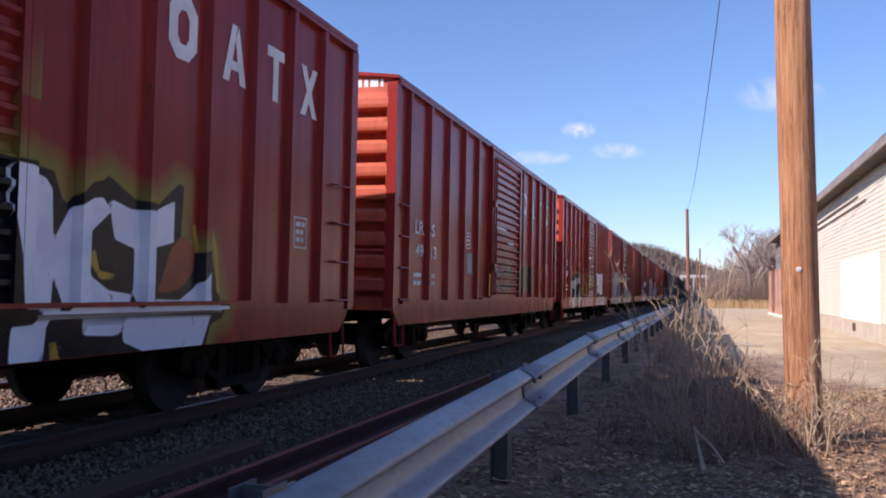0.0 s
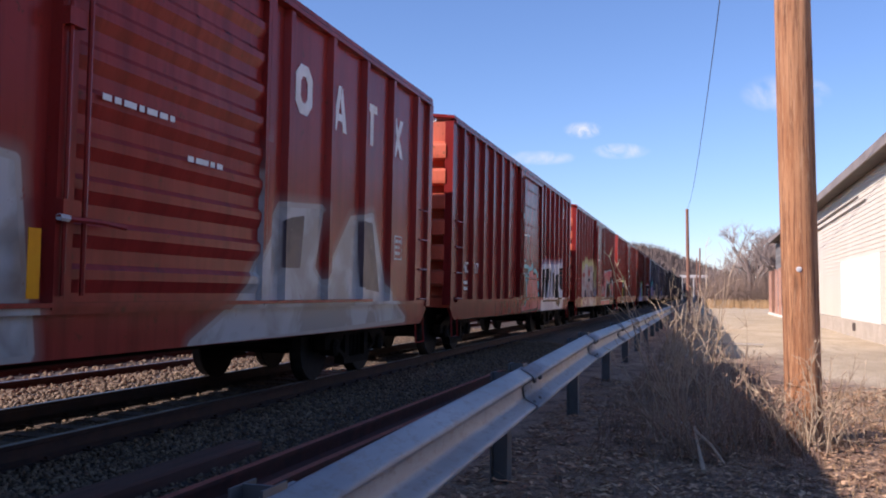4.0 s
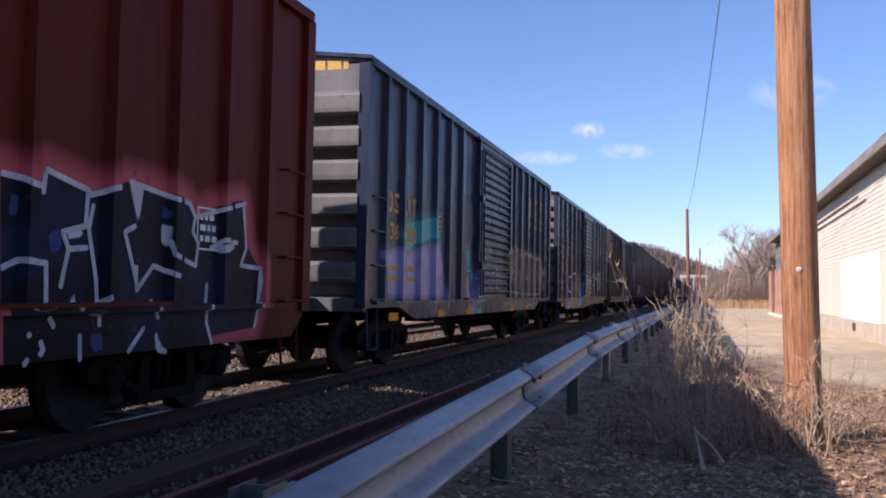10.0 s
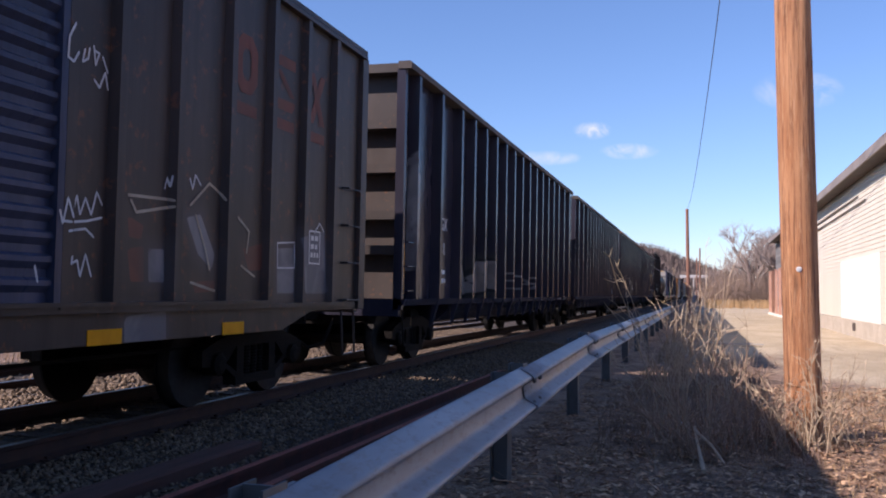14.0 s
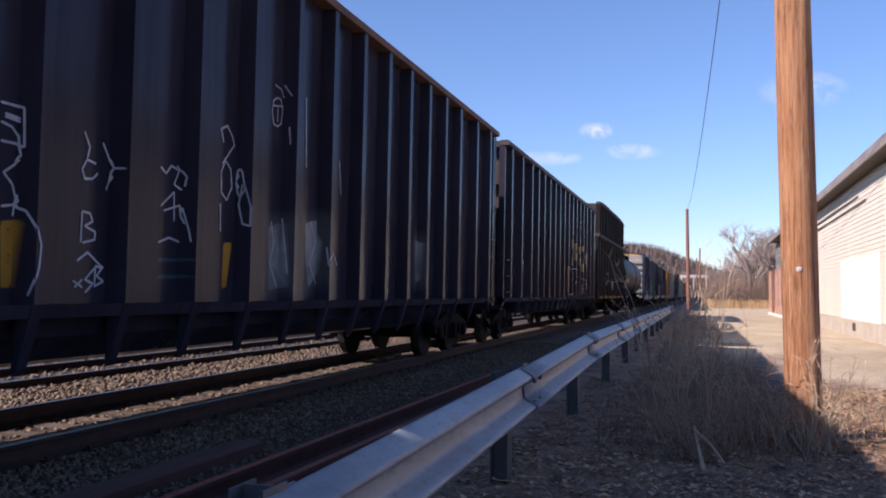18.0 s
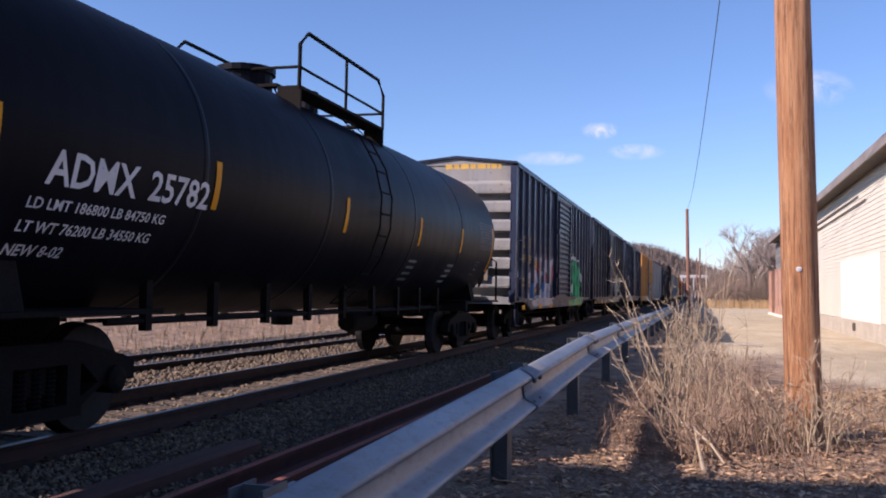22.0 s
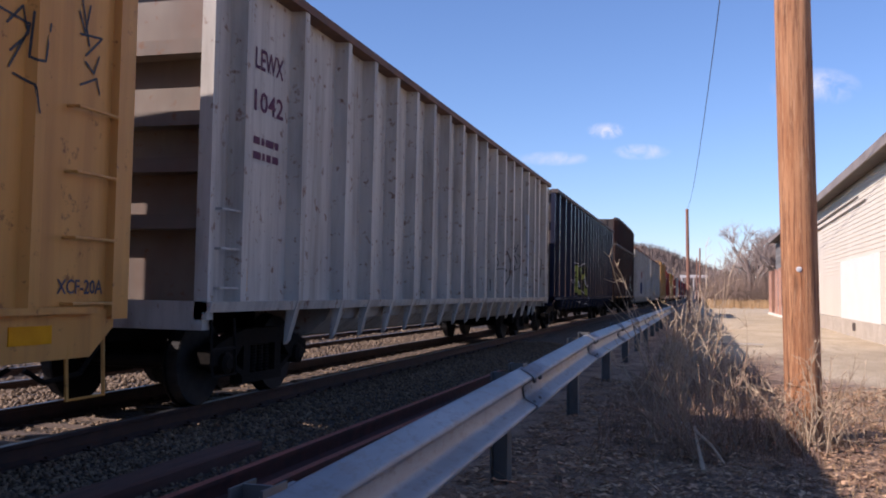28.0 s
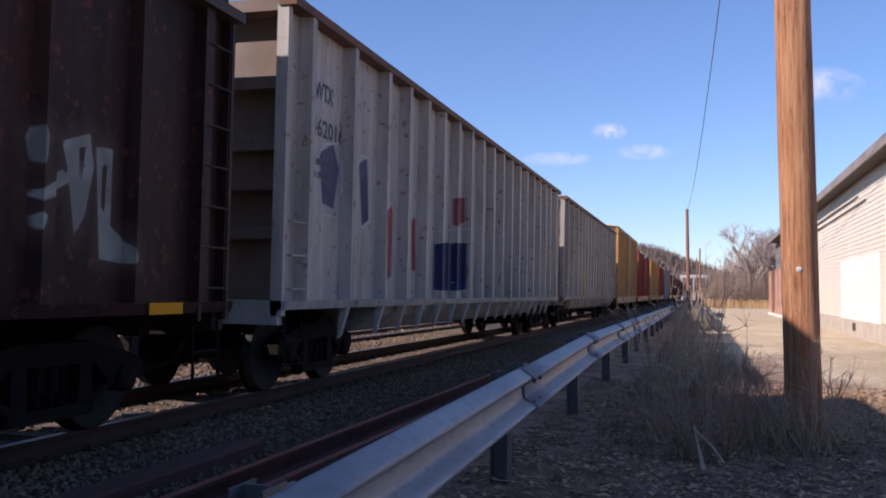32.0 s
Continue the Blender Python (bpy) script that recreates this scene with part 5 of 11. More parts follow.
def tank_car(n, paint, length=16.3):
    car = thing("tank_car", "black tank car with a railed top platform and white markings", "tank car", "freight cars of the train")
    CARS.append((car, n))
    r, zc = 1.49, 2.42
    m = M()
    prof = [(0.02, 0.0)] + [(r * math.sin(a), 0.55 * (1 - math.cos(a))) for a in [math.pi / 2 * k / 8 for k in range(1, 9)]]
    prof += [(r, length / 2)] + [(q[0], length - q[1]) for q in reversed(prof)]
    m.lathe(prof, (0, 0, zc), "y", 56)
    shell = part("tank_shell", m, paint, car, "", True)
    for y in (3.4, 6.4, 9.9, 12.9):
        m = M()
        m.lathe([(r, y - 0.05), (r + 0.003, y - 0.02), (r + 0.003, y + 0.02), (r, y + 0.05)], (0, 0, zc), "y", 56)
        part("weld_band", m, paint, shell, "", True)
    m = M()
    yc = length / 2
    m.lathe([(0.36, r - 0.12), (0.36, r + 0.22), (0.40, r + 0.22), (0.40, r + 0.30), (0.10, r + 0.34)], (0, yc - 1.3, zc), "z", 20)
    part("manway", m, paint, car)
    for rr, h, x, y in ((0.14, 0.3, 0.25, yc + 0.2), (0.1, 0.36, -0.3, yc - 0.3)):
        m = M()
        m.lathe([(rr, r - 0.1), (rr, r + h)], (x, y, zc), "z", 12)
        part("valve", m, paint, car)
    for sx in (-1, 1):
        m = M()
        m.tube([(sx * 0.95, 2.7, 0.93), (sx * 0.95, length - 2.7, 0.93)], 0.03, 6)
        part("side_pipe", m, M_STEEL, car)
        for k in range(9):
            y = 3.3 + k * (length - 6.6) / 8
            m = M()
            m.box(sx * 0.95 - 0.04, sx * 0.95 + 0.04, y - 0.05, y + 0.05, 0.84, 1.35)
            part("pipe_bracket", m, M_STEEL, car)
    m = M()
    m.lathe([(0.15, -0.55), (0.17, -0.45), (0.17, 0.45), (0.15, 0.55)], (0.35, yc + 2.2, 0.72), "y", 12)
    part("air_tank", m, M_STEEL, car)
    m = M()
    for x in (-0.95, 0.62):
        m.box(x, x + 0.33, yc - 1.6, yc + 1.6, zc + r - 0.06, zc + r - 0.02)
        m.box(x, x + 0.33, yc - 1.6, yc - 1.56, zc + r - 0.35, zc + r - 0.06)
        m.box(x, x + 0.33, yc + 1.56, yc + 1.6, zc + r - 0.35, zc + r - 0.06)
    for y in (yc - 1.6, yc + 1.45):
        m.box(-0.61, 0.61, y, y + 0.15, zc + r - 0.02, zc + r + 0.02)
    part("platform", m, M_STEEL, car)
    m = M()
    zr = zc + r + 0.72
    for x in (-0.93, 0.93):
        m.tube([(x, yc - 1.6, zc + r - 0.05), (x, yc - 1.6, zr - 0.2), (x, yc - 1.35, zr), (x, yc + 1.35, zr), (x, yc + 1.6, zr - 0.2), (x, yc + 1.6, zc + r - 0.05)], 0.028, 6)
        m.tube([(x, yc - 1.6, zr - 0.5), (x, yc + 1.6, zr - 0.5)], 0.02, 6)
        m.tube([(x, yc, zc + r - 0.05), (x, yc, zr)], 0.024, 6)
    for y in (yc - 1.6, yc + 1.6):
        m.tube([(-0.93, y, zr - 0.5), (0.93, y, zr - 0.5)], 0.02, 6)
    part("railing", m, M_STEEL, car)
    m = M()
    for s in (-0.22, 0.22):
        pts = []
        for k in range(9):
            a = radians(-58 + 16 * k)
            pts.append(((r + 0.12) * math.cos(a), yc + s, zc + (r + 0.12) * math.sin(a)))
        m.tube(pts, 0.014, 5)
    for k in range(12):
        a = radians(-58 + 11 * k)
        m.tube([((r + 0.12) * math.cos(a), yc - 0.22, zc + (r + 0.12) * math.sin(a)), ((r + 0.12) * math.cos(a), yc + 0.22, zc + (r + 0.12) * math.sin(a))], 0.014, 5)
    part("side_ladder", m, M_STEEL, car)
    for y0, y1 in ((-0.35, 2.9), (length - 2.9, length + 0.35)):
        m = M()
        m.box(-0.33, 0.33, y0, y1, 0.72, 1.05)
        m.box(-1.45, 1.45, y0, y0 + 0.15, 0.86, 1.06)
        m.box(-1.40, -0.6, y0, y1, 1.02, 1.06)
        m.box(0.6, 1.40, y0, y1, 1.02, 1.06)
        m.prism([(-1.2, 1.06), (1.2, 1.06), (1.1, 1.45), (0.5, 1.12), (-0.5, 1.12), (-1.1, 1.45)], (y0 + y1) / 2 - 0.15, (y0 + y1) / 2 + 0.15)
        part("stub_sill", m, M_STEEL, car)
        m = M()
        ye = -0.3 if y0 < 1 else length + 0.3
        m.tube([(1.35, ye, 1.06), (1.35, ye, 1.95), (1.25, ye, 2.02), (-1.25, ye, 2.02), (-1.35, ye, 1.95), (-1.35, ye, 1.06)], 0.026, 6)
        m.tube([(0.5, ye, 1.06), (0.5, ye, 2.02)], 0.02, 5)
        m.tube([(-0.5, ye, 1.06), (-0.5, ye, 2.02)], 0.02, 5)
        part("end_rail", m, M_STEEL, car)
    m = M()
    m.lathe([(0.16, -1.7), (0.16, -1.35), (0.09, -1.3)], (0, yc, zc), "z", 12)
    m.tube([(0.9, 2.5, 0.95), (0.7, length - 2.5, 0.95)], 0.02, 5)
    part("bottom_outlet", m, M_STEEL, car)

    def curved(m, y0, y1, z0, z1):
        k = 6
        vs = []
        for i in range(k + 1):
            z = z0 + (z1 - z0) * i / k
            x = math.sqrt(max(0.01, (r + 0.008) ** 2 - (z - zc) ** 2))
            vs += [(x, y0, z), (x, y1, z)]
        m.add(vs, [(2 * i, 2 * i + 1, 2 * i + 3, 2 * i + 2) for i in range(k)])
    for y in (0.75, 3.62, 6.95, 10.2, 12.9, 15.55):
        m = M()
        curved(m, y - 0.05, y + 0.05, *((1.70, 2.66) if y > 15 else (2.0, 2.46)))
        part("reflector", m, M_YELLOW, shell)

    def words(text, y, z, height, width):
        me, co = glyphs(text, height, width)
        x = np.sqrt(np.maximum(0.01, (r + 0.008) ** 2 - (z + co[:, 1] - zc) ** 2))
        me.vertices.foreach_set("co", np.stack([x, y + co[:, 0], z + co[:, 1]], 1).ravel())
        me.materials.clear()
        me.materials.append(None)
        put("lettering", me, M_WHITE, shell)
    words("ADMX", 1.30, 1.98, 0.26, 1.08)
    words("25782", 2.55, 1.98, 0.26, 0.95)
    words("LD LMT 186800 LB 84750 KG", 1.20, 1.80, 0.085, 1.70)
    words("LT WT 76200 LB 34550 KG", 1.20, 1.63, 0.085, 1.60)
    words("NEW 8-02", 1.20, 1.46, 0.085, 0.62)

    def print_bar(y0, y1, z0, z1):
        m = M()
        curved(m, y0, y1, z0, z1)
        part("small_print", m, M_PLATE, shell)
    for y0 in (10.05, 12.4):
        for k in range(4):
            print_bar(y0, y0 + 0.4, 1.72 - 0.1 * k, 1.76 - 0.1 * k)
    m = M()
    for k in range(10):
        curved(m, 14.400, 15.522, 2.70 - 0.06 * k, 2.708 - 0.06 * k)
    for y in (14.400, 14.884, 15.104, 15.324, 15.509):
        curved(m, y, y + 0.012, 2.16, 2.708)
    part("stencil", m, M_PLATE, shell)
    rnd = random.Random(44)
    m = M()
    for k in range(9):
        for y0, y1 in ((14.444, 14.840), (14.928, 15.071), (15.148, 15.291), (15.368, 15.478)):
            if rnd.random() < 0.8:
                curved(m, y0, y0 + (y1 - y0) * rnd.uniform(0.5, 1.0), 2.657 - 0.06 * k, 2.686 - 0.06 * k)
    part("small_print", m, M_GREYPRINT, shell)
    m = M()
    for y0, y1, z0, z1 in ((14.38, 14.74, 1.865, 1.88), (14.38, 14.74, 1.60, 1.615), (14.38, 14.395, 1.615, 1.865), (14.725, 14.74, 1.615, 1.865), (14.46, 14.66, 1.70, 1.73), (14.52, 14.62, 1.79, 1.82)):
        curved(m, y0, y1, z0, z1)
    part("stencil", m, M_PLATE, shell)
    m = M()
    m.add([(1.30, 15.10, 1.53), (1.24, 15.335, 1.33), (1.30, 15.57, 1.53), (1.36, 15.335, 1.73)], [(0, 1, 2, 3)])
    m.add([(1.28, 15.10, 1.53), (1.22, 15.335, 1.33), (1.28, 15.57, 1.53), (1.34, 15.335, 1.73)], [(3, 2, 1, 0)])
    part("placard_holder", m, M_STEEL, car)
    add_trucks(car, n, length, 1.75)
    return car


# paints: red lessee cars, railroad reds, weathered blue, black, white, yellow
RUST = (0.11, 0.035, 0.018)
BLACK, SILVER, PINK = (0.012, 0.012, 0.014), (0.55, 0.55, 0.56), (0.5, 0.18, 0.24)


def red(name, tags=(), k=1.0):
    return car_paint(name, (0.28 * k, 0.028 * k, 0.023 * k), (0.34 * k, 0.045 * k, 0.034 * k), (0.16 * k, 0.020 * k, 0.016 * k), RUST, 0.24, tags, 0.62, 0.10)


def brown_red(name, tags=()):
    return car_paint(name, (0.19, 0.018, 0.017), (0.22, 0.025, 0.022), (0.11, 0.013, 0.011), RUST, 0.24, tags, 0.62, 0.07)


def blue(name, tags=(), k=1.0, shine=0.13):
    return car_paint(name, (0.028 * k, 0.035 * k, 0.064 * k), (0.044 * k, 0.051 * k, 0.082 * k), (0.012, 0.014, 0.022), (0.06, 0.04, 0.03), None, tags, 0.66, shine)


def black(name, tags=(), k=1.0):
    return car_paint(name, (0.034 * k, 0.032 * k, 0.045 * k), (0.048 * k, 0.044 * k, 0.060 * k), (0.018, 0.017, 0.024), (0.05, 0.028, 0.018), 0.2, tags, 0.66, 0.08)


def end_coat(name, a, b):
    """The near end of a weathered car in its own tone; the red one is brightened for sun."""
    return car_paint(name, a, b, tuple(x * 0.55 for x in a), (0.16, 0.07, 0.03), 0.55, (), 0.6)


# RED_END: brighter copy of the side red, with sunlight put into its colour
RED_END = end_coat("sunny_red_end", (0.56, 0.105, 0.05), (0.60, 0.14, 0.07))
SALMON_END = end_coat("salmon_bleached_end", (0.56, 0.18, 0.12), (0.60, 0.24, 0.17))
GREY_END = end_coat("grey_bleached_end", (0.115, 0.12, 0.12), (0.18, 0.175, 0.165))
STEEL_END = end_coat("silver_bleached_end", (0.25, 0.255, 0.27), (0.30, 0.265, 0.22))
TAN_END = end_coat("tan_bleached_end", (0.27, 0.215, 0.17), (0.23, 0.23, 0.23))
RUST_END = end_coat("rust_stained_end", (0.07, 0.052, 0.043), (0.04, 0.033, 0.030))
RUST_CHORD = surf("rusty_top_chord", (0.19, 0.085, 0.045), (0.11, 0.06, 0.04), 2.0, 0.85, 0.3, 0.01, c=(0.07, 0.05, 0.045))
DARK_CHORD = surf("worn_dark_chord", (0.05, 0.042, 0.038), (0.085, 0.06, 0.05), 2.0, 0.8, 0.3, 0.01)


# shapes sprayed on the cars, in metres along the car and up
SILVER_D = (
    (0, (2.36, 1.72), (2.55, 1.79), (2.72, 1.77), (2.77, 1.32), (2.76, 1.05), (2.47, 0.96), (2.29, 1.00), (2.23, 0.88), (2.12, 0.74), (1.97, 0.81), (2.05, 1.06), (2.16, 1.14), (2.46, 1.17), (2.54, 1.32), (2.49, 1.64)),
    (0, (2.78, 1.69), (2.88, 1.72), (3.46, 1.86), (3.69, 1.86), (3.86, 1.74), (3.80, 1.33), (3.90, 1.03), (4.00, 0.79), (3.37, 0.75), (2.93, 0.73), (2.68, 0.72), (2.41, 0.96), (2.79, 1.02), (2.87, 1.08), (2.89, 1.32), (2.83, 1.44)),
    (0, (3.94, 1.78), (4.03, 1.88), (4.46, 1.91), (4.65, 1.78), (4.71, 1.49), (4.96, 1.50), (5.05, 1.02), (4.81, 0.73), (4.44, 0.71), (4.02, 1.03), (3.99, 1.06), (4.02, 1.47)),
)
DARK_D = (
    (0, (2.83, 1.44), (2.89, 1.41), (2.89, 1.32), (2.78, 1.29)),
    (0, (2.85, 1.14), (2.91, 1.11), (2.90, 0.72), (2.86, 1.05)),
    (0, (4.00, 1.54), (4.03, 1.75), (4.37, 1.83), (4.10, 1.34), (4.07, 1.03), (4.00, 1.01)),
    (0, (4.56, 1.70), (4.72, 1.56), (4.68, 1.35), (4.58, 1.49)),
    (0, (3.35, 1.20), (3.50, 1.13), (3.45, 0.75), (3.34, 0.78)),
    (0, (5.99, 2.09), (6.30, 2.15), (6.30, 1.61), (6.15, 1.53)),
    (0, (6.42, 1.45), (7.20, 1.55), (7.08, 1.38), (6.55, 1.33)),
    (0, (7.74, 1.43), (8.10, 1.53), (8.17, 1.39), (7.80, 1.34)),
    (0.018, (2.294, 0.85), (2.383, 0.99)),
    (0.018, (3.252, 1.52), (3.389, 1.72), (3.477, 1.52)),
)
DARK_D += (
    (0.018, (6.443, 1.04), (8.967, 1.03)),
)
YELLOW_D = (
    (0, (5.57, 1.67), (5.78, 1.91), (6.07, 2.07), (6.30, 2.11), (6.63, 2.09), (6.89, 2.15), (7.18, 1.90), (7.61, 2.01), (8.07, 2.04), (8.73, 1.98), (9.16, 1.90), (8.93, 1.50), (7.21, 1.47), (6.42, 1.37), (6.30, 1.04), (5.93, 1.36), (5.59, 1.36)),
    (0.018, (2.125, 1.67), (2.608, 1.78), (2.848, 1.81), (2.872, 1.83)),
    (0.018, (3.158, 1.86), (3.302, 1.90), (3.688, 1.90)),
    (0.018, (3.852, 1.87), (3.976, 1.89), (4.013, 1.90)),
    (0.018, (2.597, 2.07), (2.606, 1.92)),
    (0.018, (2.512, 1.97), (2.708, 1.95)),
    (0.018, (4.759, 1.56), (5.027, 1.35)),
)
ROSE_D = (
    (0, (5.48, 1.36), (5.93, 1.28), (6.18, 1.04), (6.30, 0.71), (5.86, 0.69), (5.52, 0.74)),
    (0, (6.43, 1.25), (8.94, 1.35), (8.99, 0.72), (6.72, 0.70), (6.40, 0.88)),
    (0, (6.78, 1.84), (7.18, 1.90), (7.25, 1.69), (6.87, 1.63)),
)
BLUE_D = (
    (0, (8.56, 1.97), (9.07, 2.05), (9.02, 1.85), (8.57, 1.83)),
    (0, (6.61, 2.34), (6.93, 2.36), (6.94, 2.22), (6.62, 2.19)),
)
PALE_E = (
    (0, (1.40, 1.94), (1.70, 2.05), (2.46, 2.00), (2.85, 2.30), (4.74, 2.44), (5.10, 2.15), (5.99, 2.09), (6.17, 0.77), (3.78, 0.73), (2.54, 0.80), (0.89, 0.81), (0.67, 0.97), (1.19, 1.45), (1.55, 1.62)),
    (0, (9.98, 2.15), (11.14, 2.23), (10.91, 1.49), (11.21, 1.29), (12.11, 2.17), (12.91, 2.28), (13.49, 1.22), (14.34, 0.82), (8.22, 0.72), (9.06, 1.09)),
)
DARK_EE = (
    (0, (1.77, 1.94), (2.35, 1.97), (2.32, 1.60), (2.07, 1.59)),
    (0, (2.88, 2.07), (3.42, 2.15), (3.39, 1.63), (2.88, 1.59)),
    (0, (1.69, 1.27), (2.28, 1.27), (2.30, 1.03), (1.69, 1.04)),
    (0, (2.87, 1.39), (3.41, 1.39), (3.37, 1.02), (2.87, 1.07)),
    (0, (1.54, 0.95), (1.76, 0.95), (1.77, 0.83), (1.55, 0.83)),
    (0, (10.00, 2.02), (10.65, 2.11), (10.56, 1.49), (10.00, 1.48)),
    (0, (12.35, 2.18), (12.92, 2.20), (13.25, 1.22), (12.38, 1.29)),
    (0, (3.61, 1.76), (3.98, 1.77), (4.00, 1.60), (3.62, 1.59)),
    (0.015, (2.754, 1.93), (2.768, 0.84)),
    (0.015, (3.730, 1.49), (3.946, 0.82)),
    (0.015, (1.666, 1.62), (1.699, 1.41), (1.730, 1.37)),
)
VIOLET_E = (
    (0, (4.00, 1.79), (4.59, 1.87), (4.65, 1.06), (4.01, 1.06)),
    (0, (5.20, 2.00), (5.78, 2.02), (5.71, 1.16), (5.13, 1.21)),
    (0, (2.87, 2.23), (3.41, 2.29), (3.36, 2.15), (2.88, 2.10)),
    (0, (1.11, 0.88), (1.47, 0.91), (1.48, 0.77), (1.05, 0.78)),
    (0, (4.78, 1.87), (5.12, 1.84), (5.12, 1.65), (4.79, 1.64)),
    (0, (4.04, 2.31), (4.56, 2.34), (4.57, 2.12), (4.05, 2.11)),
)
YELLOW_E = (
    (0, (4.56, 2.27), (5.12, 2.15), (5.13, 1.94), (4.70, 1.92)),
    (0, (2.34, 1.64), (2.63, 1.61), (2.56, 1.29), (2.36, 1.29)),
    (0, (2.33, 0.97), (2.76, 0.96), (2.77, 0.87), (2.34, 0.88)),
    (0, (4.02, 2.09), (4.46, 2.11), (4.40, 1.86), (4.02, 1.84)),
)
ROSE_F = (
    (0, (7.46, 1.19), (7.62, 1.52), (7.84, 1.62), (7.83, 1.79), (8.39, 1.86), (8.44, 1.72), (8.93, 1.78), (9.03, 1.59), (9.14, 1.30), (9.29, 1.07), (9.25, 0.84), (8.90, 0.81), (6.95, 0.76), (6.94, 0.90), (7.47, 0.96)),
    (0, (9.34, 1.07), (9.98, 1.20), (10.00, 0.81), (9.35, 0.76)),
)
TEAL_F = (
    (0, (7.83, 1.81), (7.82, 1.93), (7.99, 1.95), (8.06, 1.91), (8.16, 2.01), (8.30, 2.06), (8.41, 1.97), (8.39, 1.87)),
    (0, (8.43, 1.81), (8.47, 1.89), (8.75, 1.94), (8.83, 1.90), (9.01, 1.86), (9.11, 1.77), (9.25, 1.80), (9.21, 1.68), (9.07, 1.64), (8.97, 1.76)),
    (0, (9.03, 1.59), (9.17, 1.55), (9.30, 1.60), (9.36, 1.45), (9.23, 1.30), (9.13, 1.40)),
    (0, (9.23, 1.30), (9.45, 1.20), (9.38, 1.07), (9.24, 1.15)),
    (0, (7.18, 2.10), (7.32, 2.14), (7.31, 2.05), (7.22, 2.04)),
    (0.054, (6.884, 1.92), (7.591, 1.93), (7.757, 1.90), (7.742, 1.61)),
    (0.054, (7.528, 1.58), (7.501, 1.73), (7.362, 1.71), (7.334, 1.61)),
)
TEAL_F += (
    (0.054, (6.997, 1.70), (7.055, 1.51), (7.030, 1.27)),
    (0.054, (7.429, 1.55), (7.487, 1.22), (7.538, 1.07), (7.390, 0.91)),
)
BLACK_F = (
    (0, (6.89, 1.87), (7.65, 1.89), (7.66, 1.64), (7.57, 1.62), (7.53, 1.77), (7.31, 1.75), (7.28, 1.58), (7.08, 1.55), (7.05, 1.72), (6.90, 1.71)),
    (0, (7.08, 1.53), (7.38, 1.55), (7.43, 1.27), (7.09, 1.25)),
    (0, (7.02, 1.22), (7.40, 1.23), (7.46, 1.00), (7.04, 1.00)),
    (0, (7.55, 1.51), (7.70, 1.54), (7.72, 1.48), (7.59, 1.45)),
    (0, (7.80, 1.17), (7.86, 1.28), (7.96, 1.15), (7.96, 1.02), (7.84, 1.03)),
    (0, (8.19, 1.55), (8.33, 1.53), (8.31, 1.38), (8.19, 1.42)),
    (0, (8.49, 1.56), (8.53, 1.68), (8.59, 1.57)),
    (0, (8.35, 1.20), (8.46, 1.27), (8.51, 1.10), (8.45, 0.88)),
)
BLACK_F += (
    (0, (7.98, 0.90), (8.07, 1.02), (8.15, 0.95), (8.09, 0.81)),
    (0, (8.62, 1.29), (8.74, 1.29), (8.72, 1.01), (8.63, 1.10)),
)
WHITE_F = (
    (0, (9.53, 1.90), (9.77, 1.99), (10.11, 2.08), (10.76, 2.17), (10.89, 2.10), (11.60, 2.13), (12.43, 2.13), (14.03, 2.26), (14.17, 0.88), (14.02, 0.77), (13.59, 0.74), (10.01, 0.73), (9.84, 0.76), (9.98, 1.14), (9.51, 1.41)),
)
BLACK_G = (
    (0, (9.59, 1.86), (10.64, 2.01), (10.64, 1.61), (10.16, 1.56), (10.12, 1.09), (9.99, 1.06), (9.91, 1.47), (9.59, 1.47)),
    (0, (10.72, 1.61), (10.90, 1.96), (11.02, 2.00), (10.97, 1.63), (10.94, 1.08), (10.72, 1.05)),
    (0, (11.28, 1.32), (11.47, 1.84), (11.77, 2.02), (11.82, 1.73), (11.67, 1.13), (11.30, 1.07)),
    (0, (11.85, 1.86), (11.92, 1.97), (12.43, 2.04), (12.57, 1.34), (12.15, 1.06), (11.86, 1.13)),
    (0, (12.65, 1.48), (12.73, 1.85), (13.28, 2.14), (13.39, 1.50), (12.74, 1.34)),
    (0, (12.57, 1.27), (12.74, 1.42), (13.44, 1.28), (13.59, 0.97), (13.27, 0.79), (12.68, 0.92)),
    (0, (13.50, 2.04), (13.93, 2.15), (13.99, 1.20), (13.59, 1.36)),
)
BLACK_G += (
    (0, (10.19, 1.03), (13.05, 1.04), (13.06, 0.97), (10.19, 0.97)),
)
LILAC_F = (
    (0, (9.53, 1.94), (9.51, 2.22), (9.92, 2.16), (9.93, 2.06), (9.56, 1.98)),
    (0, (10.23, 2.36), (10.68, 2.40), (10.73, 2.20), (10.38, 2.15)),
    (0, (11.86, 2.14), (12.32, 2.41), (12.43, 2.16)),
)
PRINT_F = (
    (0.018, (13.565, 1.97), (13.627, 1.97)),
    (0.018, (13.575, 1.82), (13.601, 1.82), (13.636, 1.82)),
    (0.018, (13.577, 1.66), (13.603, 1.66), (13.646, 1.66)),
    (0.018, (13.578, 1.51), (13.604, 1.51), (13.656, 1.51)),
)
PALE_G = (
    (0, (2.19, 0.69), (2.21, 1.35), (2.34, 2.07), (2.41, 2.23), (3.35, 2.42), (4.21, 2.32), (5.81, 2.46), (6.30, 2.09), (6.37, 0.95), (5.92, 0.64), (3.18, 0.65), (2.30, 0.66)),
    (0, (6.30, 2.09), (6.84, 2.20), (6.94, 0.60), (6.39, 0.66)),
)
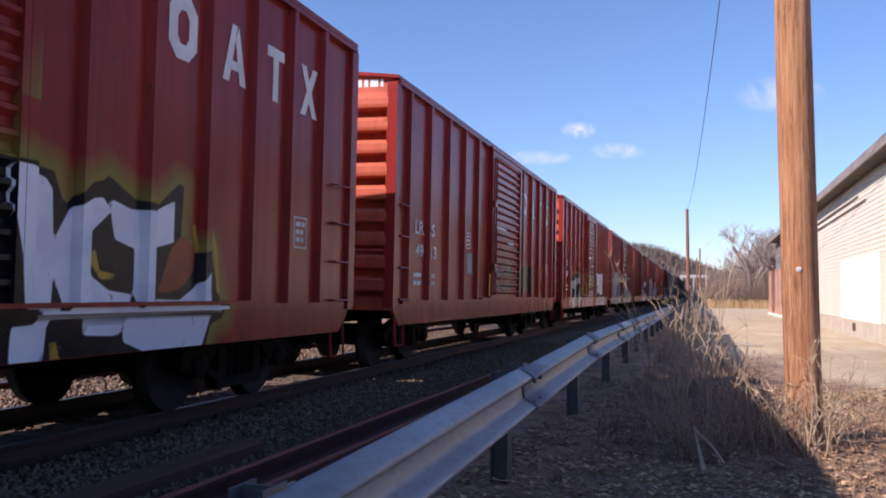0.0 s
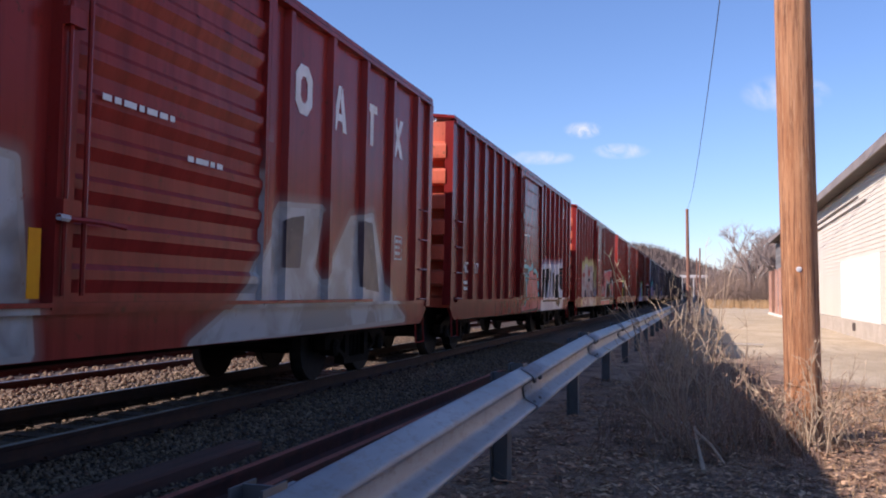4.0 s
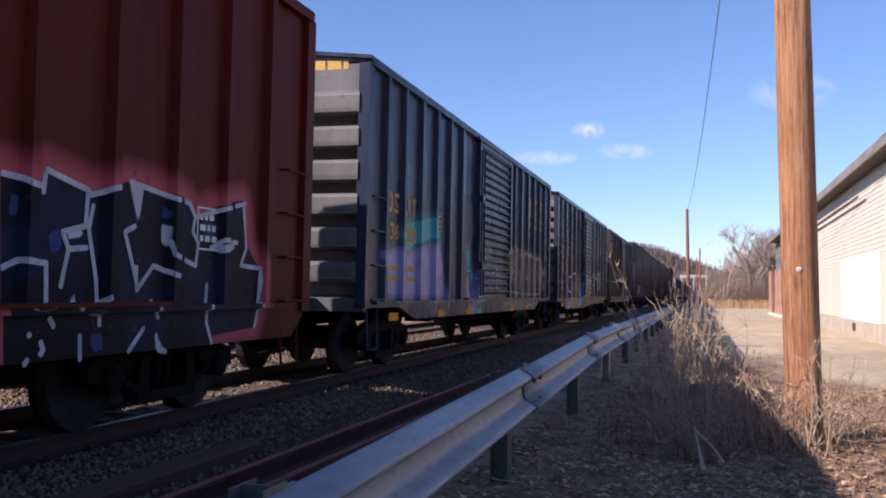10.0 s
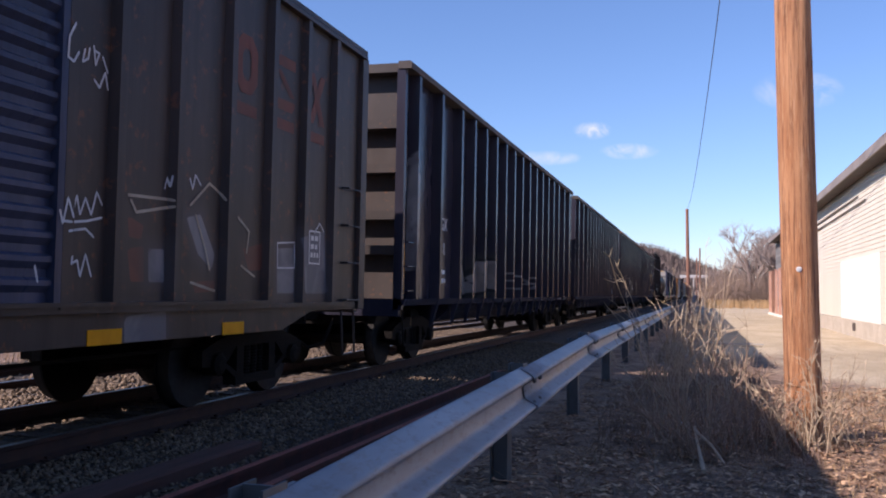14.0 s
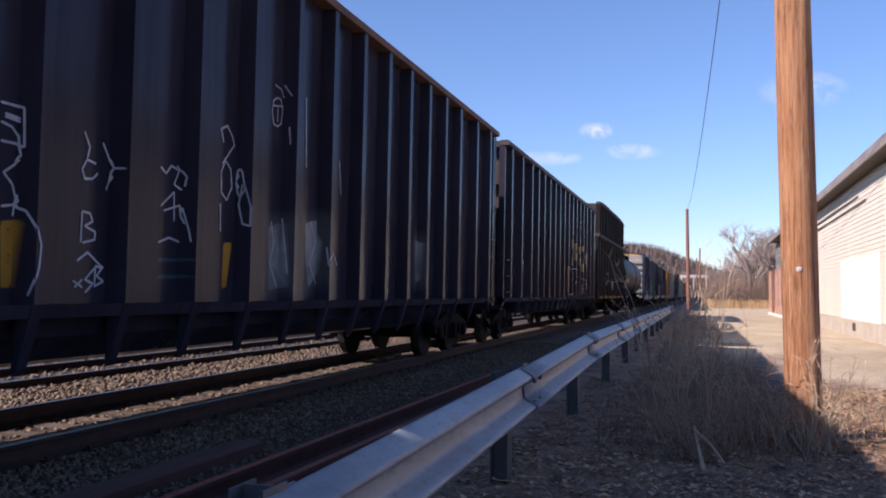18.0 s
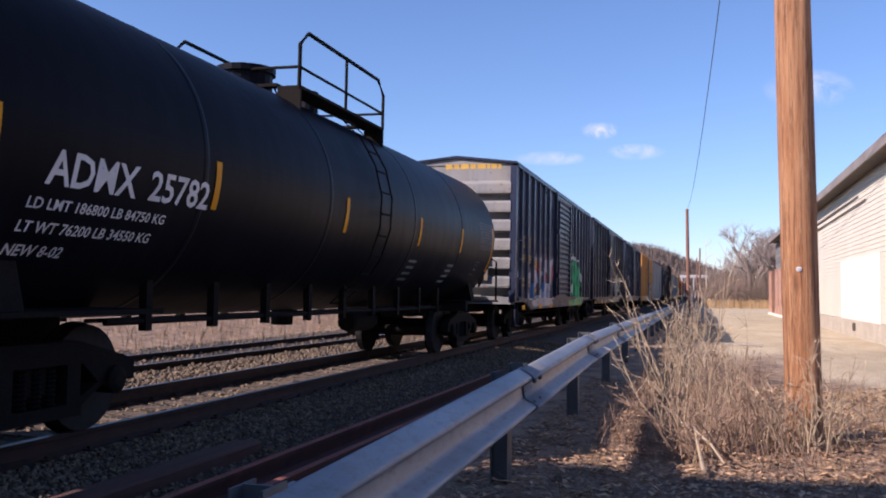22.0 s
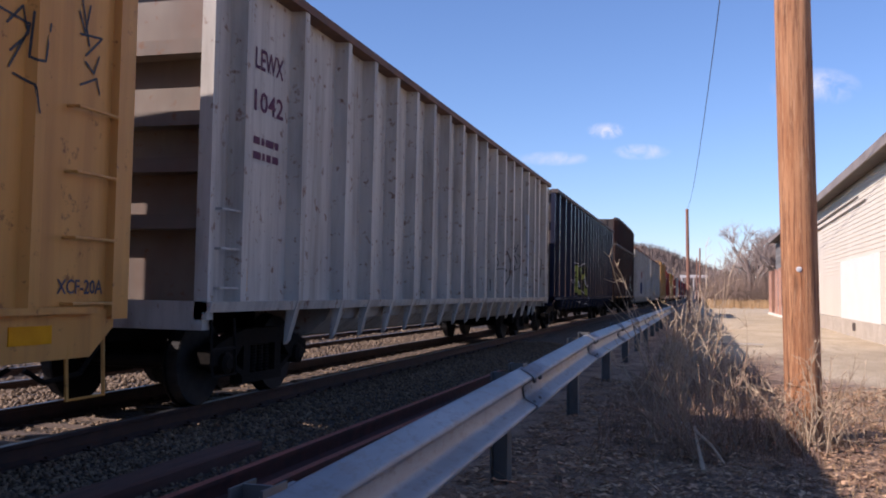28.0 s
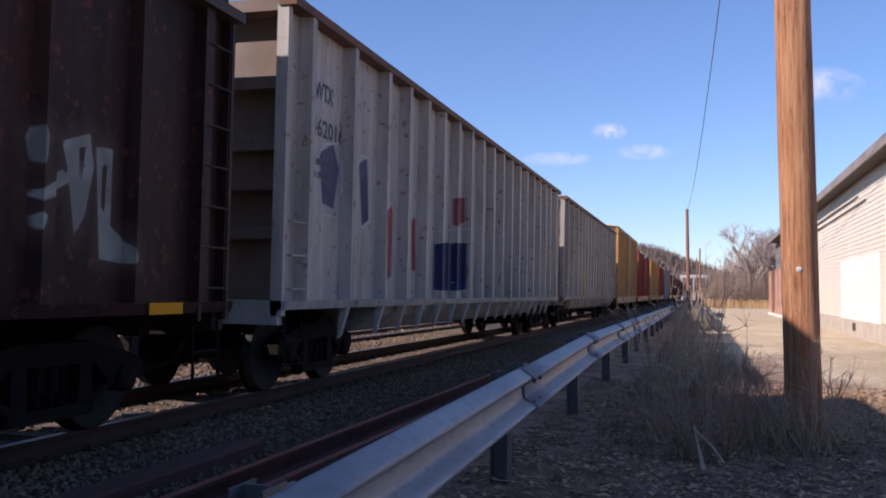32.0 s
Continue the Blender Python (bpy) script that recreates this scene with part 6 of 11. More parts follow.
RED_G = (
    (0, (2.86, 2.14), (3.13, 2.22), (3.14, 2.00), (2.90, 1.93)),
    (0, (4.10, 2.20), (4.22, 2.27), (4.19, 1.98), (4.11, 1.95)),
    (0, (2.49, 1.32), (2.74, 1.40), (2.74, 1.28), (2.47, 1.24)),
    (0, (2.95, 1.63), (3.13, 1.68), (3.17, 1.55), (2.96, 1.52)),
    (0, (2.88, 1.11), (3.23, 1.15), (3.13, 1.00), (2.92, 0.98)),
    (0, (3.75, 1.63), (4.09, 1.70), (4.10, 1.50), (3.84, 1.46)),
    (0, (5.50, 1.26), (5.89, 1.20), (5.83, 1.08), (5.57, 1.11)),
    (0, (2.47, 1.70), (2.65, 1.75), (2.66, 1.67), (2.49, 1.65)),
    (0, (4.36, 1.87), (4.61, 1.94), (4.57, 1.83), (4.39, 1.79)),
    (0, (2.39, 0.88), (2.48, 0.91), (2.49, 0.75), (2.40, 0.76)),
)
RED_G += (
    (0, (2.37, 2.03), (2.47, 2.08), (2.43, 1.88), (2.38, 1.87)),
    (0, (3.54, 2.42), (3.79, 2.41), (3.71, 2.25), (3.53, 2.27)),
    (0, (6.46, 1.97), (6.77, 1.99), (6.78, 1.80), (6.52, 1.78)),
)
DARK_G = (
    (0, (2.72, 2.08), (2.79, 2.11), (2.77, 1.89), (2.72, 1.89)),
    (0, (3.09, 2.12), (3.15, 2.13), (3.15, 1.82), (3.12, 1.79)),
    (0, (3.36, 2.16), (3.65, 2.22), (3.62, 2.03), (3.52, 2.01)),
    (0, (4.10, 1.85), (4.19, 1.91), (4.20, 1.78), (4.10, 1.72)),
    (0, (3.89, 2.13), (3.97, 2.19), (3.97, 1.86), (3.92, 1.86)),
    (0, (5.33, 2.09), (5.51, 2.14), (5.56, 1.94), (5.40, 1.92)),
    (0, (4.79, 1.63), (4.89, 1.66), (4.89, 1.42), (4.80, 1.41)),
    (0, (5.83, 2.11), (6.30, 2.18), (6.30, 1.96), (6.22, 1.51), (6.30, 1.45), (6.30, 1.29), (5.95, 1.26), (6.08, 1.45), (5.99, 1.81)),
)
DARK_G += (
    (0, (5.54, 1.67), (5.79, 1.71), (5.75, 1.38), (5.59, 1.43)),
    (0, (2.48, 0.95), (2.67, 0.90), (2.66, 0.80), (2.59, 0.83)),
    (0, (3.55, 1.50), (3.67, 1.50), (3.72, 1.34), (3.61, 1.10), (3.54, 1.29)),
    (0, (3.11, 1.28), (3.26, 1.42), (3.27, 1.02), (3.17, 0.95)),
    (0, (4.98, 1.31), (5.05, 1.37), (5.08, 0.98), (4.99, 0.98)),
)
ORANGE_G = (
    (0, (3.32, 1.56), (3.51, 1.57), (3.51, 1.15), (3.33, 1.20)),
    (0, (6.18, 2.05), (6.28, 2.05), (6.30, 1.71), (6.20, 1.70)),
)
LINES_G = (
    (0.018, (2.389, 2.07), (2.406, 2.09), (2.476, 2.13), (2.484, 1.76), (2.411, 1.67), (2.468, 1.19)),
    (0.018, (2.825, 2.13), (3.092, 2.26), (3.176, 2.05), (3.087, 1.72), (2.892, 1.54), (2.902, 1.37)),
    (0.018, (3.642, 2.00), (3.749, 2.31), (3.886, 2.18), (3.772, 1.92)),
    (0.018, (3.747, 1.63), (3.913, 1.71), (4.098, 1.67), (4.116, 1.65)),
    (0.018, (5.311, 2.35), (5.688, 2.34), (5.968, 2.12)),
    (0.018, (2.236, 1.35), (2.314, 1.95)),
    (0.018, (7.618, 0.92), (7.770, 1.49)),
    (0.018, (4.588, 1.46), (4.669, 1.84)),
)
PIECE_LIME = (
    (0, (3.12, 1.97), (3.22, 2.02), (3.35, 2.12), (3.60, 2.16), (3.72, 2.09), (3.85, 2.11), (3.97, 2.19), (4.03, 2.17), (4.28, 2.12), (4.49, 2.19), (4.76, 2.23), (4.97, 2.16), (5.11, 2.03), (5.12, 1.78), (5.12, 1.10), (5.11, 0.75), (4.97, 0.71), (4.01, 0.68), (3.20, 0.69)),
)
LETTERS_LIME = (
    (0, (3.44, 2.01), (3.58, 2.01), (3.60, 1.87), (3.63, 1.71), (3.57, 1.67), (3.53, 1.79), (3.42, 1.80)),
    (0, (3.65, 1.72), (3.76, 1.91), (3.85, 2.02), (3.95, 1.99), (3.93, 1.78), (3.82, 1.40), (3.78, 1.11), (3.74, 0.71), (3.65, 0.71), (3.69, 1.03), (3.71, 1.27)),
    (0, (3.49, 1.59), (3.66, 1.64), (3.68, 1.31), (3.53, 1.31), (3.50, 1.47)),
    (0, (3.37, 1.35), (3.56, 1.31), (3.63, 1.11), (3.61, 0.91), (3.54, 0.72), (3.35, 0.70), (3.50, 0.92), (3.49, 1.15)),
    (0, (3.98, 2.04), (4.02, 2.07), (4.08, 2.01), (4.05, 1.92), (4.01, 1.92)),
)
SILVER_LIME = (
    (0, (3.19, 1.64), (3.21, 1.80), (3.31, 1.92), (3.41, 1.99), (3.44, 1.82), (3.34, 1.77), (3.29, 1.69)),
    (0, (3.21, 1.27), (3.26, 1.36), (3.37, 1.37), (3.40, 1.19), (3.30, 1.15), (3.25, 1.04), (3.28, 0.93), (3.39, 0.89), (3.29, 0.74), (3.19, 0.73), (3.17, 1.16)),
    (0, (4.26, 1.72), (4.32, 1.95), (4.50, 2.08), (4.77, 2.13), (4.89, 2.01), (4.92, 1.60), (4.72, 1.57), (4.63, 1.75), (4.52, 1.76), (4.45, 1.58), (4.31, 1.59)),
    (0, (4.47, 1.33), (4.72, 1.45), (4.88, 1.58), (4.91, 1.29), (4.66, 1.19), (4.59, 1.10), (4.74, 1.15), (4.92, 1.10), (4.97, 0.72), (4.43, 0.73), (4.38, 0.84), (4.45, 0.97), (4.26, 1.11)),
)
SILVER_LIME += (
    (0, (3.97, 0.98), (4.02, 0.98), (4.08, 0.81), (4.31, 0.84), (4.34, 1.02), (4.45, 0.95), (4.32, 0.71), (4.02, 0.71)),
    (0, (4.02, 1.89), (4.08, 1.92), (4.08, 1.71), (4.01, 1.62)),
    (0, (4.24, 1.57), (4.43, 1.58), (4.44, 1.46), (4.28, 1.45)),
)
GOLD_LIME = (
    (0, (3.97, 1.59), (4.02, 1.58), (4.02, 1.07), (3.97, 1.05)),
)
HOLES_LIME = (
    (0, (4.59, 1.08), (4.75, 1.08), (4.72, 0.87), (4.59, 0.92)),
    (0, (3.33, 1.12), (3.41, 1.14), (3.42, 0.88), (3.28, 0.93)),
    (0, (4.00, 1.87), (4.02, 1.88), (4.02, 1.72), (4.00, 1.71)),
)
GREEN_H = (
    (0, (2.67, 1.76), (2.73, 2.02), (3.01, 2.24), (3.17, 2.12), (3.26, 2.00), (3.84, 2.11), (4.11, 2.17), (4.60, 2.09), (4.97, 2.16), (5.03, 2.05), (5.71, 1.85), (5.98, 1.37), (6.02, 0.75), (5.55, 0.72), (4.98, 0.90), (4.88, 0.90), (2.66, 0.70), (2.06, 0.73), (2.05, 0.90), (2.37, 1.05), (2.39, 1.32)),
)
VIOLET_H = (
    (0, (2.39, 1.32), (2.69, 1.51), (3.26, 1.70), (3.32, 1.00), (3.57, 0.96), (4.98, 1.05), (5.60, 1.60), (5.78, 0.76), (4.13, 0.70), (2.37, 0.73)),
)
PALE_H = (
    (0, (3.76, 2.03), (4.21, 2.10), (4.52, 1.79), (4.43, 1.57), (3.70, 1.54)),
    (0, (2.98, 1.46), (3.27, 1.53), (3.27, 1.33), (2.92, 1.20)),
    (0, (3.71, 1.48), (4.10, 1.50), (4.08, 1.17), (3.76, 1.17)),
    (0, (4.64, 1.50), (4.98, 1.52), (4.98, 1.09), (4.70, 1.05)),
)
DARK_H = (
    (0, (3.69, 1.72), (4.12, 1.77), (4.12, 1.59), (3.74, 1.58)),
    (0, (4.71, 1.88), (5.35, 1.95), (5.37, 1.68), (4.73, 1.65)),
    (0, (2.86, 1.10), (3.23, 1.13), (3.16, 1.04), (2.86, 1.02)),
    (0, (3.90, 1.13), (4.66, 1.16), (4.66, 1.05), (3.91, 1.06)),
    (0, (2.05, 0.90), (2.37, 0.99), (2.39, 0.90), (2.25, 0.78)),
)
BLUE_H = (
    (0, (3.26, 1.73), (3.56, 1.71), (3.57, 0.96), (3.26, 0.97)),
    (0, (4.99, 1.51), (5.38, 1.52), (5.42, 0.97), (5.00, 0.97)),
    (0, (4.12, 1.49), (4.53, 1.53), (4.57, 0.98), (4.14, 0.95)),
)
PIECE_BLACK = (
    (0, (10.76, 2.01), (11.16, 1.95), (11.19, 2.07), (11.65, 1.98), (11.72, 1.97), (11.92, 2.01), (12.13, 2.10), (12.33, 2.10), (13.01, 2.03), (13.16, 1.89), (13.69, 2.07), (14.05, 2.14), (14.13, 1.88), (14.20, 1.66), (14.44, 1.46), (14.44, 1.14), (14.31, 0.85), (13.48, 0.80), (13.48, 0.72), (12.41, 0.71), (10.83, 0.71)),
)
BLUE_PATCH_H = (
    (0, (10.87, 1.87), (10.94, 1.86), (10.93, 1.71), (10.85, 1.72)),
    (0, (11.24, 1.63), (11.39, 1.66), (11.39, 1.52), (11.28, 1.47)),
    (0, (13.31, 1.88), (13.59, 1.85), (13.53, 1.73), (13.32, 1.75)),
    (0, (12.66, 1.97), (12.74, 1.91), (12.73, 1.83), (12.63, 1.85)),
    (0, (11.68, 0.90), (11.86, 0.89), (11.87, 0.76), (11.75, 0.75)),
)
WHITE_H = (
    (0.0224, (10.761, 1.99), (10.938, 1.98), (10.977, 1.95), (11.050, 1.94), (11.164, 1.95)),
    (0.0224, (11.186, 2.07), (11.662, 1.97), (11.686, 1.94), (11.836, 1.98), (11.868, 2.01), (11.961, 2.03)),
    (0.0224, (11.187, 2.05), (11.168, 1.89)),
    (0.0224, (11.652, 1.96), (11.634, 1.70), (11.386, 1.64), (11.454, 1.52)),
    (0.0224, (11.454, 1.52), (11.675, 1.54)),
    (0.0224, (11.454, 1.52), (11.379, 1.23)),
    (0.0224, (11.722, 1.88), (11.672, 1.68), (11.778, 1.31), (11.800, 1.11), (11.841, 1.13), (11.871, 1.16), (11.901, 1.17)),
    (0.0224, (12.157, 2.10), (12.717, 2.04), (12.745, 2.02), (12.813, 2.01)),
    (0.0224, (12.975, 2.02), (13.063, 2.01), (13.165, 1.89), (13.125, 1.76), (13.227, 1.66), (13.191, 1.45), (13.004, 1.50)),
)
WHITE_H += (
    (0.0224, (12.848, 1.51), (12.748, 1.54), (12.727, 1.66)),
    (0.0224, (12.268, 1.75), (12.120, 1.69), (12.295, 1.29)),
    (0.0224, (12.287, 1.43), (12.299, 1.22), (12.525, 1.43), (12.716, 1.39), (12.761, 1.36), (12.843, 1.35)),
    (0.0224, (13.165, 1.89), (13.577, 1.99), (13.609, 2.01), (13.703, 2.03)),
    (0.0224, (13.890, 2.06), (14.115, 2.11)),
    (0.0224, (14.058, 2.08), (14.143, 1.66), (14.036, 1.48), (14.441, 1.46), (14.418, 1.14), (14.312, 0.85)),
    (0.0224, (13.429, 1.62), (13.559, 1.66), (13.609, 1.71), (13.694, 1.71)),
    (0.0224, (13.873, 1.71), (13.965, 1.70)),
    (0.0224, (13.397, 1.30), (13.368, 0.93), (13.482, 0.72)),
)
WHITE_H += (
    (0.0224, (10.796, 1.36), (10.939, 1.42), (10.982, 1.42), (11.056, 1.41), (11.171, 1.41), (11.223, 1.41), (11.239, 1.11), (11.169, 1.10), (11.057, 1.10), (11.012, 1.10)),
    (0.0224, (11.244, 1.03), (11.306, 0.95)),
    (0.0224, (11.048, 0.93), (11.066, 0.89)),
    (0.0224, (11.164, 0.87), (11.200, 0.80), (11.160, 0.76)),
    (0.0224, (11.058, 0.75), (11.007, 0.70)),
    (0.0224, (11.583, 0.90), (11.595, 0.69)),
    (0.0224, (11.671, 1.05), (11.803, 1.04), (11.809, 0.94)),
    (0.0224, (12.394, 0.92), (12.176, 0.72)),
    (0.0224, (12.558, 0.86), (12.608, 0.72), (12.709, 0.70), (12.730, 0.70)),
    (0.0224, (12.501, 1.15), (12.592, 0.98)),
)
FILL_H = (
    (0, (12.16, 2.10), (12.37, 2.08), (12.31, 1.75)),
    (0, (11.45, 1.67), (11.57, 1.70), (11.64, 1.62), (11.45, 1.59)),
    (0, (12.63, 1.80), (12.74, 1.78), (12.73, 1.59), (12.64, 1.63)),
    (0, (13.53, 1.65), (13.91, 1.73), (13.91, 1.63), (13.58, 1.58)),
    (0, (12.56, 0.86), (12.72, 0.71), (12.57, 0.69)),
    (0, (11.48, 1.06), (11.53, 1.24), (11.58, 1.06)),
)
LILAC_I = (
    (0, (5.72, 1.53), (5.82, 1.57), (5.83, 1.34), (5.74, 1.19)),
    (0, (5.81, 0.85), (5.85, 0.93), (6.30, 0.95), (6.30, 0.87), (6.30, 0.71), (5.87, 0.72)),
    (0, (6.17, 1.19), (6.27, 1.40), (6.30, 1.28), (6.37, 1.05), (6.23, 1.03)),
    (0, (5.74, 1.12), (6.00, 1.10), (5.84, 1.23)),
    (0, (0.67, 1.77), (3.71, 2.11), (4.11, 1.16), (1.10, 1.19)),
)
TEAL_I = (
    (0, (5.69, 2.09), (5.84, 2.07), (5.93, 1.96), (5.94, 1.81), (5.81, 1.65), (5.71, 1.62)),
    (0, (6.49, 1.24), (6.75, 1.28), (6.97, 1.20), (6.98, 1.02), (6.50, 1.01)),
    (0, (6.44, 0.91), (6.91, 0.89), (6.92, 0.76), (6.45, 0.72)),
    (0, (6.03, 1.62), (6.17, 1.63), (6.18, 1.47), (6.04, 1.47)),
    (0, (1.48, 2.11), (1.89, 2.32), (3.32, 2.52), (3.78, 2.21), (2.40, 2.03), (1.87, 1.87)),
)
LINES_I = (
    (0.0102, (7.085, 2.38), (7.093, 2.24), (6.985, 2.16), (6.840, 2.14)),
    (0.0102, (7.131, 2.25), (7.255, 2.15), (7.415, 2.19), (7.385, 2.28)),
    (0.0102, (7.415, 2.19), (7.504, 2.11)),
    (0.0102, (6.918, 2.04), (7.066, 2.06), (7.035, 1.94), (6.921, 2.00)),
    (0.0102, (7.105, 2.04), (7.222, 2.03), (7.298, 2.08)),
    (0.0102, (7.343, 2.02), (7.467, 2.01)),
    (0.0102, (6.579, 1.89), (6.816, 1.94)),
    (0.0102, (6.647, 1.88), (6.721, 1.78), (6.749, 1.89)),
    (0.0102, (6.891, 1.88), (6.971, 1.75)),
    (0.0102, (7.076, 1.88), (7.159, 1.77), (7.191, 1.89)),
    (0.0102, (7.269, 1.89), (7.316, 1.78)),
    (0.0102, (7.390, 1.90), (7.522, 1.80)),
    (0.0102, (7.603, 1.88), (7.655, 1.73)),
    (0.0102, (7.866, 1.97), (7.978, 1.65), (8.428, 1.62)),
)
LINES_I += (
    (0.0102, (7.972, 1.75), (8.268, 1.72)),
    (0.0102, (6.300, 1.68), (6.338, 1.64), (6.311, 1.58)),
    (0.0102, (6.527, 1.66), (6.623, 1.71), (6.664, 1.58)),
    (0.0102, (6.697, 1.60), (6.832, 1.66)),
    (0.0102, (6.869, 1.64), (7.128, 1.63), (7.086, 1.69)),
    (0.0102, (7.203, 1.68), (7.325, 1.62)),
    (0.0102, (7.401, 1.72), (7.531, 1.63)),
    (0.0102, (7.571, 1.68), (7.747, 1.66)),
    (0.0102, (6.500, 1.57), (6.539, 1.45)),
    (0.0102, (6.600, 1.53), (6.671, 1.45), (6.734, 1.54)),
    (0.0102, (6.983, 1.55), (6.995, 1.33), (7.034, 1.31)),
    (0.0102, (7.209, 1.56), (7.220, 1.38)),
    (0.0102, (7.368, 1.57), (7.423, 1.34), (7.507, 1.32)),
    (0.0102, (7.492, 1.58), (7.585, 1.44)),
    (0.0102, (7.663, 1.59), (7.805, 1.44)),
)
LINES_I += (
    (0.0102, (7.981, 1.60), (8.045, 1.32)),
    (0.0102, (8.125, 1.61), (8.192, 1.30)),
    (0.0102, (8.277, 1.56), (8.434, 1.52)),
    (0.0102, (6.265, 1.52), (6.290, 1.52), (6.300, 1.50), (6.316, 1.50)),
    (0.0102, (6.640, 1.41), (6.645, 1.32)),
    (0.0102, (5.712, 1.64), (6.025, 1.70)),
)
TAN_LINES_I = (
    (0.0336, (9.352, 1.67), (9.323, 2.14), (9.577, 2.29)),
    (0.0336, (9.796, 2.30), (10.094, 2.28), (10.110, 1.93), (10.083, 1.70), (10.061, 1.64), (10.097, 1.62), (10.130, 1.52)),
    (0.0336, (10.157, 2.29), (10.213, 2.30)),
    (0.0336, (10.432, 2.33), (10.549, 2.36), (10.680, 1.53)),
    (0.0336, (10.635, 2.27), (10.877, 2.36)),
    (0.0336, (10.942, 2.16), (10.964, 2.20), (11.057, 2.24)),
    (0.0336, (11.273, 2.23), (11.521, 2.07), (11.354, 1.77)),
    (0.0336, (11.514, 2.17), (11.818, 2.26), (11.845, 2.28), (11.885, 2.12), (11.920, 2.09), (11.868, 1.88), (11.852, 1.57)),
    (0.0336, (12.197, 2.25), (12.696, 2.22), (12.743, 2.20), (12.809, 2.19)),
    (0.0336, (13.124, 2.20), (13.567, 2.18), (13.606, 2.17), (13.693, 2.16)),
)
TAN_LINES_I += (
    (0.0336, (14.034, 2.17), (14.156, 2.17), (14.414, 1.96), (14.439, 1.92), (14.408, 1.67), (14.350, 1.38)),
    (0.0336, (13.238, 2.15), (13.300, 1.20)),
    (0.0336, (9.445, 1.20), (9.562, 1.21)),
    (0.0336, (9.784, 1.22), (10.096, 1.25), (10.141, 1.26), (10.212, 1.26)),
    (0.0336, (10.446, 1.25), (10.903, 1.23), (10.943, 1.23), (10.972, 1.22), (11.054, 1.22)),
    (0.0336, (11.314, 1.21), (11.840, 1.20), (11.876, 1.20)),
    (0.0336, (12.169, 1.20), (12.711, 1.20), (12.748, 1.20)),
    (0.0336, (13.058, 1.20), (13.551, 1.20), (13.607, 1.21)),
    (0.0336, (10.946, 1.82), (10.966, 1.20)),
    (0.0336, (9.145, 0.97), (9.565, 0.97)),
    (0.0336, (9.791, 0.97), (10.101, 0.97), (10.126, 0.97), (10.175, 0.97)),
    (0.0336, (10.408, 0.97), (10.555, 0.97), (10.645, 0.80)),
)
TAN_LINES_I += (
    (0.0336, (10.880, 0.96), (10.939, 0.90), (10.976, 0.76)),
    (0.0336, (11.858, 0.98), (11.880, 0.97)),
    (0.0336, (12.162, 0.96), (12.720, 0.90), (12.735, 0.89), (12.745, 0.91), (12.791, 0.94)),
    (0.0336, (13.074, 0.96), (13.311, 1.04)),
)
PIECE_TAN_I = (
    (0, (9.32, 2.20), (9.88, 2.32), (10.63, 2.37), (10.97, 2.30), (11.84, 2.31), (14.30, 2.18), (14.44, 1.38), (13.96, 1.03), (9.52, 1.05), (9.36, 1.49)),
    (0, (9.02, 0.97), (13.31, 1.00), (13.58, 0.70), (9.16, 0.74)),
)
LINES_K = (
    (0.0096, (9.550, 3.15), (9.482, 3.03), (9.475, 2.88), (9.536, 2.86), (9.592, 2.95)),
    (0.0096, (9.787, 3.03), (9.761, 2.92), (9.824, 2.96), (9.838, 3.05)),
    (0.0096, (9.883, 3.08), (9.911, 2.93), (9.953, 3.03), (9.885, 3.04)),
    (0.0096, (9.988, 3.02), (10.063, 2.90)),
    (0.0096, (9.897, 2.82), (9.967, 2.77), (10.029, 2.90), (10.071, 2.77)),
    (0.0096, (9.448, 1.79), (9.482, 1.69), (9.531, 1.88), (9.599, 1.74)),
    (0.0096, (9.706, 1.77), (9.753, 1.92), (9.793, 1.78), (9.850, 1.91), (9.923, 1.79), (9.979, 1.97), (10.053, 1.87)),
    (0.0096, (9.481, 1.71), (9.586, 1.71)),
    (0.0096, (9.714, 1.72), (9.882, 1.74), (10.058, 1.78)),
    (0.0096, (9.545, 1.64), (9.597, 1.65)),
)
LINES_K += (
    (0.0096, (9.725, 1.66), (9.863, 1.68), (9.965, 1.62)),
    (0.0096, (9.712, 1.55), (9.704, 1.49)),
    (0.0096, (9.599, 1.47), (9.588, 1.40)),
    (0.0096, (9.712, 1.41), (9.781, 1.44), (9.819, 1.32), (9.874, 1.49), (9.949, 1.32)),
    (0.0096, (9.245, 1.39), (9.279, 1.27)),
    (0.0096, (10.883, 2.09), (10.920, 2.20), (10.943, 2.12), (10.951, 2.22)),
    (0.0096, (11.278, 2.24), (11.331, 2.14), (11.371, 2.28), (11.473, 2.19)),
    (0.0096, (13.069, 1.75), (13.496, 1.78), (13.514, 1.49), (13.086, 1.48), (13.069, 1.75)),
    (0.0096, (14.036, 1.91), (14.193, 2.05), (14.320, 1.95)),
    (0.0108, (0.340, 4.20), (0.175, 4.20), (0.216, 4.06), (0.377, 4.13)),
    (0.0108, (0.216, 4.06), (0.243, 3.97), (0.417, 4.04)),
)
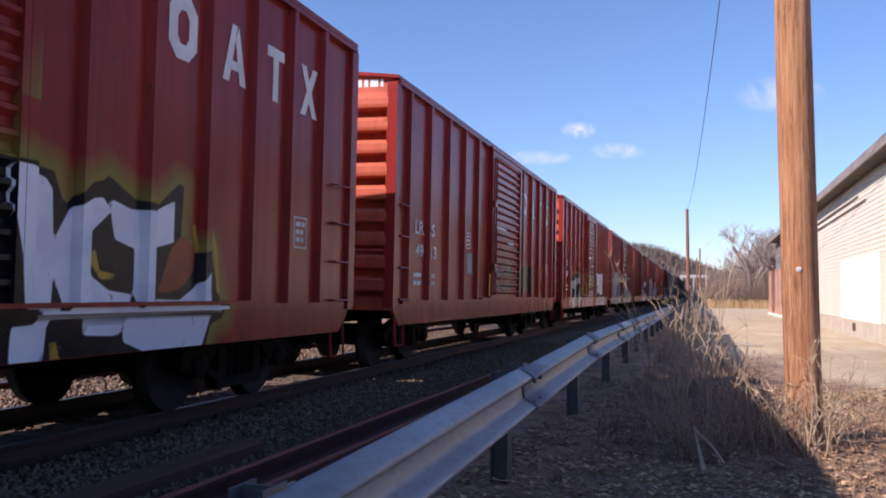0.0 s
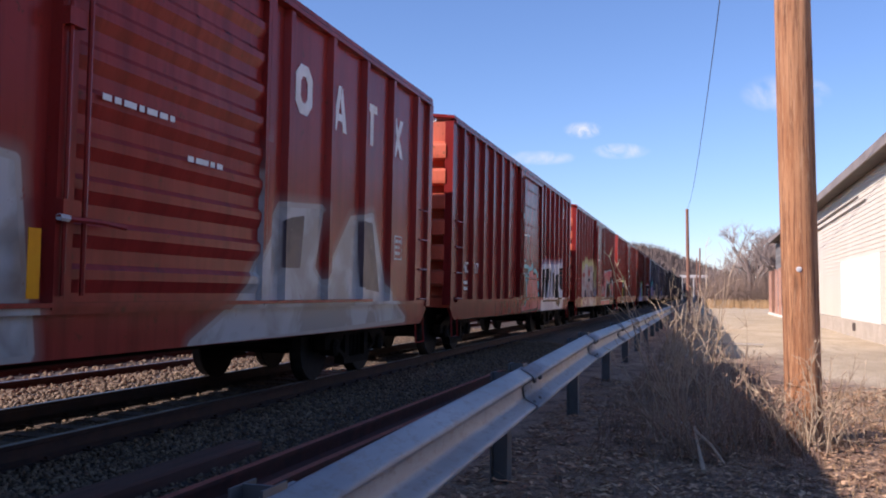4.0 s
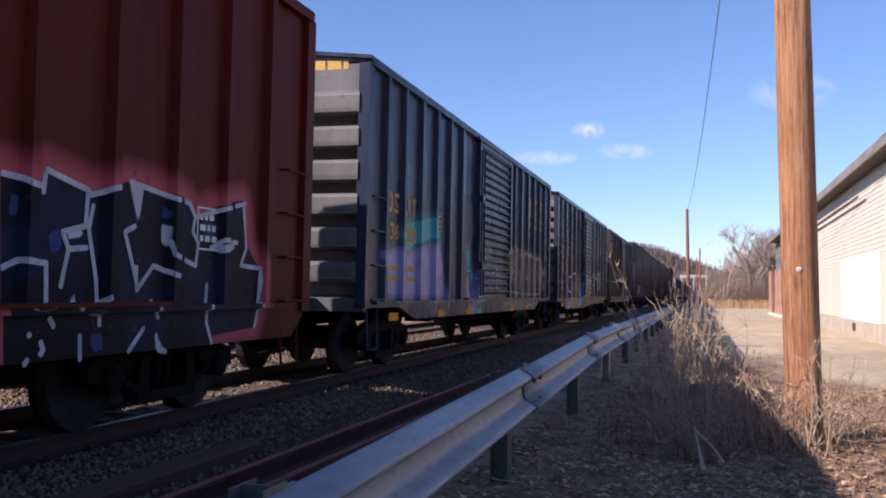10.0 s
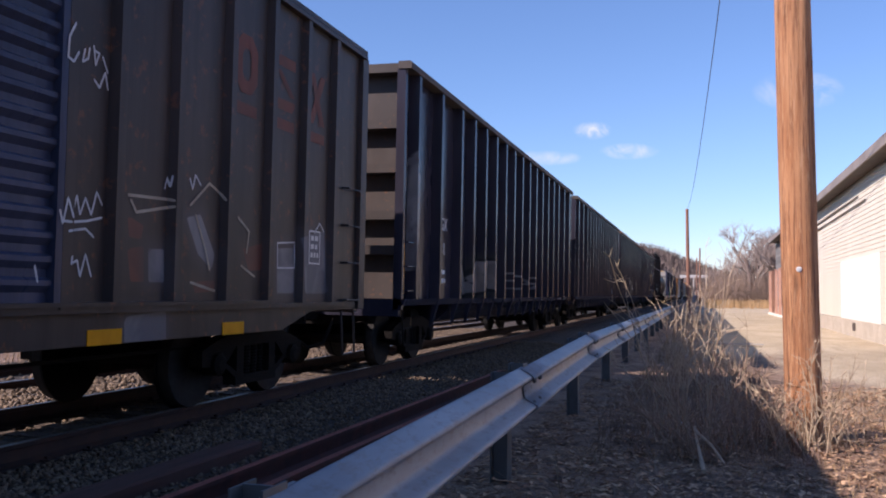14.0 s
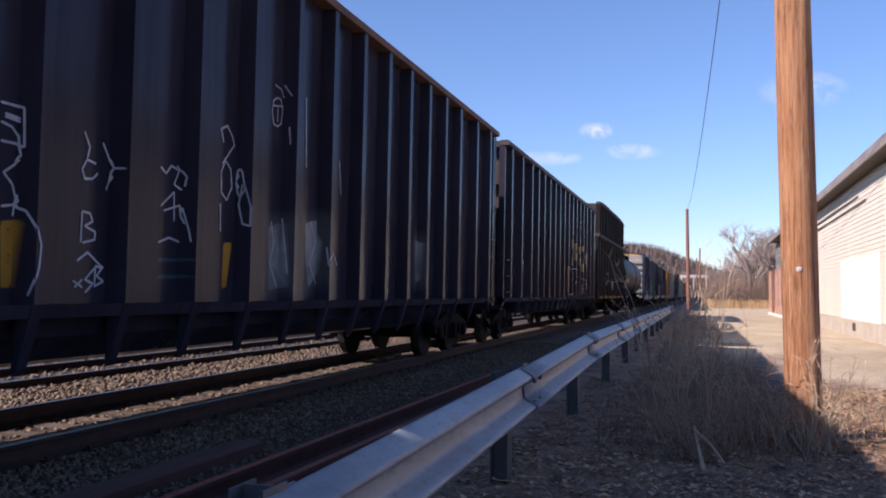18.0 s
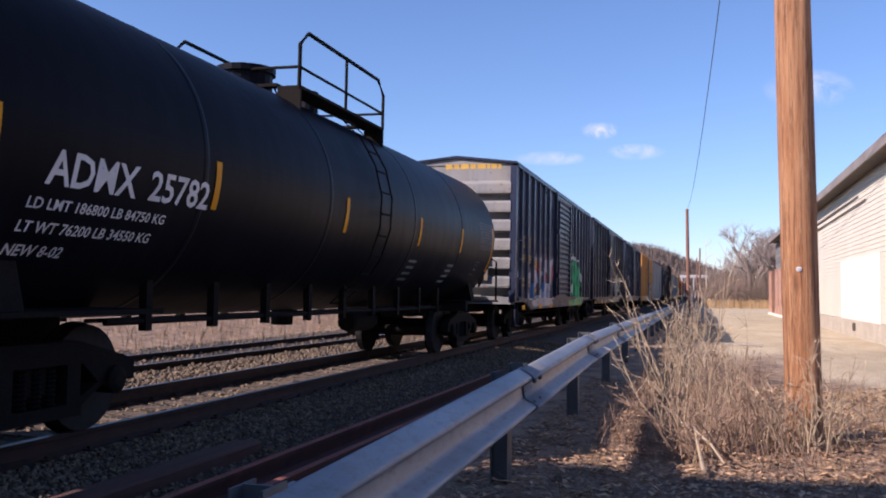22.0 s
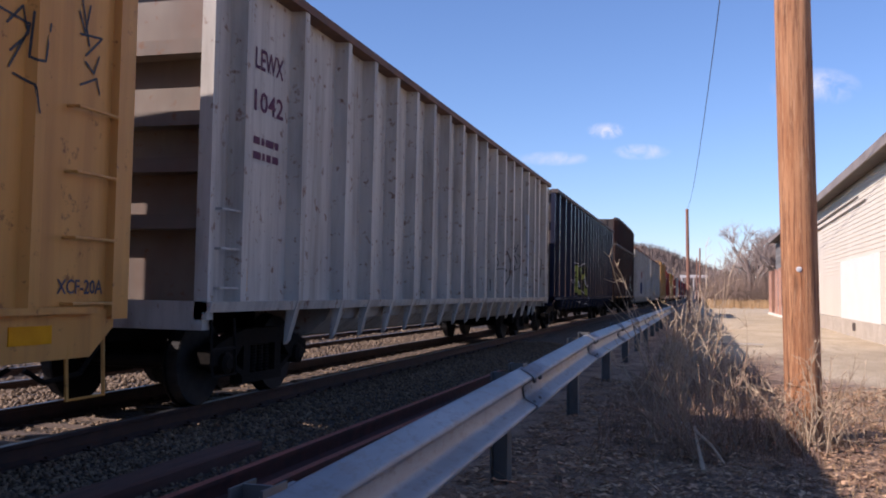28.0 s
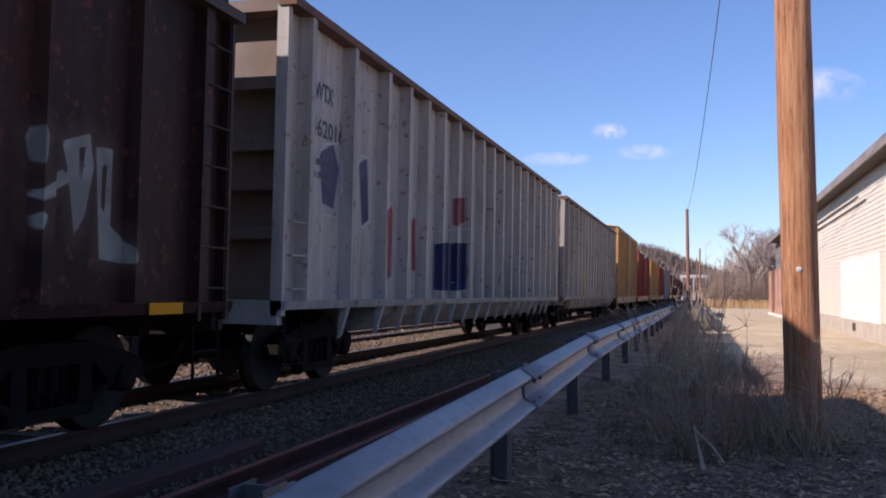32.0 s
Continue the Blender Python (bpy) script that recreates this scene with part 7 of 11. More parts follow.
LINES_K += (
    (0.0108, (0.439, 4.05), (0.518, 4.25), (0.637, 4.11), (0.641, 4.08)),
    (0.0108, (0.458, 4.11), (0.636, 4.15)),
    (0.0108, (0.650, 4.26), (0.657, 4.00), (0.683, 4.04), (0.726, 4.06), (0.741, 4.21), (0.667, 4.22), (0.650, 4.26)),
    (0.0108, (0.982, 4.24), (1.089, 4.29)),
    (0.0108, (0.934, 4.13), (1.083, 4.18)),
    (0.0108, (0.935, 4.18), (0.965, 4.03), (1.139, 4.11)),
    (0.0108, (0.342, 3.80), (0.214, 3.74), (0.261, 3.68), (0.405, 3.69), (0.356, 3.57), (0.224, 3.57)),
    (0.0108, (0.465, 3.62), (0.475, 3.83), (0.636, 3.64), (0.640, 3.85)),
    (0.0108, (0.655, 3.85), (0.662, 3.62)),
    (0.0108, (0.741, 3.82), (0.672, 3.76), (0.658, 3.72), (0.682, 3.67), (0.762, 3.64)),
)
LINES_K += (
    (0.0108, (0.643, 3.61), (0.623, 3.53), (0.589, 3.47), (0.638, 3.43), (0.649, 3.38)),
    (0.0108, (1.092, 3.61), (1.022, 3.52), (1.080, 3.40), (1.180, 3.44), (1.172, 3.58), (1.092, 3.61)),
    (0.0108, (1.166, 4.09), (1.116, 3.86), (1.212, 3.77), (1.108, 3.78)),
    (0.0108, (0.294, 3.14), (0.335, 3.00)),
    (0.0108, (0.294, 3.14), (0.437, 3.15), (0.408, 3.07), (0.300, 3.04), (0.458, 2.99)),
    (0.0108, (0.513, 3.20), (0.614, 3.07), (0.640, 3.25), (0.653, 3.05)),
    (0.0108, (0.341, 2.90), (0.450, 2.94), (0.382, 2.78), (0.536, 2.83)),
    (0.0108, (0.617, 3.02), (0.641, 2.97), (0.660, 2.82), (0.646, 2.74)),
    (0.0108, (0.465, 2.69), (0.634, 2.74)),
    (0.0108, (0.512, 2.85), (0.632, 2.77), (0.667, 2.72)),
)
PALE_LINES_K = (
    (0.0132, (10.369, 1.99), (10.936, 2.01), (10.964, 2.00)),
    (0.0132, (10.408, 1.96), (10.490, 1.86), (10.937, 1.94), (10.965, 1.95)),
    (0.0132, (11.293, 1.99), (11.621, 2.23), (11.835, 2.15), (11.858, 2.09)),
    (0.0132, (11.392, 1.92), (11.585, 1.60), (11.670, 1.41)),
    (0.0132, (12.178, 1.96), (12.421, 1.83), (12.375, 1.60)),
    (0.0132, (11.333, 1.30), (11.784, 1.22)),
    (0.0132, (12.264, 1.48), (12.570, 1.37)),
)
RUST_K = (
    (0, (10.39, 1.56), (10.62, 1.59), (10.64, 1.29), (10.45, 1.29)),
    (0, (12.31, 1.65), (12.72, 1.73), (12.72, 1.44), (12.44, 1.43)),
    (0, (11.38, 1.30), (11.78, 1.33), (11.78, 1.22), (11.43, 1.20)),
    (0, (10.38, 1.83), (10.61, 1.76), (10.58, 1.64), (10.41, 1.65)),
)
GREY_K = (
    (0, (10.68, 1.57), (10.91, 1.58), (10.93, 1.29), (10.70, 1.29)),
    (0, (13.59, 1.85), (14.37, 1.96), (14.45, 1.20), (13.67, 1.20)),
    (0, (10.35, 1.01), (10.94, 1.05), (10.96, 0.71), (10.37, 0.70)),
    (0, (11.25, 1.88), (11.49, 1.93), (11.76, 1.57), (11.72, 1.41), (11.46, 1.56)),
    (0, (13.07, 1.69), (13.50, 1.72), (13.53, 1.20), (13.10, 1.20)),
)
BLUE_K = (
    (0, (2.95, 1.89), (3.25, 1.91), (3.25, 1.52), (2.97, 1.51)),
    (0, (4.59, 1.98), (4.97, 2.01), (4.95, 1.60), (4.61, 1.59)),
)
LINES_M = (
    (0.0096, (11.141, 2.01), (11.109, 1.92), (11.047, 1.88), (10.964, 1.88), (10.901, 1.93), (10.892, 2.02), (10.951, 2.10), (11.033, 2.13), (11.112, 2.08), (11.141, 2.01)),
    (0.0096, (11.199, 1.58), (11.161, 1.50), (11.066, 1.46), (10.917, 1.45), (10.824, 1.49), (10.782, 1.55), (10.816, 1.62), (10.932, 1.68), (11.082, 1.67), (11.183, 1.61), (11.199, 1.58)),
    (0.0084, (11.355, 1.33), (11.350, 1.25), (11.335, 1.24), (11.270, 1.27), (11.250, 1.34), (11.290, 1.40), (11.343, 1.41), (11.354, 1.35), (11.355, 1.33)),
    (0.0078, (13.416, 2.08), (13.411, 2.01), (13.399, 2.00), (13.389, 2.04), (13.389, 2.11), (13.398, 2.15), (13.410, 2.14), (13.416, 2.08)),
    (0.0084, (10.891, 1.57), (10.982, 1.61), (11.018, 1.53), (10.925, 1.51)),
)
LINES_M += (
    (0.0084, (10.784, 1.31), (10.846, 1.27), (10.905, 1.32), (10.879, 1.23)),
    (0.0084, (10.940, 1.23), (10.967, 1.32), (11.035, 1.23)),
    (0.0084, (11.096, 1.30), (11.165, 1.24), (11.160, 1.32)),
    (0.0084, (11.232, 1.24), (11.261, 1.32), (11.314, 1.25)),
    (0.0084, (12.087, 2.22), (12.164, 2.38), (12.261, 2.22)),
    (0.0084, (12.118, 2.28), (12.231, 2.29)),
    (0.0084, (12.360, 2.38), (12.282, 2.33), (12.365, 2.31), (12.370, 2.29), (12.344, 2.26), (12.297, 2.22)),
    (0.0084, (12.378, 2.39), (12.379, 2.21)),
    (0.0084, (12.390, 2.36), (12.379, 2.29), (12.395, 2.18)),
    (0.0084, (12.988, 2.20), (13.104, 2.05)),
    (0.0084, (13.207, 2.14), (13.325, 2.04)),
    (0.0084, (13.992, 3.08), (13.949, 2.70)),
)
LINES_M += (
    (0.0084, (13.963, 1.41), (14.039, 1.23), (14.160, 1.38), (14.237, 1.23)),
)
HAZE_M = (
    (0.018, (12.317, 1.87), (12.293, 1.77), (12.186, 1.66), (12.069, 1.62), (11.946, 1.63), (11.842, 1.67), (11.776, 1.75), (11.755, 1.85), (11.788, 1.95), (11.868, 2.03), (11.980, 2.07), (12.104, 2.07), (12.215, 2.03), (12.288, 1.95), (12.317, 1.87)),
    (0.015, (12.380, 1.80), (12.374, 1.68), (12.368, 1.65), (12.271, 1.66), (12.191, 1.72), (12.176, 1.81), (12.211, 1.89), (12.286, 1.94), (12.358, 1.95), (12.376, 1.88), (12.380, 1.80)),
    (0.018, (11.755, 1.51), (11.962, 1.48)),
    (0.018, (12.048, 1.44), (12.139, 1.32), (12.308, 1.42)),
    (0.018, (12.861, 1.73), (12.931, 1.41)),
    (0.018, (12.967, 1.68), (13.131, 1.58)),
    (0, (15.15, 1.87), (15.44, 1.96), (15.45, 1.48), (15.26, 1.40)),
)
HAZE_M += (
    (0, (13.97, 1.38), (14.22, 1.44), (14.28, 1.23), (14.01, 1.20)),
)
BLUE_LINES_M = (
    (0.0096, (14.364, 1.38), (14.408, 1.27), (14.410, 1.21), (14.430, 1.32), (14.415, 1.56), (14.411, 1.60)),
)
LINES_N = (
    (0.0096, (4.038, 2.48), (4.207, 2.48), (4.214, 2.47), (4.216, 2.20), (4.199, 2.22), (4.053, 2.22)),
    (0.0096, (4.081, 2.41), (4.204, 2.40), (4.210, 2.39)),
    (0.0096, (4.082, 2.39), (4.205, 2.38), (4.210, 2.37)),
    (0.0096, (4.045, 2.35), (4.147, 2.33), (4.206, 2.28), (4.212, 2.14), (4.195, 2.08), (4.088, 2.01), (4.173, 1.94), (4.206, 1.85), (4.187, 1.72)),
    (0.0096, (4.078, 1.78), (4.198, 1.80), (4.221, 1.76), (4.235, 1.65), (4.279, 1.53), (4.265, 1.37), (4.235, 1.28), (4.227, 1.18)),
    (0.0096, (4.906, 2.43), (4.975, 2.32), (4.948, 2.23)),
    (0.0096, (5.056, 2.20), (4.948, 2.22), (4.892, 2.14), (4.926, 2.07), (5.019, 2.08), (5.080, 2.13)),
)
LINES_N += (
    (0.0096, (5.130, 2.38), (5.228, 2.24), (5.233, 2.19), (5.251, 2.19)),
    (0.0096, (5.233, 2.19), (5.218, 2.08), (5.184, 2.01)),
    (0.0096, (4.910, 1.82), (4.905, 1.58)),
    (0.0096, (4.910, 1.82), (5.003, 1.81), (5.038, 1.75), (4.947, 1.71), (5.074, 1.67), (5.065, 1.61), (4.923, 1.58)),
    (0.0096, (4.871, 1.44), (4.989, 1.51), (5.187, 1.39)),
    (0.0096, (4.832, 1.29), (4.942, 1.24)),
    (0.0096, (4.939, 1.30), (4.852, 1.24)),
    (0.0096, (5.077, 1.39), (4.970, 1.30), (5.065, 1.27), (4.976, 1.20)),
    (0.0096, (5.089, 1.41), (5.085, 1.25), (5.192, 1.29), (5.106, 1.33), (5.167, 1.39), (5.089, 1.41)),
    (0.0096, (5.929, 2.30), (6.014, 2.25), (6.091, 2.33), (6.220, 2.30), (6.143, 2.17), (6.239, 2.14), (6.250, 2.13)),
)
LINES_N += (
    (0.0096, (6.175, 2.34), (6.249, 2.30), (6.257, 2.25), (6.254, 2.16)),
    (0.0096, (5.949, 1.96), (6.147, 2.10), (6.162, 1.84)),
    (0.0096, (5.992, 1.92), (6.238, 1.99), (6.256, 1.82)),
    (0.0096, (6.251, 1.97), (6.262, 1.78), (6.267, 1.66)),
    (0.0096, (5.928, 1.64), (6.087, 1.69), (6.248, 1.66)),
    (0.0096, (6.994, 2.68), (6.936, 2.81), (7.055, 2.86), (7.159, 2.77), (7.203, 2.69), (6.975, 2.47)),
    (0.0096, (6.960, 2.39), (7.035, 2.51), (7.143, 2.44), (7.176, 2.26), (7.079, 2.12), (6.973, 2.19), (6.960, 2.39)),
    (0.0096, (7.272, 2.46), (7.257, 2.33), (7.274, 2.17), (7.283, 2.25), (7.277, 2.43), (7.272, 2.46)),
)
LINES_N += (
    (0.0096, (7.278, 2.30), (7.272, 2.09), (7.280, 1.90), (7.294, 1.88), (7.295, 2.06), (7.283, 2.28)),
    (0.0096, (6.958, 2.08), (6.975, 1.80)),
    (0.0096, (8.021, 3.26), (8.279, 3.30)),
    (0.0096, (8.149, 3.27), (8.147, 3.10)),
    (0.0096, (8.268, 3.24), (8.238, 3.10), (8.150, 3.05), (8.057, 3.06), (8.013, 3.19), (8.042, 3.32), (8.130, 3.37), (8.222, 3.36), (8.268, 3.24)),
    (0.0096, (8.069, 3.50), (8.228, 3.48), (8.288, 3.40)),
    (0.0096, (8.287, 3.55), (8.304, 3.42)),
    (0.0096, (8.887, 3.53), (8.939, 2.69)),
    (0.0096, (8.300, 3.07), (8.303, 2.87)),
    (0.0096, (9.954, 2.93), (10.036, 2.49)),
    (0.0096, (9.328, 1.77), (9.334, 1.54)),
    (0.0096, (9.331, 1.57), (9.337, 1.62), (9.448, 1.71)),
)
LINES_N += (
    (0.0096, (9.873, 1.69), (9.951, 1.56)),
    (0.0096, (8.060, 1.99), (8.136, 1.76), (8.050, 1.53), (8.231, 1.27)),
    (0.0096, (8.290, 2.04), (8.303, 1.42)),
    (0.0096, (9.097, 2.07), (9.268, 1.83), (9.099, 1.56), (9.300, 1.31)),
)
HAZE_N = (
    (0, (8.01, 1.93), (8.30, 1.99), (8.31, 1.26), (8.05, 1.23)),
    (0, (8.96, 2.04), (9.29, 2.10), (9.32, 1.82), (9.31, 1.41), (9.09, 1.27), (8.98, 1.67)),
    (0, (13.30, 2.14), (13.41, 2.05), (13.40, 1.39), (13.35, 1.39)),
)
GOLD_N = (
    (0, (4.08, 1.68), (4.22, 1.70), (4.21, 1.23), (4.11, 1.23)),
    (0, (7.05, 1.70), (7.22, 1.71), (7.13, 1.25), (7.04, 1.25)),
)
TEAL_N = (
    (0.018, (5.946, 1.49), (6.248, 1.50), (6.266, 1.50)),
    (0.018, (5.954, 1.34), (6.249, 1.35), (6.263, 1.35)),
)
TAN_O = (
    (0, (10.35, 2.16), (10.90, 2.27), (11.05, 2.23), (11.06, 2.10), (10.94, 2.09), (10.77, 2.10), (10.78, 1.87), (10.76, 1.71), (10.99, 1.68), (11.04, 1.32), (10.35, 1.27), (10.35, 1.86)),
    (0, (11.37, 3.13), (11.38, 3.16), (11.93, 3.19), (11.95, 2.93), (11.45, 2.86), (11.37, 2.80), (11.38, 2.51), (11.74, 2.54), (11.97, 2.58), (11.99, 2.23), (11.37, 2.19), (11.37, 2.71)),
    (0, (12.38, 3.10), (12.44, 3.06), (13.16, 3.12), (13.18, 2.33), (12.96, 2.30), (12.94, 2.52), (12.40, 2.45), (12.39, 2.25), (12.38, 2.28)),
    (0, (13.40, 3.00), (13.47, 3.04), (14.16, 3.09), (14.13, 2.36), (13.41, 2.30), (13.41, 2.58)),
)
TAN_O += (
    (0, (14.42, 3.08), (15.15, 3.15), (15.13, 2.09), (14.42, 2.06), (14.42, 2.37), (14.46, 2.43), (14.54, 2.25), (14.50, 2.87), (14.42, 2.86)),
    (0, (15.44, 2.89), (15.54, 2.43), (15.56, 2.94), (16.08, 2.99), (16.09, 2.09), (15.52, 2.02), (15.45, 2.42)),
    (0, (16.79, 3.13), (17.58, 3.22), (17.59, 2.94), (16.85, 2.88)),
    (0, (16.79, 2.22), (17.69, 2.26), (17.65, 2.01), (16.81, 1.96)),
)
HOLES_O = (
    (0, (12.39, 2.85), (12.92, 2.94), (12.93, 2.81), (12.39, 2.70)),
    (0, (13.41, 2.75), (13.92, 2.81), (13.93, 2.64), (13.41, 2.53)),
)
LINES_O = (
    (0.0084, (13.054, 1.49), (13.038, 1.43), (12.997, 1.41), (12.955, 1.48), (12.989, 1.56), (13.039, 1.53), (13.054, 1.49)),
    (0.0108, (11.118, 2.15), (11.303, 2.19), (11.349, 2.18), (11.363, 2.14)),
    (0.0108, (11.363, 2.09), (11.388, 2.09), (11.491, 2.11)),
    (0.0108, (11.764, 2.14), (11.801, 2.15), (11.833, 1.98), (11.744, 1.87)),
    (0.0108, (11.491, 1.83), (11.408, 1.73), (11.493, 1.55)),
    (0.0108, (11.738, 1.54), (11.875, 1.28), (11.889, 1.26)),
    (0.0108, (11.991, 2.18), (11.895, 1.82), (11.976, 1.76), (11.837, 1.51)),
    (0.0108, (11.888, 1.29), (11.751, 1.26)),
    (0.0108, (11.483, 1.25), (11.388, 1.23), (11.357, 1.19)),
    (0.0108, (11.778, 1.24), (11.738, 1.21)),
    (0.0108, (11.483, 1.19), (11.408, 1.13)),
)
LINES_O += (
    (0.0108, (12.371, 2.15), (12.405, 2.13), (12.468, 1.82), (12.396, 1.68), (12.391, 1.59)),
    (0.0108, (12.471, 1.77), (12.513, 1.77)),
    (0.0108, (12.833, 1.80), (13.389, 1.88), (13.398, 1.89)),
    (0.0072, (13.417, 3.93), (13.522, 3.11)),
    (0.0072, (13.418, 1.97), (13.536, 1.73)),
    (0.0072, (13.864, 1.72), (13.964, 2.08)),
    (0.0072, (13.494, 1.64), (13.529, 1.59)),
    (0.0072, (13.861, 1.58), (14.006, 1.37)),
    (0.0072, (14.425, 1.81), (14.437, 1.81), (14.496, 1.82)),
    (0.0072, (14.427, 1.57), (14.442, 1.57), (14.511, 1.57)),
    (0.0072, (14.938, 1.58), (14.958, 1.26)),
    (0.0072, (14.530, 1.26), (14.460, 1.26), (14.434, 1.26), (14.428, 1.26), (14.427, 1.57)),
    (0.0072, (14.427, 1.41), (14.451, 1.41), (14.521, 1.42)),
)
LINES_O += (
    (0.0072, (15.448, 1.81), (15.461, 1.49), (15.527, 1.34)),
    (0.0072, (16.249, 1.85), (16.466, 1.42)),
    (0.0072, (16.822, 1.73), (16.899, 1.63)),
    (0.0072, (17.372, 1.61), (17.508, 1.44)),
)
LINES_P = (
    (0.012, (3.940, 1.95), (4.011, 2.20), (4.152, 2.30), (4.275, 2.28), (4.380, 2.10), (4.388, 1.96), (4.217, 1.69)),
    (0.012, (3.516, 1.86), (3.538, 1.86)),
    (0.012, (3.695, 1.88), (3.858, 1.92)),
    (0.012, (3.971, 1.89), (4.087, 1.88), (4.109, 2.01)),
    (0.012, (3.914, 1.90), (3.925, 1.71)),
    (0.012, (4.014, 1.63), (4.248, 1.67), (4.309, 1.67)),
    (0.012, (3.964, 1.51), (3.890, 1.35), (4.094, 1.23), (4.098, 1.15)),
    (0.012, (4.445, 2.09), (4.534, 2.25)),
    (0.012, (4.708, 2.21), (4.731, 2.26), (4.747, 2.18), (4.796, 2.13), (4.758, 1.93), (4.735, 1.85), (4.730, 1.79)),
    (0.012, (4.794, 2.18), (4.854, 2.20)),
    (0.012, (5.055, 2.24), (5.150, 2.27), (5.355, 2.21), (5.331, 1.91)),
)
LINES_P += (
    (0.012, (5.355, 2.21), (5.562, 2.31)),
    (0.012, (4.730, 1.79), (4.750, 1.75), (4.855, 1.69)),
    (0.012, (5.052, 1.69), (5.107, 1.66), (5.418, 1.85), (5.590, 1.81)),
    (0.012, (5.107, 1.66), (5.087, 1.33), (5.250, 1.22), (5.183, 1.01)),
    (0.012, (5.160, 2.09), (5.136, 1.83)),
    (0.012, (5.649, 2.32), (5.713, 2.00), (5.943, 2.02)),
    (0.012, (4.442, 1.00), (4.561, 1.19), (4.606, 1.00)),
    (0.012, (4.703, 1.68), (4.719, 1.81)),
    (0.0072, (6.096, 1.83), (6.159, 1.69)),
    (0.0072, (6.375, 1.67), (6.419, 1.58)),
    (0.0072, (6.454, 1.88), (6.522, 1.64)),
    (0.0072, (6.036, 1.61), (6.043, 1.60), (6.145, 1.55)),
    (0.0072, (6.386, 1.54), (6.422, 1.52)),
    (0.0072, (8.945, 2.17), (9.391, 2.21)),
)
LINES_P += (
    (0.0072, (9.038, 2.08), (9.235, 1.77)),
    (0.0072, (9.834, 2.29), (9.853, 2.19), (9.936, 2.10)),
    (0.0072, (10.273, 2.09), (10.302, 2.06), (10.504, 2.31)),
    (0.0072, (9.828, 1.80), (9.837, 1.80), (9.903, 1.80)),
    (0.0072, (10.317, 1.82), (10.647, 1.84), (10.440, 1.59)),
    (0.0072, (11.624, 2.19), (11.879, 1.90)),
)
PATCH_P = (
    (0, (7.27, 1.91), (7.29, 1.94), (7.36, 1.68), (7.86, 1.95), (7.96, 1.52), (7.76, 1.38), (7.37, 1.59), (7.28, 1.41), (7.27, 1.73)),
)
BLUE_P = (
    (0, (4.00, 1.95), (4.11, 2.01), (4.10, 1.64), (3.99, 1.63)),
)
RED_R = (
    (0, (2.43, 1.94), (2.91, 2.28), (3.26, 2.23), (3.30, 1.76), (3.17, 1.67), (3.27, 1.36), (2.98, 1.20), (2.46, 1.35)),
    (0, (3.33, 2.23), (4.07, 2.34), (4.10, 1.87), (4.00, 1.54), (3.59, 1.53)),
    (0, (4.13, 2.13), (4.74, 2.39), (4.97, 2.28), (4.99, 1.56), (4.52, 1.46)),
    (0, (4.99, 2.19), (6.29, 2.37), (6.30, 1.59), (5.69, 1.53)),
)
WHITE_R = (
    (0, (2.40, 0.98), (3.20, 1.16), (4.10, 1.37), (4.93, 1.56), (5.55, 1.21), (6.22, 0.87), (2.79, 0.86)),
    (0, (2.71, 2.11), (3.13, 2.26), (3.26, 2.15), (2.93, 1.97), (3.25, 1.79), (3.27, 1.52), (2.97, 1.36), (2.46, 1.42), (3.06, 1.55), (2.73, 1.77)),
    (0, (3.64, 2.22), (4.08, 2.28), (4.08, 2.17), (3.89, 2.11), (3.90, 1.86), (4.10, 1.87), (4.10, 1.75), (3.91, 1.70), (3.89, 1.37), (3.60, 1.28)),
    (0, (4.14, 1.96), (4.66, 2.30), (4.95, 2.18), (4.98, 1.83), (4.69, 1.90), (4.60, 1.55), (4.12, 1.46)),
    (0, (5.01, 2.17), (6.29, 2.32), (6.20, 2.12), (5.87, 2.08), (5.85, 1.49), (5.53, 1.48), (5.56, 2.04)),
)
WHITE_R += (
    (0, (0.30, 1.75), (0.58, 1.79), (0.64, 1.64), (0.38, 1.60)),
    (0, (1.95, 1.77), (2.33, 1.79), (2.25, 1.49), (1.97, 1.48)),
    (0, (1.54, 1.20), (2.17, 1.24), (2.19, 0.95), (1.82, 0.99)),
)
YELLOW_R = (
    (0, (2.77, 2.11), (3.24, 2.19), (3.25, 1.95), (2.82, 1.93)),
    (0, (2.76, 1.35), (3.25, 1.36), (3.25, 1.27), (2.76, 1.26)),
    (0, (5.38, 1.43), (5.69, 1.44), (5.70, 1.32), (5.39, 1.32)),
)
BLUE_R = (
    (0, (2.35, 1.49), (2.45, 1.53), (2.48, 1.09), (2.37, 1.09)),
    (0, (4.10, 1.54), (4.16, 1.58), (4.18, 1.37), (4.10, 1.20)),
)
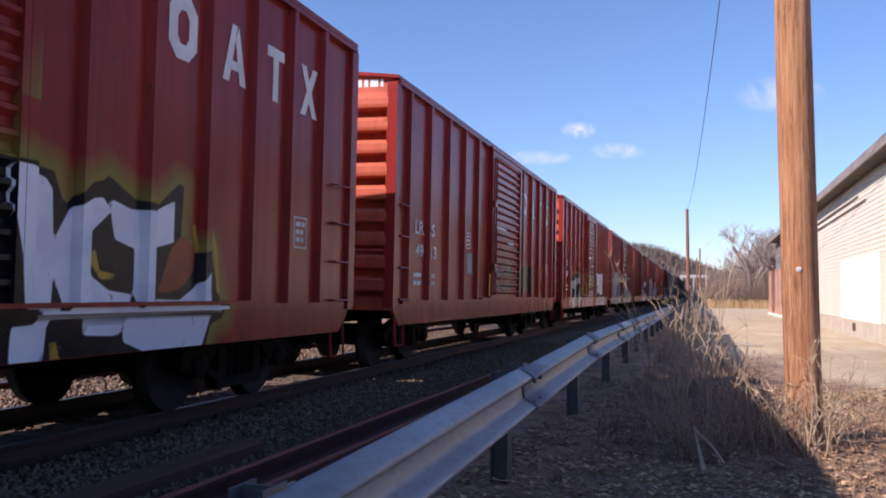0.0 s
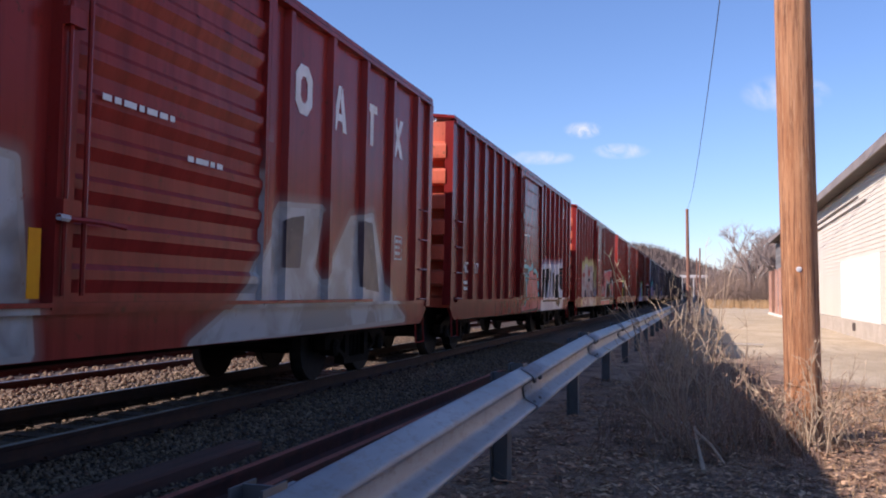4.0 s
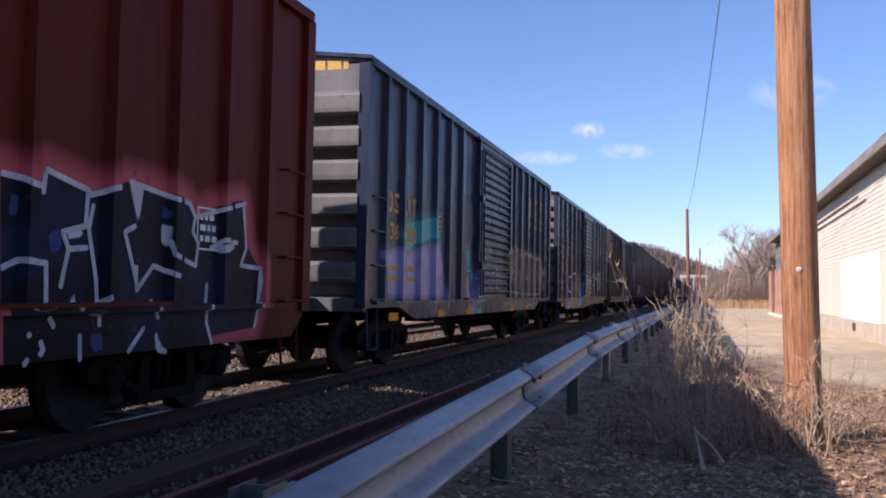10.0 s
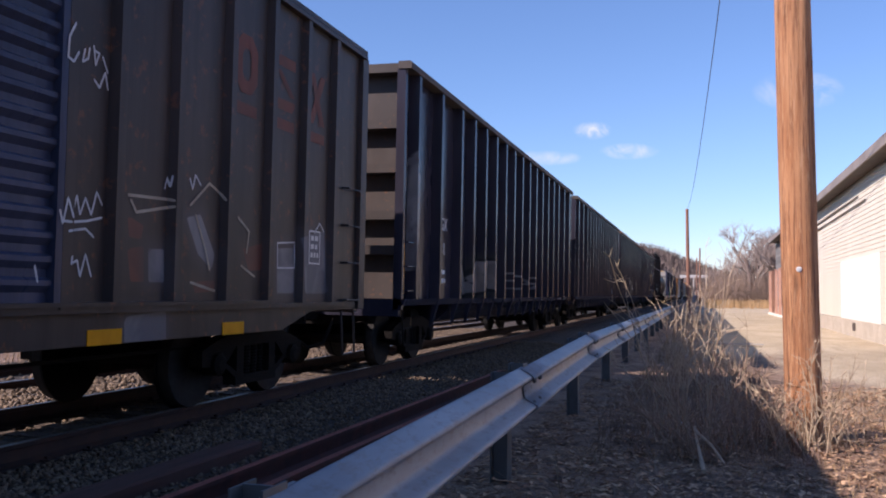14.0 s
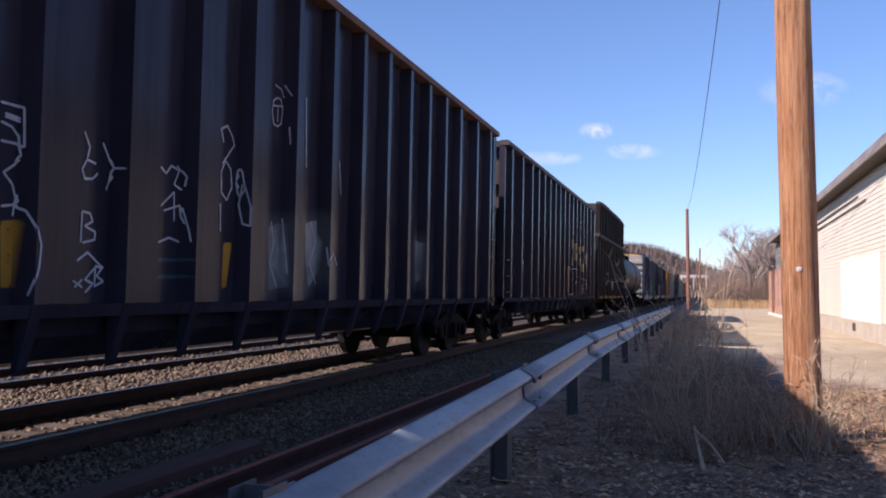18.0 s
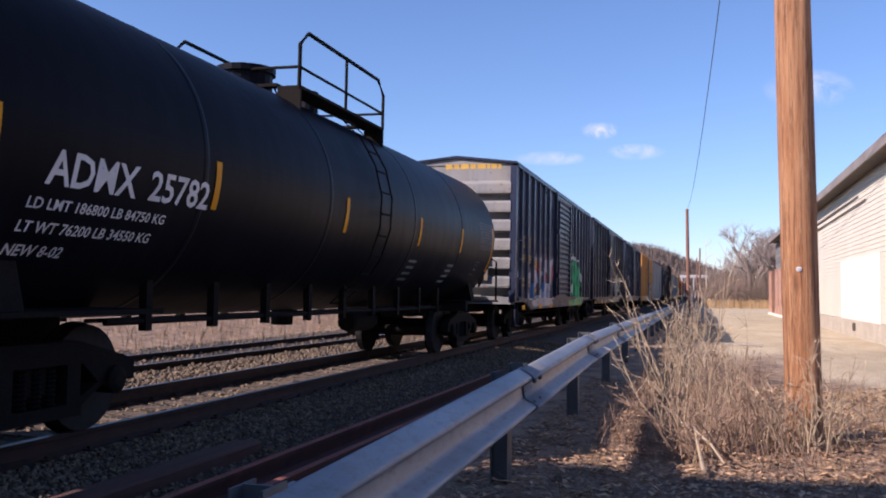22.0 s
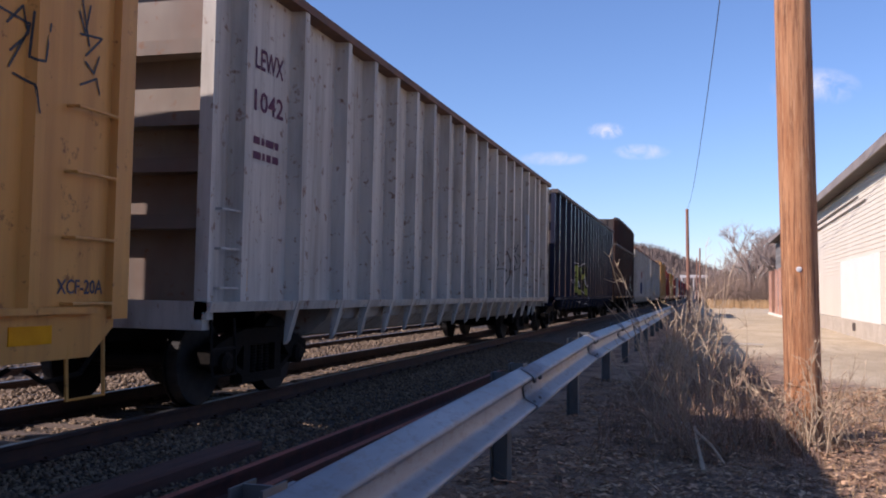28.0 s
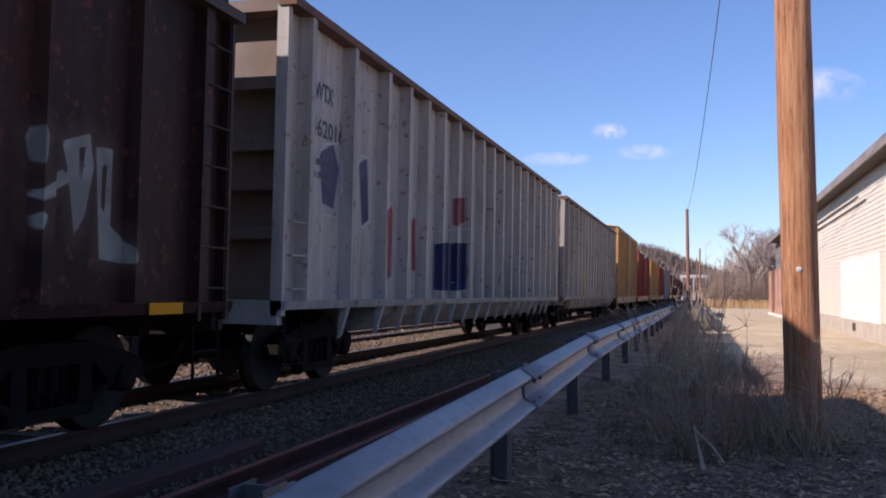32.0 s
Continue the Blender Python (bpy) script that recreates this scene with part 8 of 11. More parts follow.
PIECE_LETTERS = (
    (0, (9.42, 2.13), (9.99, 2.24), (9.98, 2.01), (9.96, 1.31), (9.47, 1.28), (9.34, 1.58)),
    (0, (9.99, 2.21), (10.41, 2.23), (10.63, 2.07), (10.58, 1.75), (10.11, 1.55), (9.99, 1.66), (10.04, 1.72), (10.37, 1.92), (10.08, 2.08)),
    (0, (10.94, 1.64), (11.21, 1.72), (11.25, 1.33), (11.67, 1.27), (12.19, 1.34), (11.85, 1.03), (10.90, 1.10)),
    (0, (11.06, 2.17), (11.22, 2.31), (11.69, 2.29), (11.87, 2.10), (11.72, 1.75), (11.25, 1.40), (11.10, 1.46), (11.01, 1.78)),
    (0, (12.06, 1.90), (12.37, 2.14), (12.92, 2.11), (12.83, 1.80), (12.76, 1.35), (12.19, 1.34)),
    (0, (12.71, 2.17), (13.33, 2.30), (13.52, 1.99), (13.50, 1.60), (13.40, 1.36), (12.86, 1.35)),
)
PIECE_LETTERS += (
    (0, (9.16, 1.09), (14.36, 1.20), (14.37, 0.99), (13.20, 0.97), (12.37, 0.91), (10.50, 0.77), (9.18, 0.78)),
    (0, (10.34, 2.34), (10.54, 2.34), (10.48, 2.18)),
    (0, (11.05, 2.36), (11.19, 2.34), (11.13, 2.21)),
    (0, (11.95, 2.28), (12.31, 2.35), (12.37, 2.21), (12.14, 2.09)),
    (0, (9.52, 2.33), (9.84, 2.34), (9.79, 2.19)),
)
HOLES_LETTERS = (
    (0, (10.08, 2.02), (10.40, 2.05), (10.38, 1.74), (10.07, 1.67)),
    (0, (11.21, 1.98), (11.54, 2.01), (11.52, 1.74), (11.21, 1.59)),
    (0, (12.34, 1.85), (12.40, 1.89), (12.40, 1.56), (12.36, 1.53)),
    (0, (13.03, 2.04), (13.30, 2.10), (13.26, 1.74), (13.05, 1.66)),
    (0, (9.95, 1.49), (10.73, 1.54), (10.67, 1.32), (9.99, 1.31)),
    (0.018, (10.016, 1.31), (10.062, 1.32)),
    (0.018, (10.270, 1.32), (11.154, 1.35), (11.193, 1.36), (11.219, 1.36), (11.293, 1.36)),
    (0.018, (11.538, 1.37), (12.370, 1.40), (12.399, 1.40), (12.490, 1.41)),
    (0.018, (12.774, 1.41), (13.390, 1.44)),
    (0.018, (9.418, 2.15), (9.565, 2.19)),
    (0.018, (9.763, 2.22), (9.972, 2.26), (9.993, 2.27)),
)
HOLES_LETTERS += (
    (0.018, (10.840, 2.08), (11.181, 2.22), (11.216, 2.28), (11.320, 2.25)),
    (0.018, (11.551, 2.26), (11.955, 2.18)),
    (0.018, (12.708, 2.21), (13.449, 2.27), (13.497, 2.27)),
    (0.018, (9.983, 0.97), (10.017, 0.99), (10.111, 1.00)),
    (0.018, (10.314, 1.00), (10.488, 1.02)),
    (0.018, (11.687, 0.96), (12.370, 1.00)),
    (0.018, (9.750, 1.88), (9.839, 1.37)),
)
PATCH_S = (
    (0, (0.57, 2.75), (1.55, 2.78), (1.57, 2.51), (0.68, 2.50)),
    (0, (2.24, 2.39), (2.90, 2.38), (2.87, 2.14), (2.35, 2.11)),
    (0, (0.56, 1.11), (6.21, 1.22), (6.24, 0.81), (1.07, 0.84)),
    (0, (3.48, 2.17), (4.02, 2.14), (4.02, 1.70), (3.52, 1.69)),
)
SILVER_T = (
    (0, (10.15, 1.09), (10.36, 1.46), (10.46, 1.58), (11.05, 1.63), (11.01, 1.25), (11.08, 1.08)),
    (0, (10.97, 1.91), (11.20, 2.08), (11.80, 2.13), (12.11, 2.13), (12.09, 1.84), (11.83, 1.70), (11.92, 1.32), (11.73, 1.08), (11.08, 1.08), (11.19, 1.31), (11.05, 1.66)),
    (0, (12.11, 2.13), (12.89, 2.20), (13.07, 2.04), (13.00, 1.83), (12.75, 1.74), (12.50, 1.80), (12.53, 1.20), (12.15, 1.04), (12.07, 1.33)),
    (0, (12.76, 1.54), (12.97, 1.65), (13.28, 1.52), (13.03, 1.27), (12.81, 1.27)),
    (0, (9.84, 0.79), (10.85, 0.97), (13.32, 0.95), (13.34, 0.70), (10.13, 0.72)),
)
BLUE_T = (
    (0, (11.20, 1.93), (11.81, 2.07), (11.95, 1.96), (11.75, 1.76), (11.66, 1.08), (11.25, 1.08)),
    (0, (12.11, 2.06), (12.56, 2.14), (12.53, 1.20), (12.17, 1.10)),
    (0, (10.36, 1.30), (10.71, 1.53), (10.62, 1.14), (10.31, 1.09)),
)
LINES_T = (
    (0.0156, (10.155, 1.09), (10.347, 1.37), (10.365, 1.49), (10.401, 1.51), (10.448, 1.52)),
    (0.0156, (10.630, 1.54), (10.990, 1.63), (10.973, 1.91), (11.187, 2.04), (11.201, 2.08), (11.214, 2.08), (11.315, 2.09)),
    (0.0156, (11.528, 2.11), (12.086, 2.16), (12.113, 2.16), (12.154, 2.17)),
    (0.0156, (12.394, 2.19), (12.966, 2.24), (12.981, 2.24), (12.999, 2.12), (13.082, 2.04)),
    (0.0156, (13.094, 1.98), (13.000, 1.79), (12.957, 1.75), (12.748, 1.71)),
    (0.0156, (11.803, 2.10), (11.824, 1.76), (12.043, 1.71), (11.708, 1.38), (11.855, 1.26), (12.089, 1.35), (12.108, 1.39)),
    (0.0156, (11.058, 1.49), (10.845, 1.11)),
    (0.0156, (12.671, 1.60), (12.937, 1.67), (12.972, 1.68), (13.008, 1.57), (13.098, 1.51)),
)
LINES_T += (
    (0.0156, (13.322, 1.49), (13.286, 1.39)),
    (0.0156, (13.095, 1.36), (13.036, 1.20)),
    (0.0156, (11.215, 0.94), (11.181, 0.80), (11.103, 0.74)),
    (0.0156, (12.471, 0.94), (12.396, 0.89)),
    (0.0156, (12.196, 0.87), (12.123, 0.83), (12.102, 0.75)),
    (0.0096, (10.899, 3.14), (11.025, 3.05)),
    (0.0096, (10.975, 2.87), (11.186, 2.87), (11.217, 2.85)),
    (0.0096, (11.150, 3.02), (11.189, 2.91), (11.221, 2.58)),
    (0.0096, (11.668, 3.18), (11.775, 2.57)),
    (0.0096, (11.748, 3.00), (11.992, 2.53)),
    (0.0096, (11.905, 2.78), (12.085, 3.05), (12.114, 3.26), (12.126, 3.24), (12.205, 3.20)),
    (0.0096, (12.409, 3.22), (12.391, 3.19)),
    (0.0096, (12.211, 3.12), (12.118, 2.92), (12.082, 2.58), (12.066, 2.54)),
    (0.0096, (12.588, 2.95), (12.837, 2.99), (12.695, 2.56)),
)
LINES_T += (
    (0.0096, (12.783, 2.50), (12.962, 2.38), (12.976, 2.66)),
    (0.0096, (13.565, 3.03), (13.488, 2.72)),
    (0.0096, (13.775, 2.84), (13.826, 2.91), (13.847, 3.07)),
    (0.0096, (14.391, 3.08), (14.647, 3.05), (14.693, 3.04), (14.686, 2.97), (14.527, 2.70)),
    (0.0096, (15.180, 3.61), (15.343, 3.05)),
    (0.0096, (14.494, 2.99), (14.642, 3.15), (14.689, 2.99), (14.670, 2.94), (14.530, 2.81)),
    (0.0096, (14.704, 3.13), (14.694, 2.81), (14.721, 2.79), (14.793, 2.80), (14.820, 2.99)),
    (0.0096, (14.912, 3.04), (14.923, 3.11)),
    (0.0096, (14.564, 2.67), (14.682, 2.65), (14.712, 2.62), (14.739, 2.48), (14.757, 2.43)),
    (0.0096, (15.218, 3.29), (15.290, 3.14), (15.343, 3.37)),
    (0.0096, (15.227, 3.12), (15.490, 3.15), (15.300, 2.97)),
)
LINES_T += (
    (0.0096, (15.302, 2.93), (15.404, 2.86), (15.463, 3.01)),
    (0.0096, (15.248, 2.74), (15.440, 2.83), (15.481, 2.71)),
)
WHITE_T = (
    (0.0084, (8.211, 2.05), (8.172, 1.99), (8.097, 1.99), (8.071, 2.04), (8.120, 2.10), (8.192, 2.08), (8.211, 2.05)),
    (0.0072, (7.855, 1.50), (7.906, 1.58), (8.379, 1.61), (8.416, 1.53)),
    (0.0072, (7.792, 1.19), (7.862, 1.39), (7.932, 1.12)),
    (0.0072, (7.895, 1.27), (7.977, 1.31)),
    (0.0072, (8.210, 1.32), (8.282, 1.11)),
    (0.0072, (8.330, 1.36), (8.495, 1.28), (8.407, 1.11), (8.277, 1.20)),
    (0.0072, (8.732, 1.28), (8.917, 1.20)),
    (0.0072, (8.839, 1.28), (8.808, 1.20)),
)
LINES_V = (
    (0.0096, (11.067, 2.20), (11.116, 2.21)),
    (0.0096, (11.332, 2.25), (11.465, 2.27), (11.668, 2.16), (11.736, 1.95), (11.714, 1.66), (11.576, 1.42), (11.411, 1.31)),
    (0.0096, (11.080, 1.96), (11.102, 1.96)),
    (0.0096, (11.313, 1.98), (11.427, 1.97), (11.524, 1.70), (11.594, 1.95)),
    (0.0096, (11.977, 2.33), (11.986, 2.34), (12.094, 2.37)),
    (0.0096, (12.341, 2.40), (12.396, 2.36)),
    (0.0096, (12.406, 2.18), (12.556, 2.11), (12.609, 1.84)),
    (0.0096, (12.601, 1.97), (12.743, 2.15), (12.905, 2.10), (12.934, 2.02), (12.940, 1.91), (12.921, 1.83), (12.883, 1.79)),
    (0.0096, (12.728, 1.75), (12.934, 1.78), (12.962, 1.79), (13.081, 1.72)),
    (0.0096, (13.374, 1.72), (13.401, 1.70)),
    (0.0096, (12.094, 1.79), (12.102, 1.77)),
)
LINES_V += (
    (0.0096, (12.339, 1.77), (12.402, 1.64), (12.619, 1.65), (12.667, 1.47), (12.564, 1.33)),
    (0.0096, (12.374, 1.50), (12.509, 1.65)),
    (0.0096, (12.736, 1.61), (12.856, 1.57), (12.824, 1.43)),
    (0.0096, (12.488, 1.37), (12.646, 1.19)),
    (0.0096, (13.652, 2.24), (13.909, 2.25), (13.917, 2.24), (13.933, 1.98), (13.928, 1.60), (13.911, 1.42), (13.852, 1.35)),
    (0.0096, (13.664, 2.03), (13.865, 2.00), (13.914, 1.76), (13.915, 1.73)),
    (0.0096, (13.676, 1.82), (13.836, 1.62), (13.750, 1.41)),
    (0.0096, (14.896, 2.42), (14.877, 2.24), (14.871, 2.21), (14.896, 2.26), (14.912, 2.45)),
    (0.0096, (14.871, 2.21), (14.893, 2.18), (14.908, 1.97)),
    (0.0096, (14.907, 2.21), (14.931, 2.09), (14.914, 1.85)),
)
LINES_V += (
    (0.0096, (14.898, 1.94), (14.893, 1.79), (14.909, 1.85)),
    (0.0096, (15.894, 2.25), (15.901, 2.20), (15.921, 2.17), (16.020, 2.13)),
    (0.0096, (16.410, 2.13), (16.511, 1.75), (16.406, 1.59)),
    (0.0096, (16.005, 1.55), (15.906, 1.40)),
    (0.0096, (15.895, 1.92), (15.902, 1.66)),
    (0.0096, (16.976, 2.28), (16.999, 2.34)),
    (0.0096, (17.431, 2.42), (17.480, 2.55), (17.511, 2.42), (17.516, 2.18)),
    (0.0096, (16.904, 1.92), (16.976, 1.90)),
    (0.0096, (17.470, 1.91), (17.512, 1.90), (17.518, 1.88), (17.512, 1.65)),
    (0.0096, (18.588, 2.35), (18.688, 2.29), (18.715, 2.22), (18.718, 2.15), (18.713, 1.70)),
    (0.0096, (11.964, 1.53), (11.965, 1.28)),
    (0.0096, (11.706, 1.47), (11.711, 1.39)),
)
LINES_V += (
    (0.0096, (13.749, 3.11), (13.709, 2.94), (13.818, 2.80), (13.728, 2.62)),
)
DARK_V = (
    (0, (11.33, 1.80), (11.44, 1.74), (11.44, 1.50), (11.35, 1.38)),
    (0, (13.70, 1.82), (13.84, 1.62), (13.75, 1.43)),
)
BLUE_V = (
    (0, (15.89, 3.30), (16.41, 3.41), (16.50, 1.89), (15.90, 1.46)),
    (0, (16.88, 2.56), (17.52, 2.63), (17.52, 2.41), (16.88, 2.34)),
)
PIECE_LIME_W = (
    (0, (4.97, 2.19), (5.10, 2.28), (5.12, 2.28), (5.21, 2.18), (5.22, 1.98), (5.12, 1.84), (5.24, 1.72), (5.59, 1.56), (5.53, 1.33), (5.12, 1.26), (5.10, 1.28), (4.94, 1.53), (4.89, 1.86), (5.08, 1.88), (5.10, 1.58), (5.11, 1.45), (5.12, 1.48), (5.12, 1.63), (5.10, 1.78), (5.10, 1.91), (5.11, 1.97), (5.11, 2.08), (5.09, 2.06), (5.04, 2.01)),
    (0, (5.48, 2.27), (5.71, 2.27), (5.70, 1.76), (5.75, 1.48), (6.10, 1.39), (6.18, 1.20), (6.08, 1.19), (5.58, 1.24), (5.22, 1.46), (5.22, 1.94)),
)
PIECE_LIME_W += (
    (0, (6.09, 2.23), (6.21, 2.32), (6.68, 2.36), (6.81, 2.21), (6.78, 1.99), (6.66, 1.85), (6.82, 1.68), (6.89, 1.30), (6.95, 1.17), (6.70, 1.17), (6.58, 1.51), (6.16, 1.64), (6.10, 1.93)),
    (0, (6.89, 2.22), (6.99, 2.26), (7.05, 1.96), (7.07, 1.91), (7.12, 2.25), (7.55, 2.36), (7.73, 2.35), (7.99, 2.35), (8.04, 1.93), (8.05, 1.44), (8.67, 1.39), (8.76, 1.20), (8.05, 1.17), (7.98, 1.38), (7.90, 1.68), (7.71, 1.67), (7.73, 1.31), (7.19, 1.17), (7.08, 1.31), (7.10, 1.75), (7.07, 1.86), (7.06, 1.74), (7.01, 1.85)),
)
HOLES_W = (
    (0, (6.17, 2.11), (6.55, 2.11), (6.53, 1.93), (6.18, 1.93)),
    (0, (7.65, 2.07), (7.75, 2.11), (7.76, 1.85), (7.66, 1.84)),
)
RIM_W = (
    (0.012, (4.546, 2.11), (4.655, 2.23), (5.091, 2.30), (5.101, 2.30), (5.104, 2.39), (5.123, 2.33), (5.203, 2.31), (5.237, 2.34)),
    (0.012, (5.503, 2.37), (5.746, 2.30), (5.752, 2.21), (6.055, 2.26), (6.080, 2.27), (6.096, 2.28)),
    (0.012, (6.100, 2.28), (6.125, 2.34), (6.158, 2.38), (6.199, 2.38)),
    (0.012, (6.515, 2.42), (6.870, 2.38), (7.051, 2.39), (7.074, 2.39), (7.082, 2.40), (7.150, 2.40), (7.185, 2.39)),
    (0.012, (7.533, 2.42), (7.607, 2.39), (7.853, 2.45), (8.028, 2.32), (8.039, 2.12), (8.050, 1.62), (8.063, 1.53), (8.100, 1.50), (8.180, 1.56)),
    (0.012, (8.573, 1.59), (8.657, 1.65)),
    (0.012, (4.546, 2.11), (4.576, 1.87), (4.471, 1.83)),
    (0.012, (4.252, 1.80), (4.263, 1.61)),
)
RIM_W += (
    (0.012, (4.462, 1.61), (4.511, 1.23), (4.832, 1.21), (5.002, 0.98)),
    (0.012, (5.761, 2.04), (5.809, 1.91), (6.064, 1.89), (6.076, 1.88), (6.092, 1.49), (6.062, 1.50), (5.888, 1.52), (5.788, 1.57), (5.777, 1.76)),
    (0.012, (5.557, 0.92), (6.074, 0.92), (6.095, 0.93)),
    (0.012, (7.030, 1.58), (7.055, 1.46), (7.057, 1.36), (7.082, 1.25)),
    (0.012, (8.657, 1.65), (8.835, 1.20), (8.552, 0.98)),
    (0.012, (8.167, 0.97), (8.069, 0.90), (8.033, 0.86), (7.566, 0.82)),
    (0.012, (7.197, 0.84), (7.092, 0.83), (7.075, 0.82)),
    (0.012, (4.141, 1.75), (4.166, 1.67), (4.182, 1.64)),
    (0.012, (4.127, 1.75), (4.135, 1.60)),
)
PIECE_PINK = (
    (0, (9.33, 1.08), (9.27, 1.60), (9.32, 1.91), (9.46, 2.07), (9.77, 2.20), (10.07, 2.29), (10.13, 2.27), (10.39, 2.23), (10.51, 1.98), (10.53, 1.61), (10.17, 1.57), (10.02, 1.59), (9.89, 1.53), (9.90, 1.39), (10.10, 1.34), (10.40, 1.35), (10.64, 1.41), (10.70, 1.20), (10.41, 1.07)),
    (0, (10.64, 2.26), (10.90, 2.32), (10.94, 2.24), (11.29, 2.34), (11.60, 2.31), (11.80, 2.10), (11.78, 1.44), (11.73, 1.14), (11.36, 1.14), (11.33, 1.65), (11.26, 1.88), (10.97, 1.80), (10.95, 1.42), (10.94, 1.09), (10.76, 1.09), (10.67, 1.67)),
)
PIECE_PINK += (
    (0, (11.79, 2.31), (12.19, 2.35), (12.28, 2.01), (12.43, 1.96), (12.65, 2.11), (12.63, 2.37), (13.03, 2.38), (13.05, 2.01), (12.67, 1.78), (12.63, 1.13), (12.20, 1.11), (11.94, 1.68), (11.84, 1.92)),
    (0, (13.15, 1.74), (13.37, 2.31), (13.63, 2.41), (14.11, 2.34), (14.44, 1.88), (14.50, 1.20), (14.39, 1.09), (14.16, 1.50), (13.59, 1.48), (13.53, 1.10), (13.19, 1.13)),
    (0, (9.23, 0.89), (13.03, 0.93), (13.21, 0.71), (9.39, 0.68)),
)
DARK_PINK = (
    (0, (9.87, 1.90), (9.99, 2.00), (10.14, 2.04), (10.17, 1.80), (10.10, 1.77), (9.88, 1.77)),
    (0, (9.94, 1.53), (10.17, 1.56), (10.16, 1.37), (10.03, 1.39)),
    (0, (10.40, 2.17), (10.56, 2.25), (10.59, 1.67), (10.56, 1.61), (10.51, 1.98)),
    (0, (13.56, 2.08), (13.69, 2.13), (13.95, 1.78), (13.58, 1.76)),
    (0, (10.94, 2.13), (10.96, 2.16), (10.96, 1.85), (10.94, 1.85)),
    (0, (11.84, 1.80), (11.91, 1.68), (11.95, 1.14), (11.86, 1.20)),
    (0, (12.72, 1.72), (12.84, 1.86), (12.84, 1.33), (12.73, 1.33)),
    (0, (13.59, 1.41), (14.11, 1.44), (14.09, 1.05), (13.60, 1.06)),
)
PALE_PINK = (
    (0.0132, (9.295, 1.24), (9.463, 1.18), (9.588, 1.17)),
    (0.0132, (9.739, 1.18), (10.100, 1.23), (10.126, 1.26), (10.222, 1.28)),
    (0.0132, (10.382, 1.28), (10.496, 1.30)),
    (0.012, (9.528, 0.85), (9.548, 0.78)),
    (0.012, (9.741, 0.86), (9.763, 0.76), (9.825, 0.81), (9.896, 0.75), (9.907, 0.85)),
    (0.012, (10.062, 0.84), (10.084, 0.75), (10.112, 0.85)),
    (0.012, (10.210, 0.86), (10.215, 0.77)),
    (0.012, (10.621, 0.86), (10.779, 0.77)),
    (0, (10.17, 1.52), (10.58, 1.56), (10.54, 1.43), (10.18, 1.40)),
    (0, (12.73, 1.69), (12.79, 1.73), (12.80, 1.46), (12.74, 1.43)),
)
PALE_X = (
    (0, (11.47, 2.29), (11.53, 2.40), (11.58, 2.31), (11.56, 2.11), (11.52, 2.10)),
    (0, (11.49, 1.90), (11.55, 1.94), (11.86, 2.11), (11.99, 2.04), (11.55, 1.83)),
    (0, (11.51, 1.74), (11.64, 1.87), (11.59, 1.67), (11.52, 1.63)),
    (0, (11.85, 2.32), (12.17, 2.43), (12.22, 2.16), (12.14, 1.80), (12.02, 1.62), (11.92, 2.12)),
    (0, (12.24, 2.34), (12.45, 2.35), (12.45, 1.73), (12.60, 1.65), (12.71, 1.43), (12.32, 1.46)),
)
DARK_X = (
    (0, (11.52, 2.30), (11.53, 2.32), (11.53, 2.16), (11.52, 2.18)),
    (0, (12.04, 2.30), (12.12, 2.32), (12.07, 1.88)),
    (0, (12.32, 2.21), (12.39, 2.22), (12.37, 1.82), (12.32, 1.86)),
    (0, (12.61, 1.56), (12.62, 1.58), (12.63, 1.45), (12.62, 1.45)),
)
LINES_X = (
    (0.0096, (1.631, 3.26), (1.582, 2.86), (1.696, 2.68)),
    (0.0096, (1.463, 2.46), (1.416, 2.17)),
    (0.0096, (0.383, 3.58), (0.412, 3.52)),
    (0.0096, (0.645, 3.55), (0.675, 3.49), (0.727, 3.65)),
    (0.0096, (1.537, 2.40), (1.617, 2.29)),
    (0.0096, (4.983, 2.04), (4.990, 1.82), (5.040, 1.71)),
    (0.0096, (5.995, 2.19), (6.014, 1.84)),
    (0.0096, (8.025, 2.23), (8.111, 2.05), (8.119, 1.82)),
)
VIOLET_Y = (
    (0, (1.13, 2.94), (1.56, 3.11), (1.77, 2.82), (1.61, 2.28), (1.25, 2.32)),
    (0, (2.47, 2.99), (2.79, 3.11), (2.89, 2.24), (2.63, 2.14)),
)
RED_Y = (
    (0, (3.19, 2.43), (3.93, 2.54), (3.92, 1.46), (3.26, 1.37)),
    (0, (4.87, 2.40), (5.08, 2.46), (5.14, 1.58), (4.93, 1.57)),
    (0, (7.17, 3.00), (8.17, 3.11), (8.17, 2.60), (7.17, 2.47)),
)
BLUE_Y = (
    (0, (6.16, 2.10), (7.16, 2.16), (7.16, 1.26), (6.16, 1.26)),
    (0, (7.17, 2.16), (8.18, 2.21), (8.18, 1.27), (7.17, 1.26)),
)
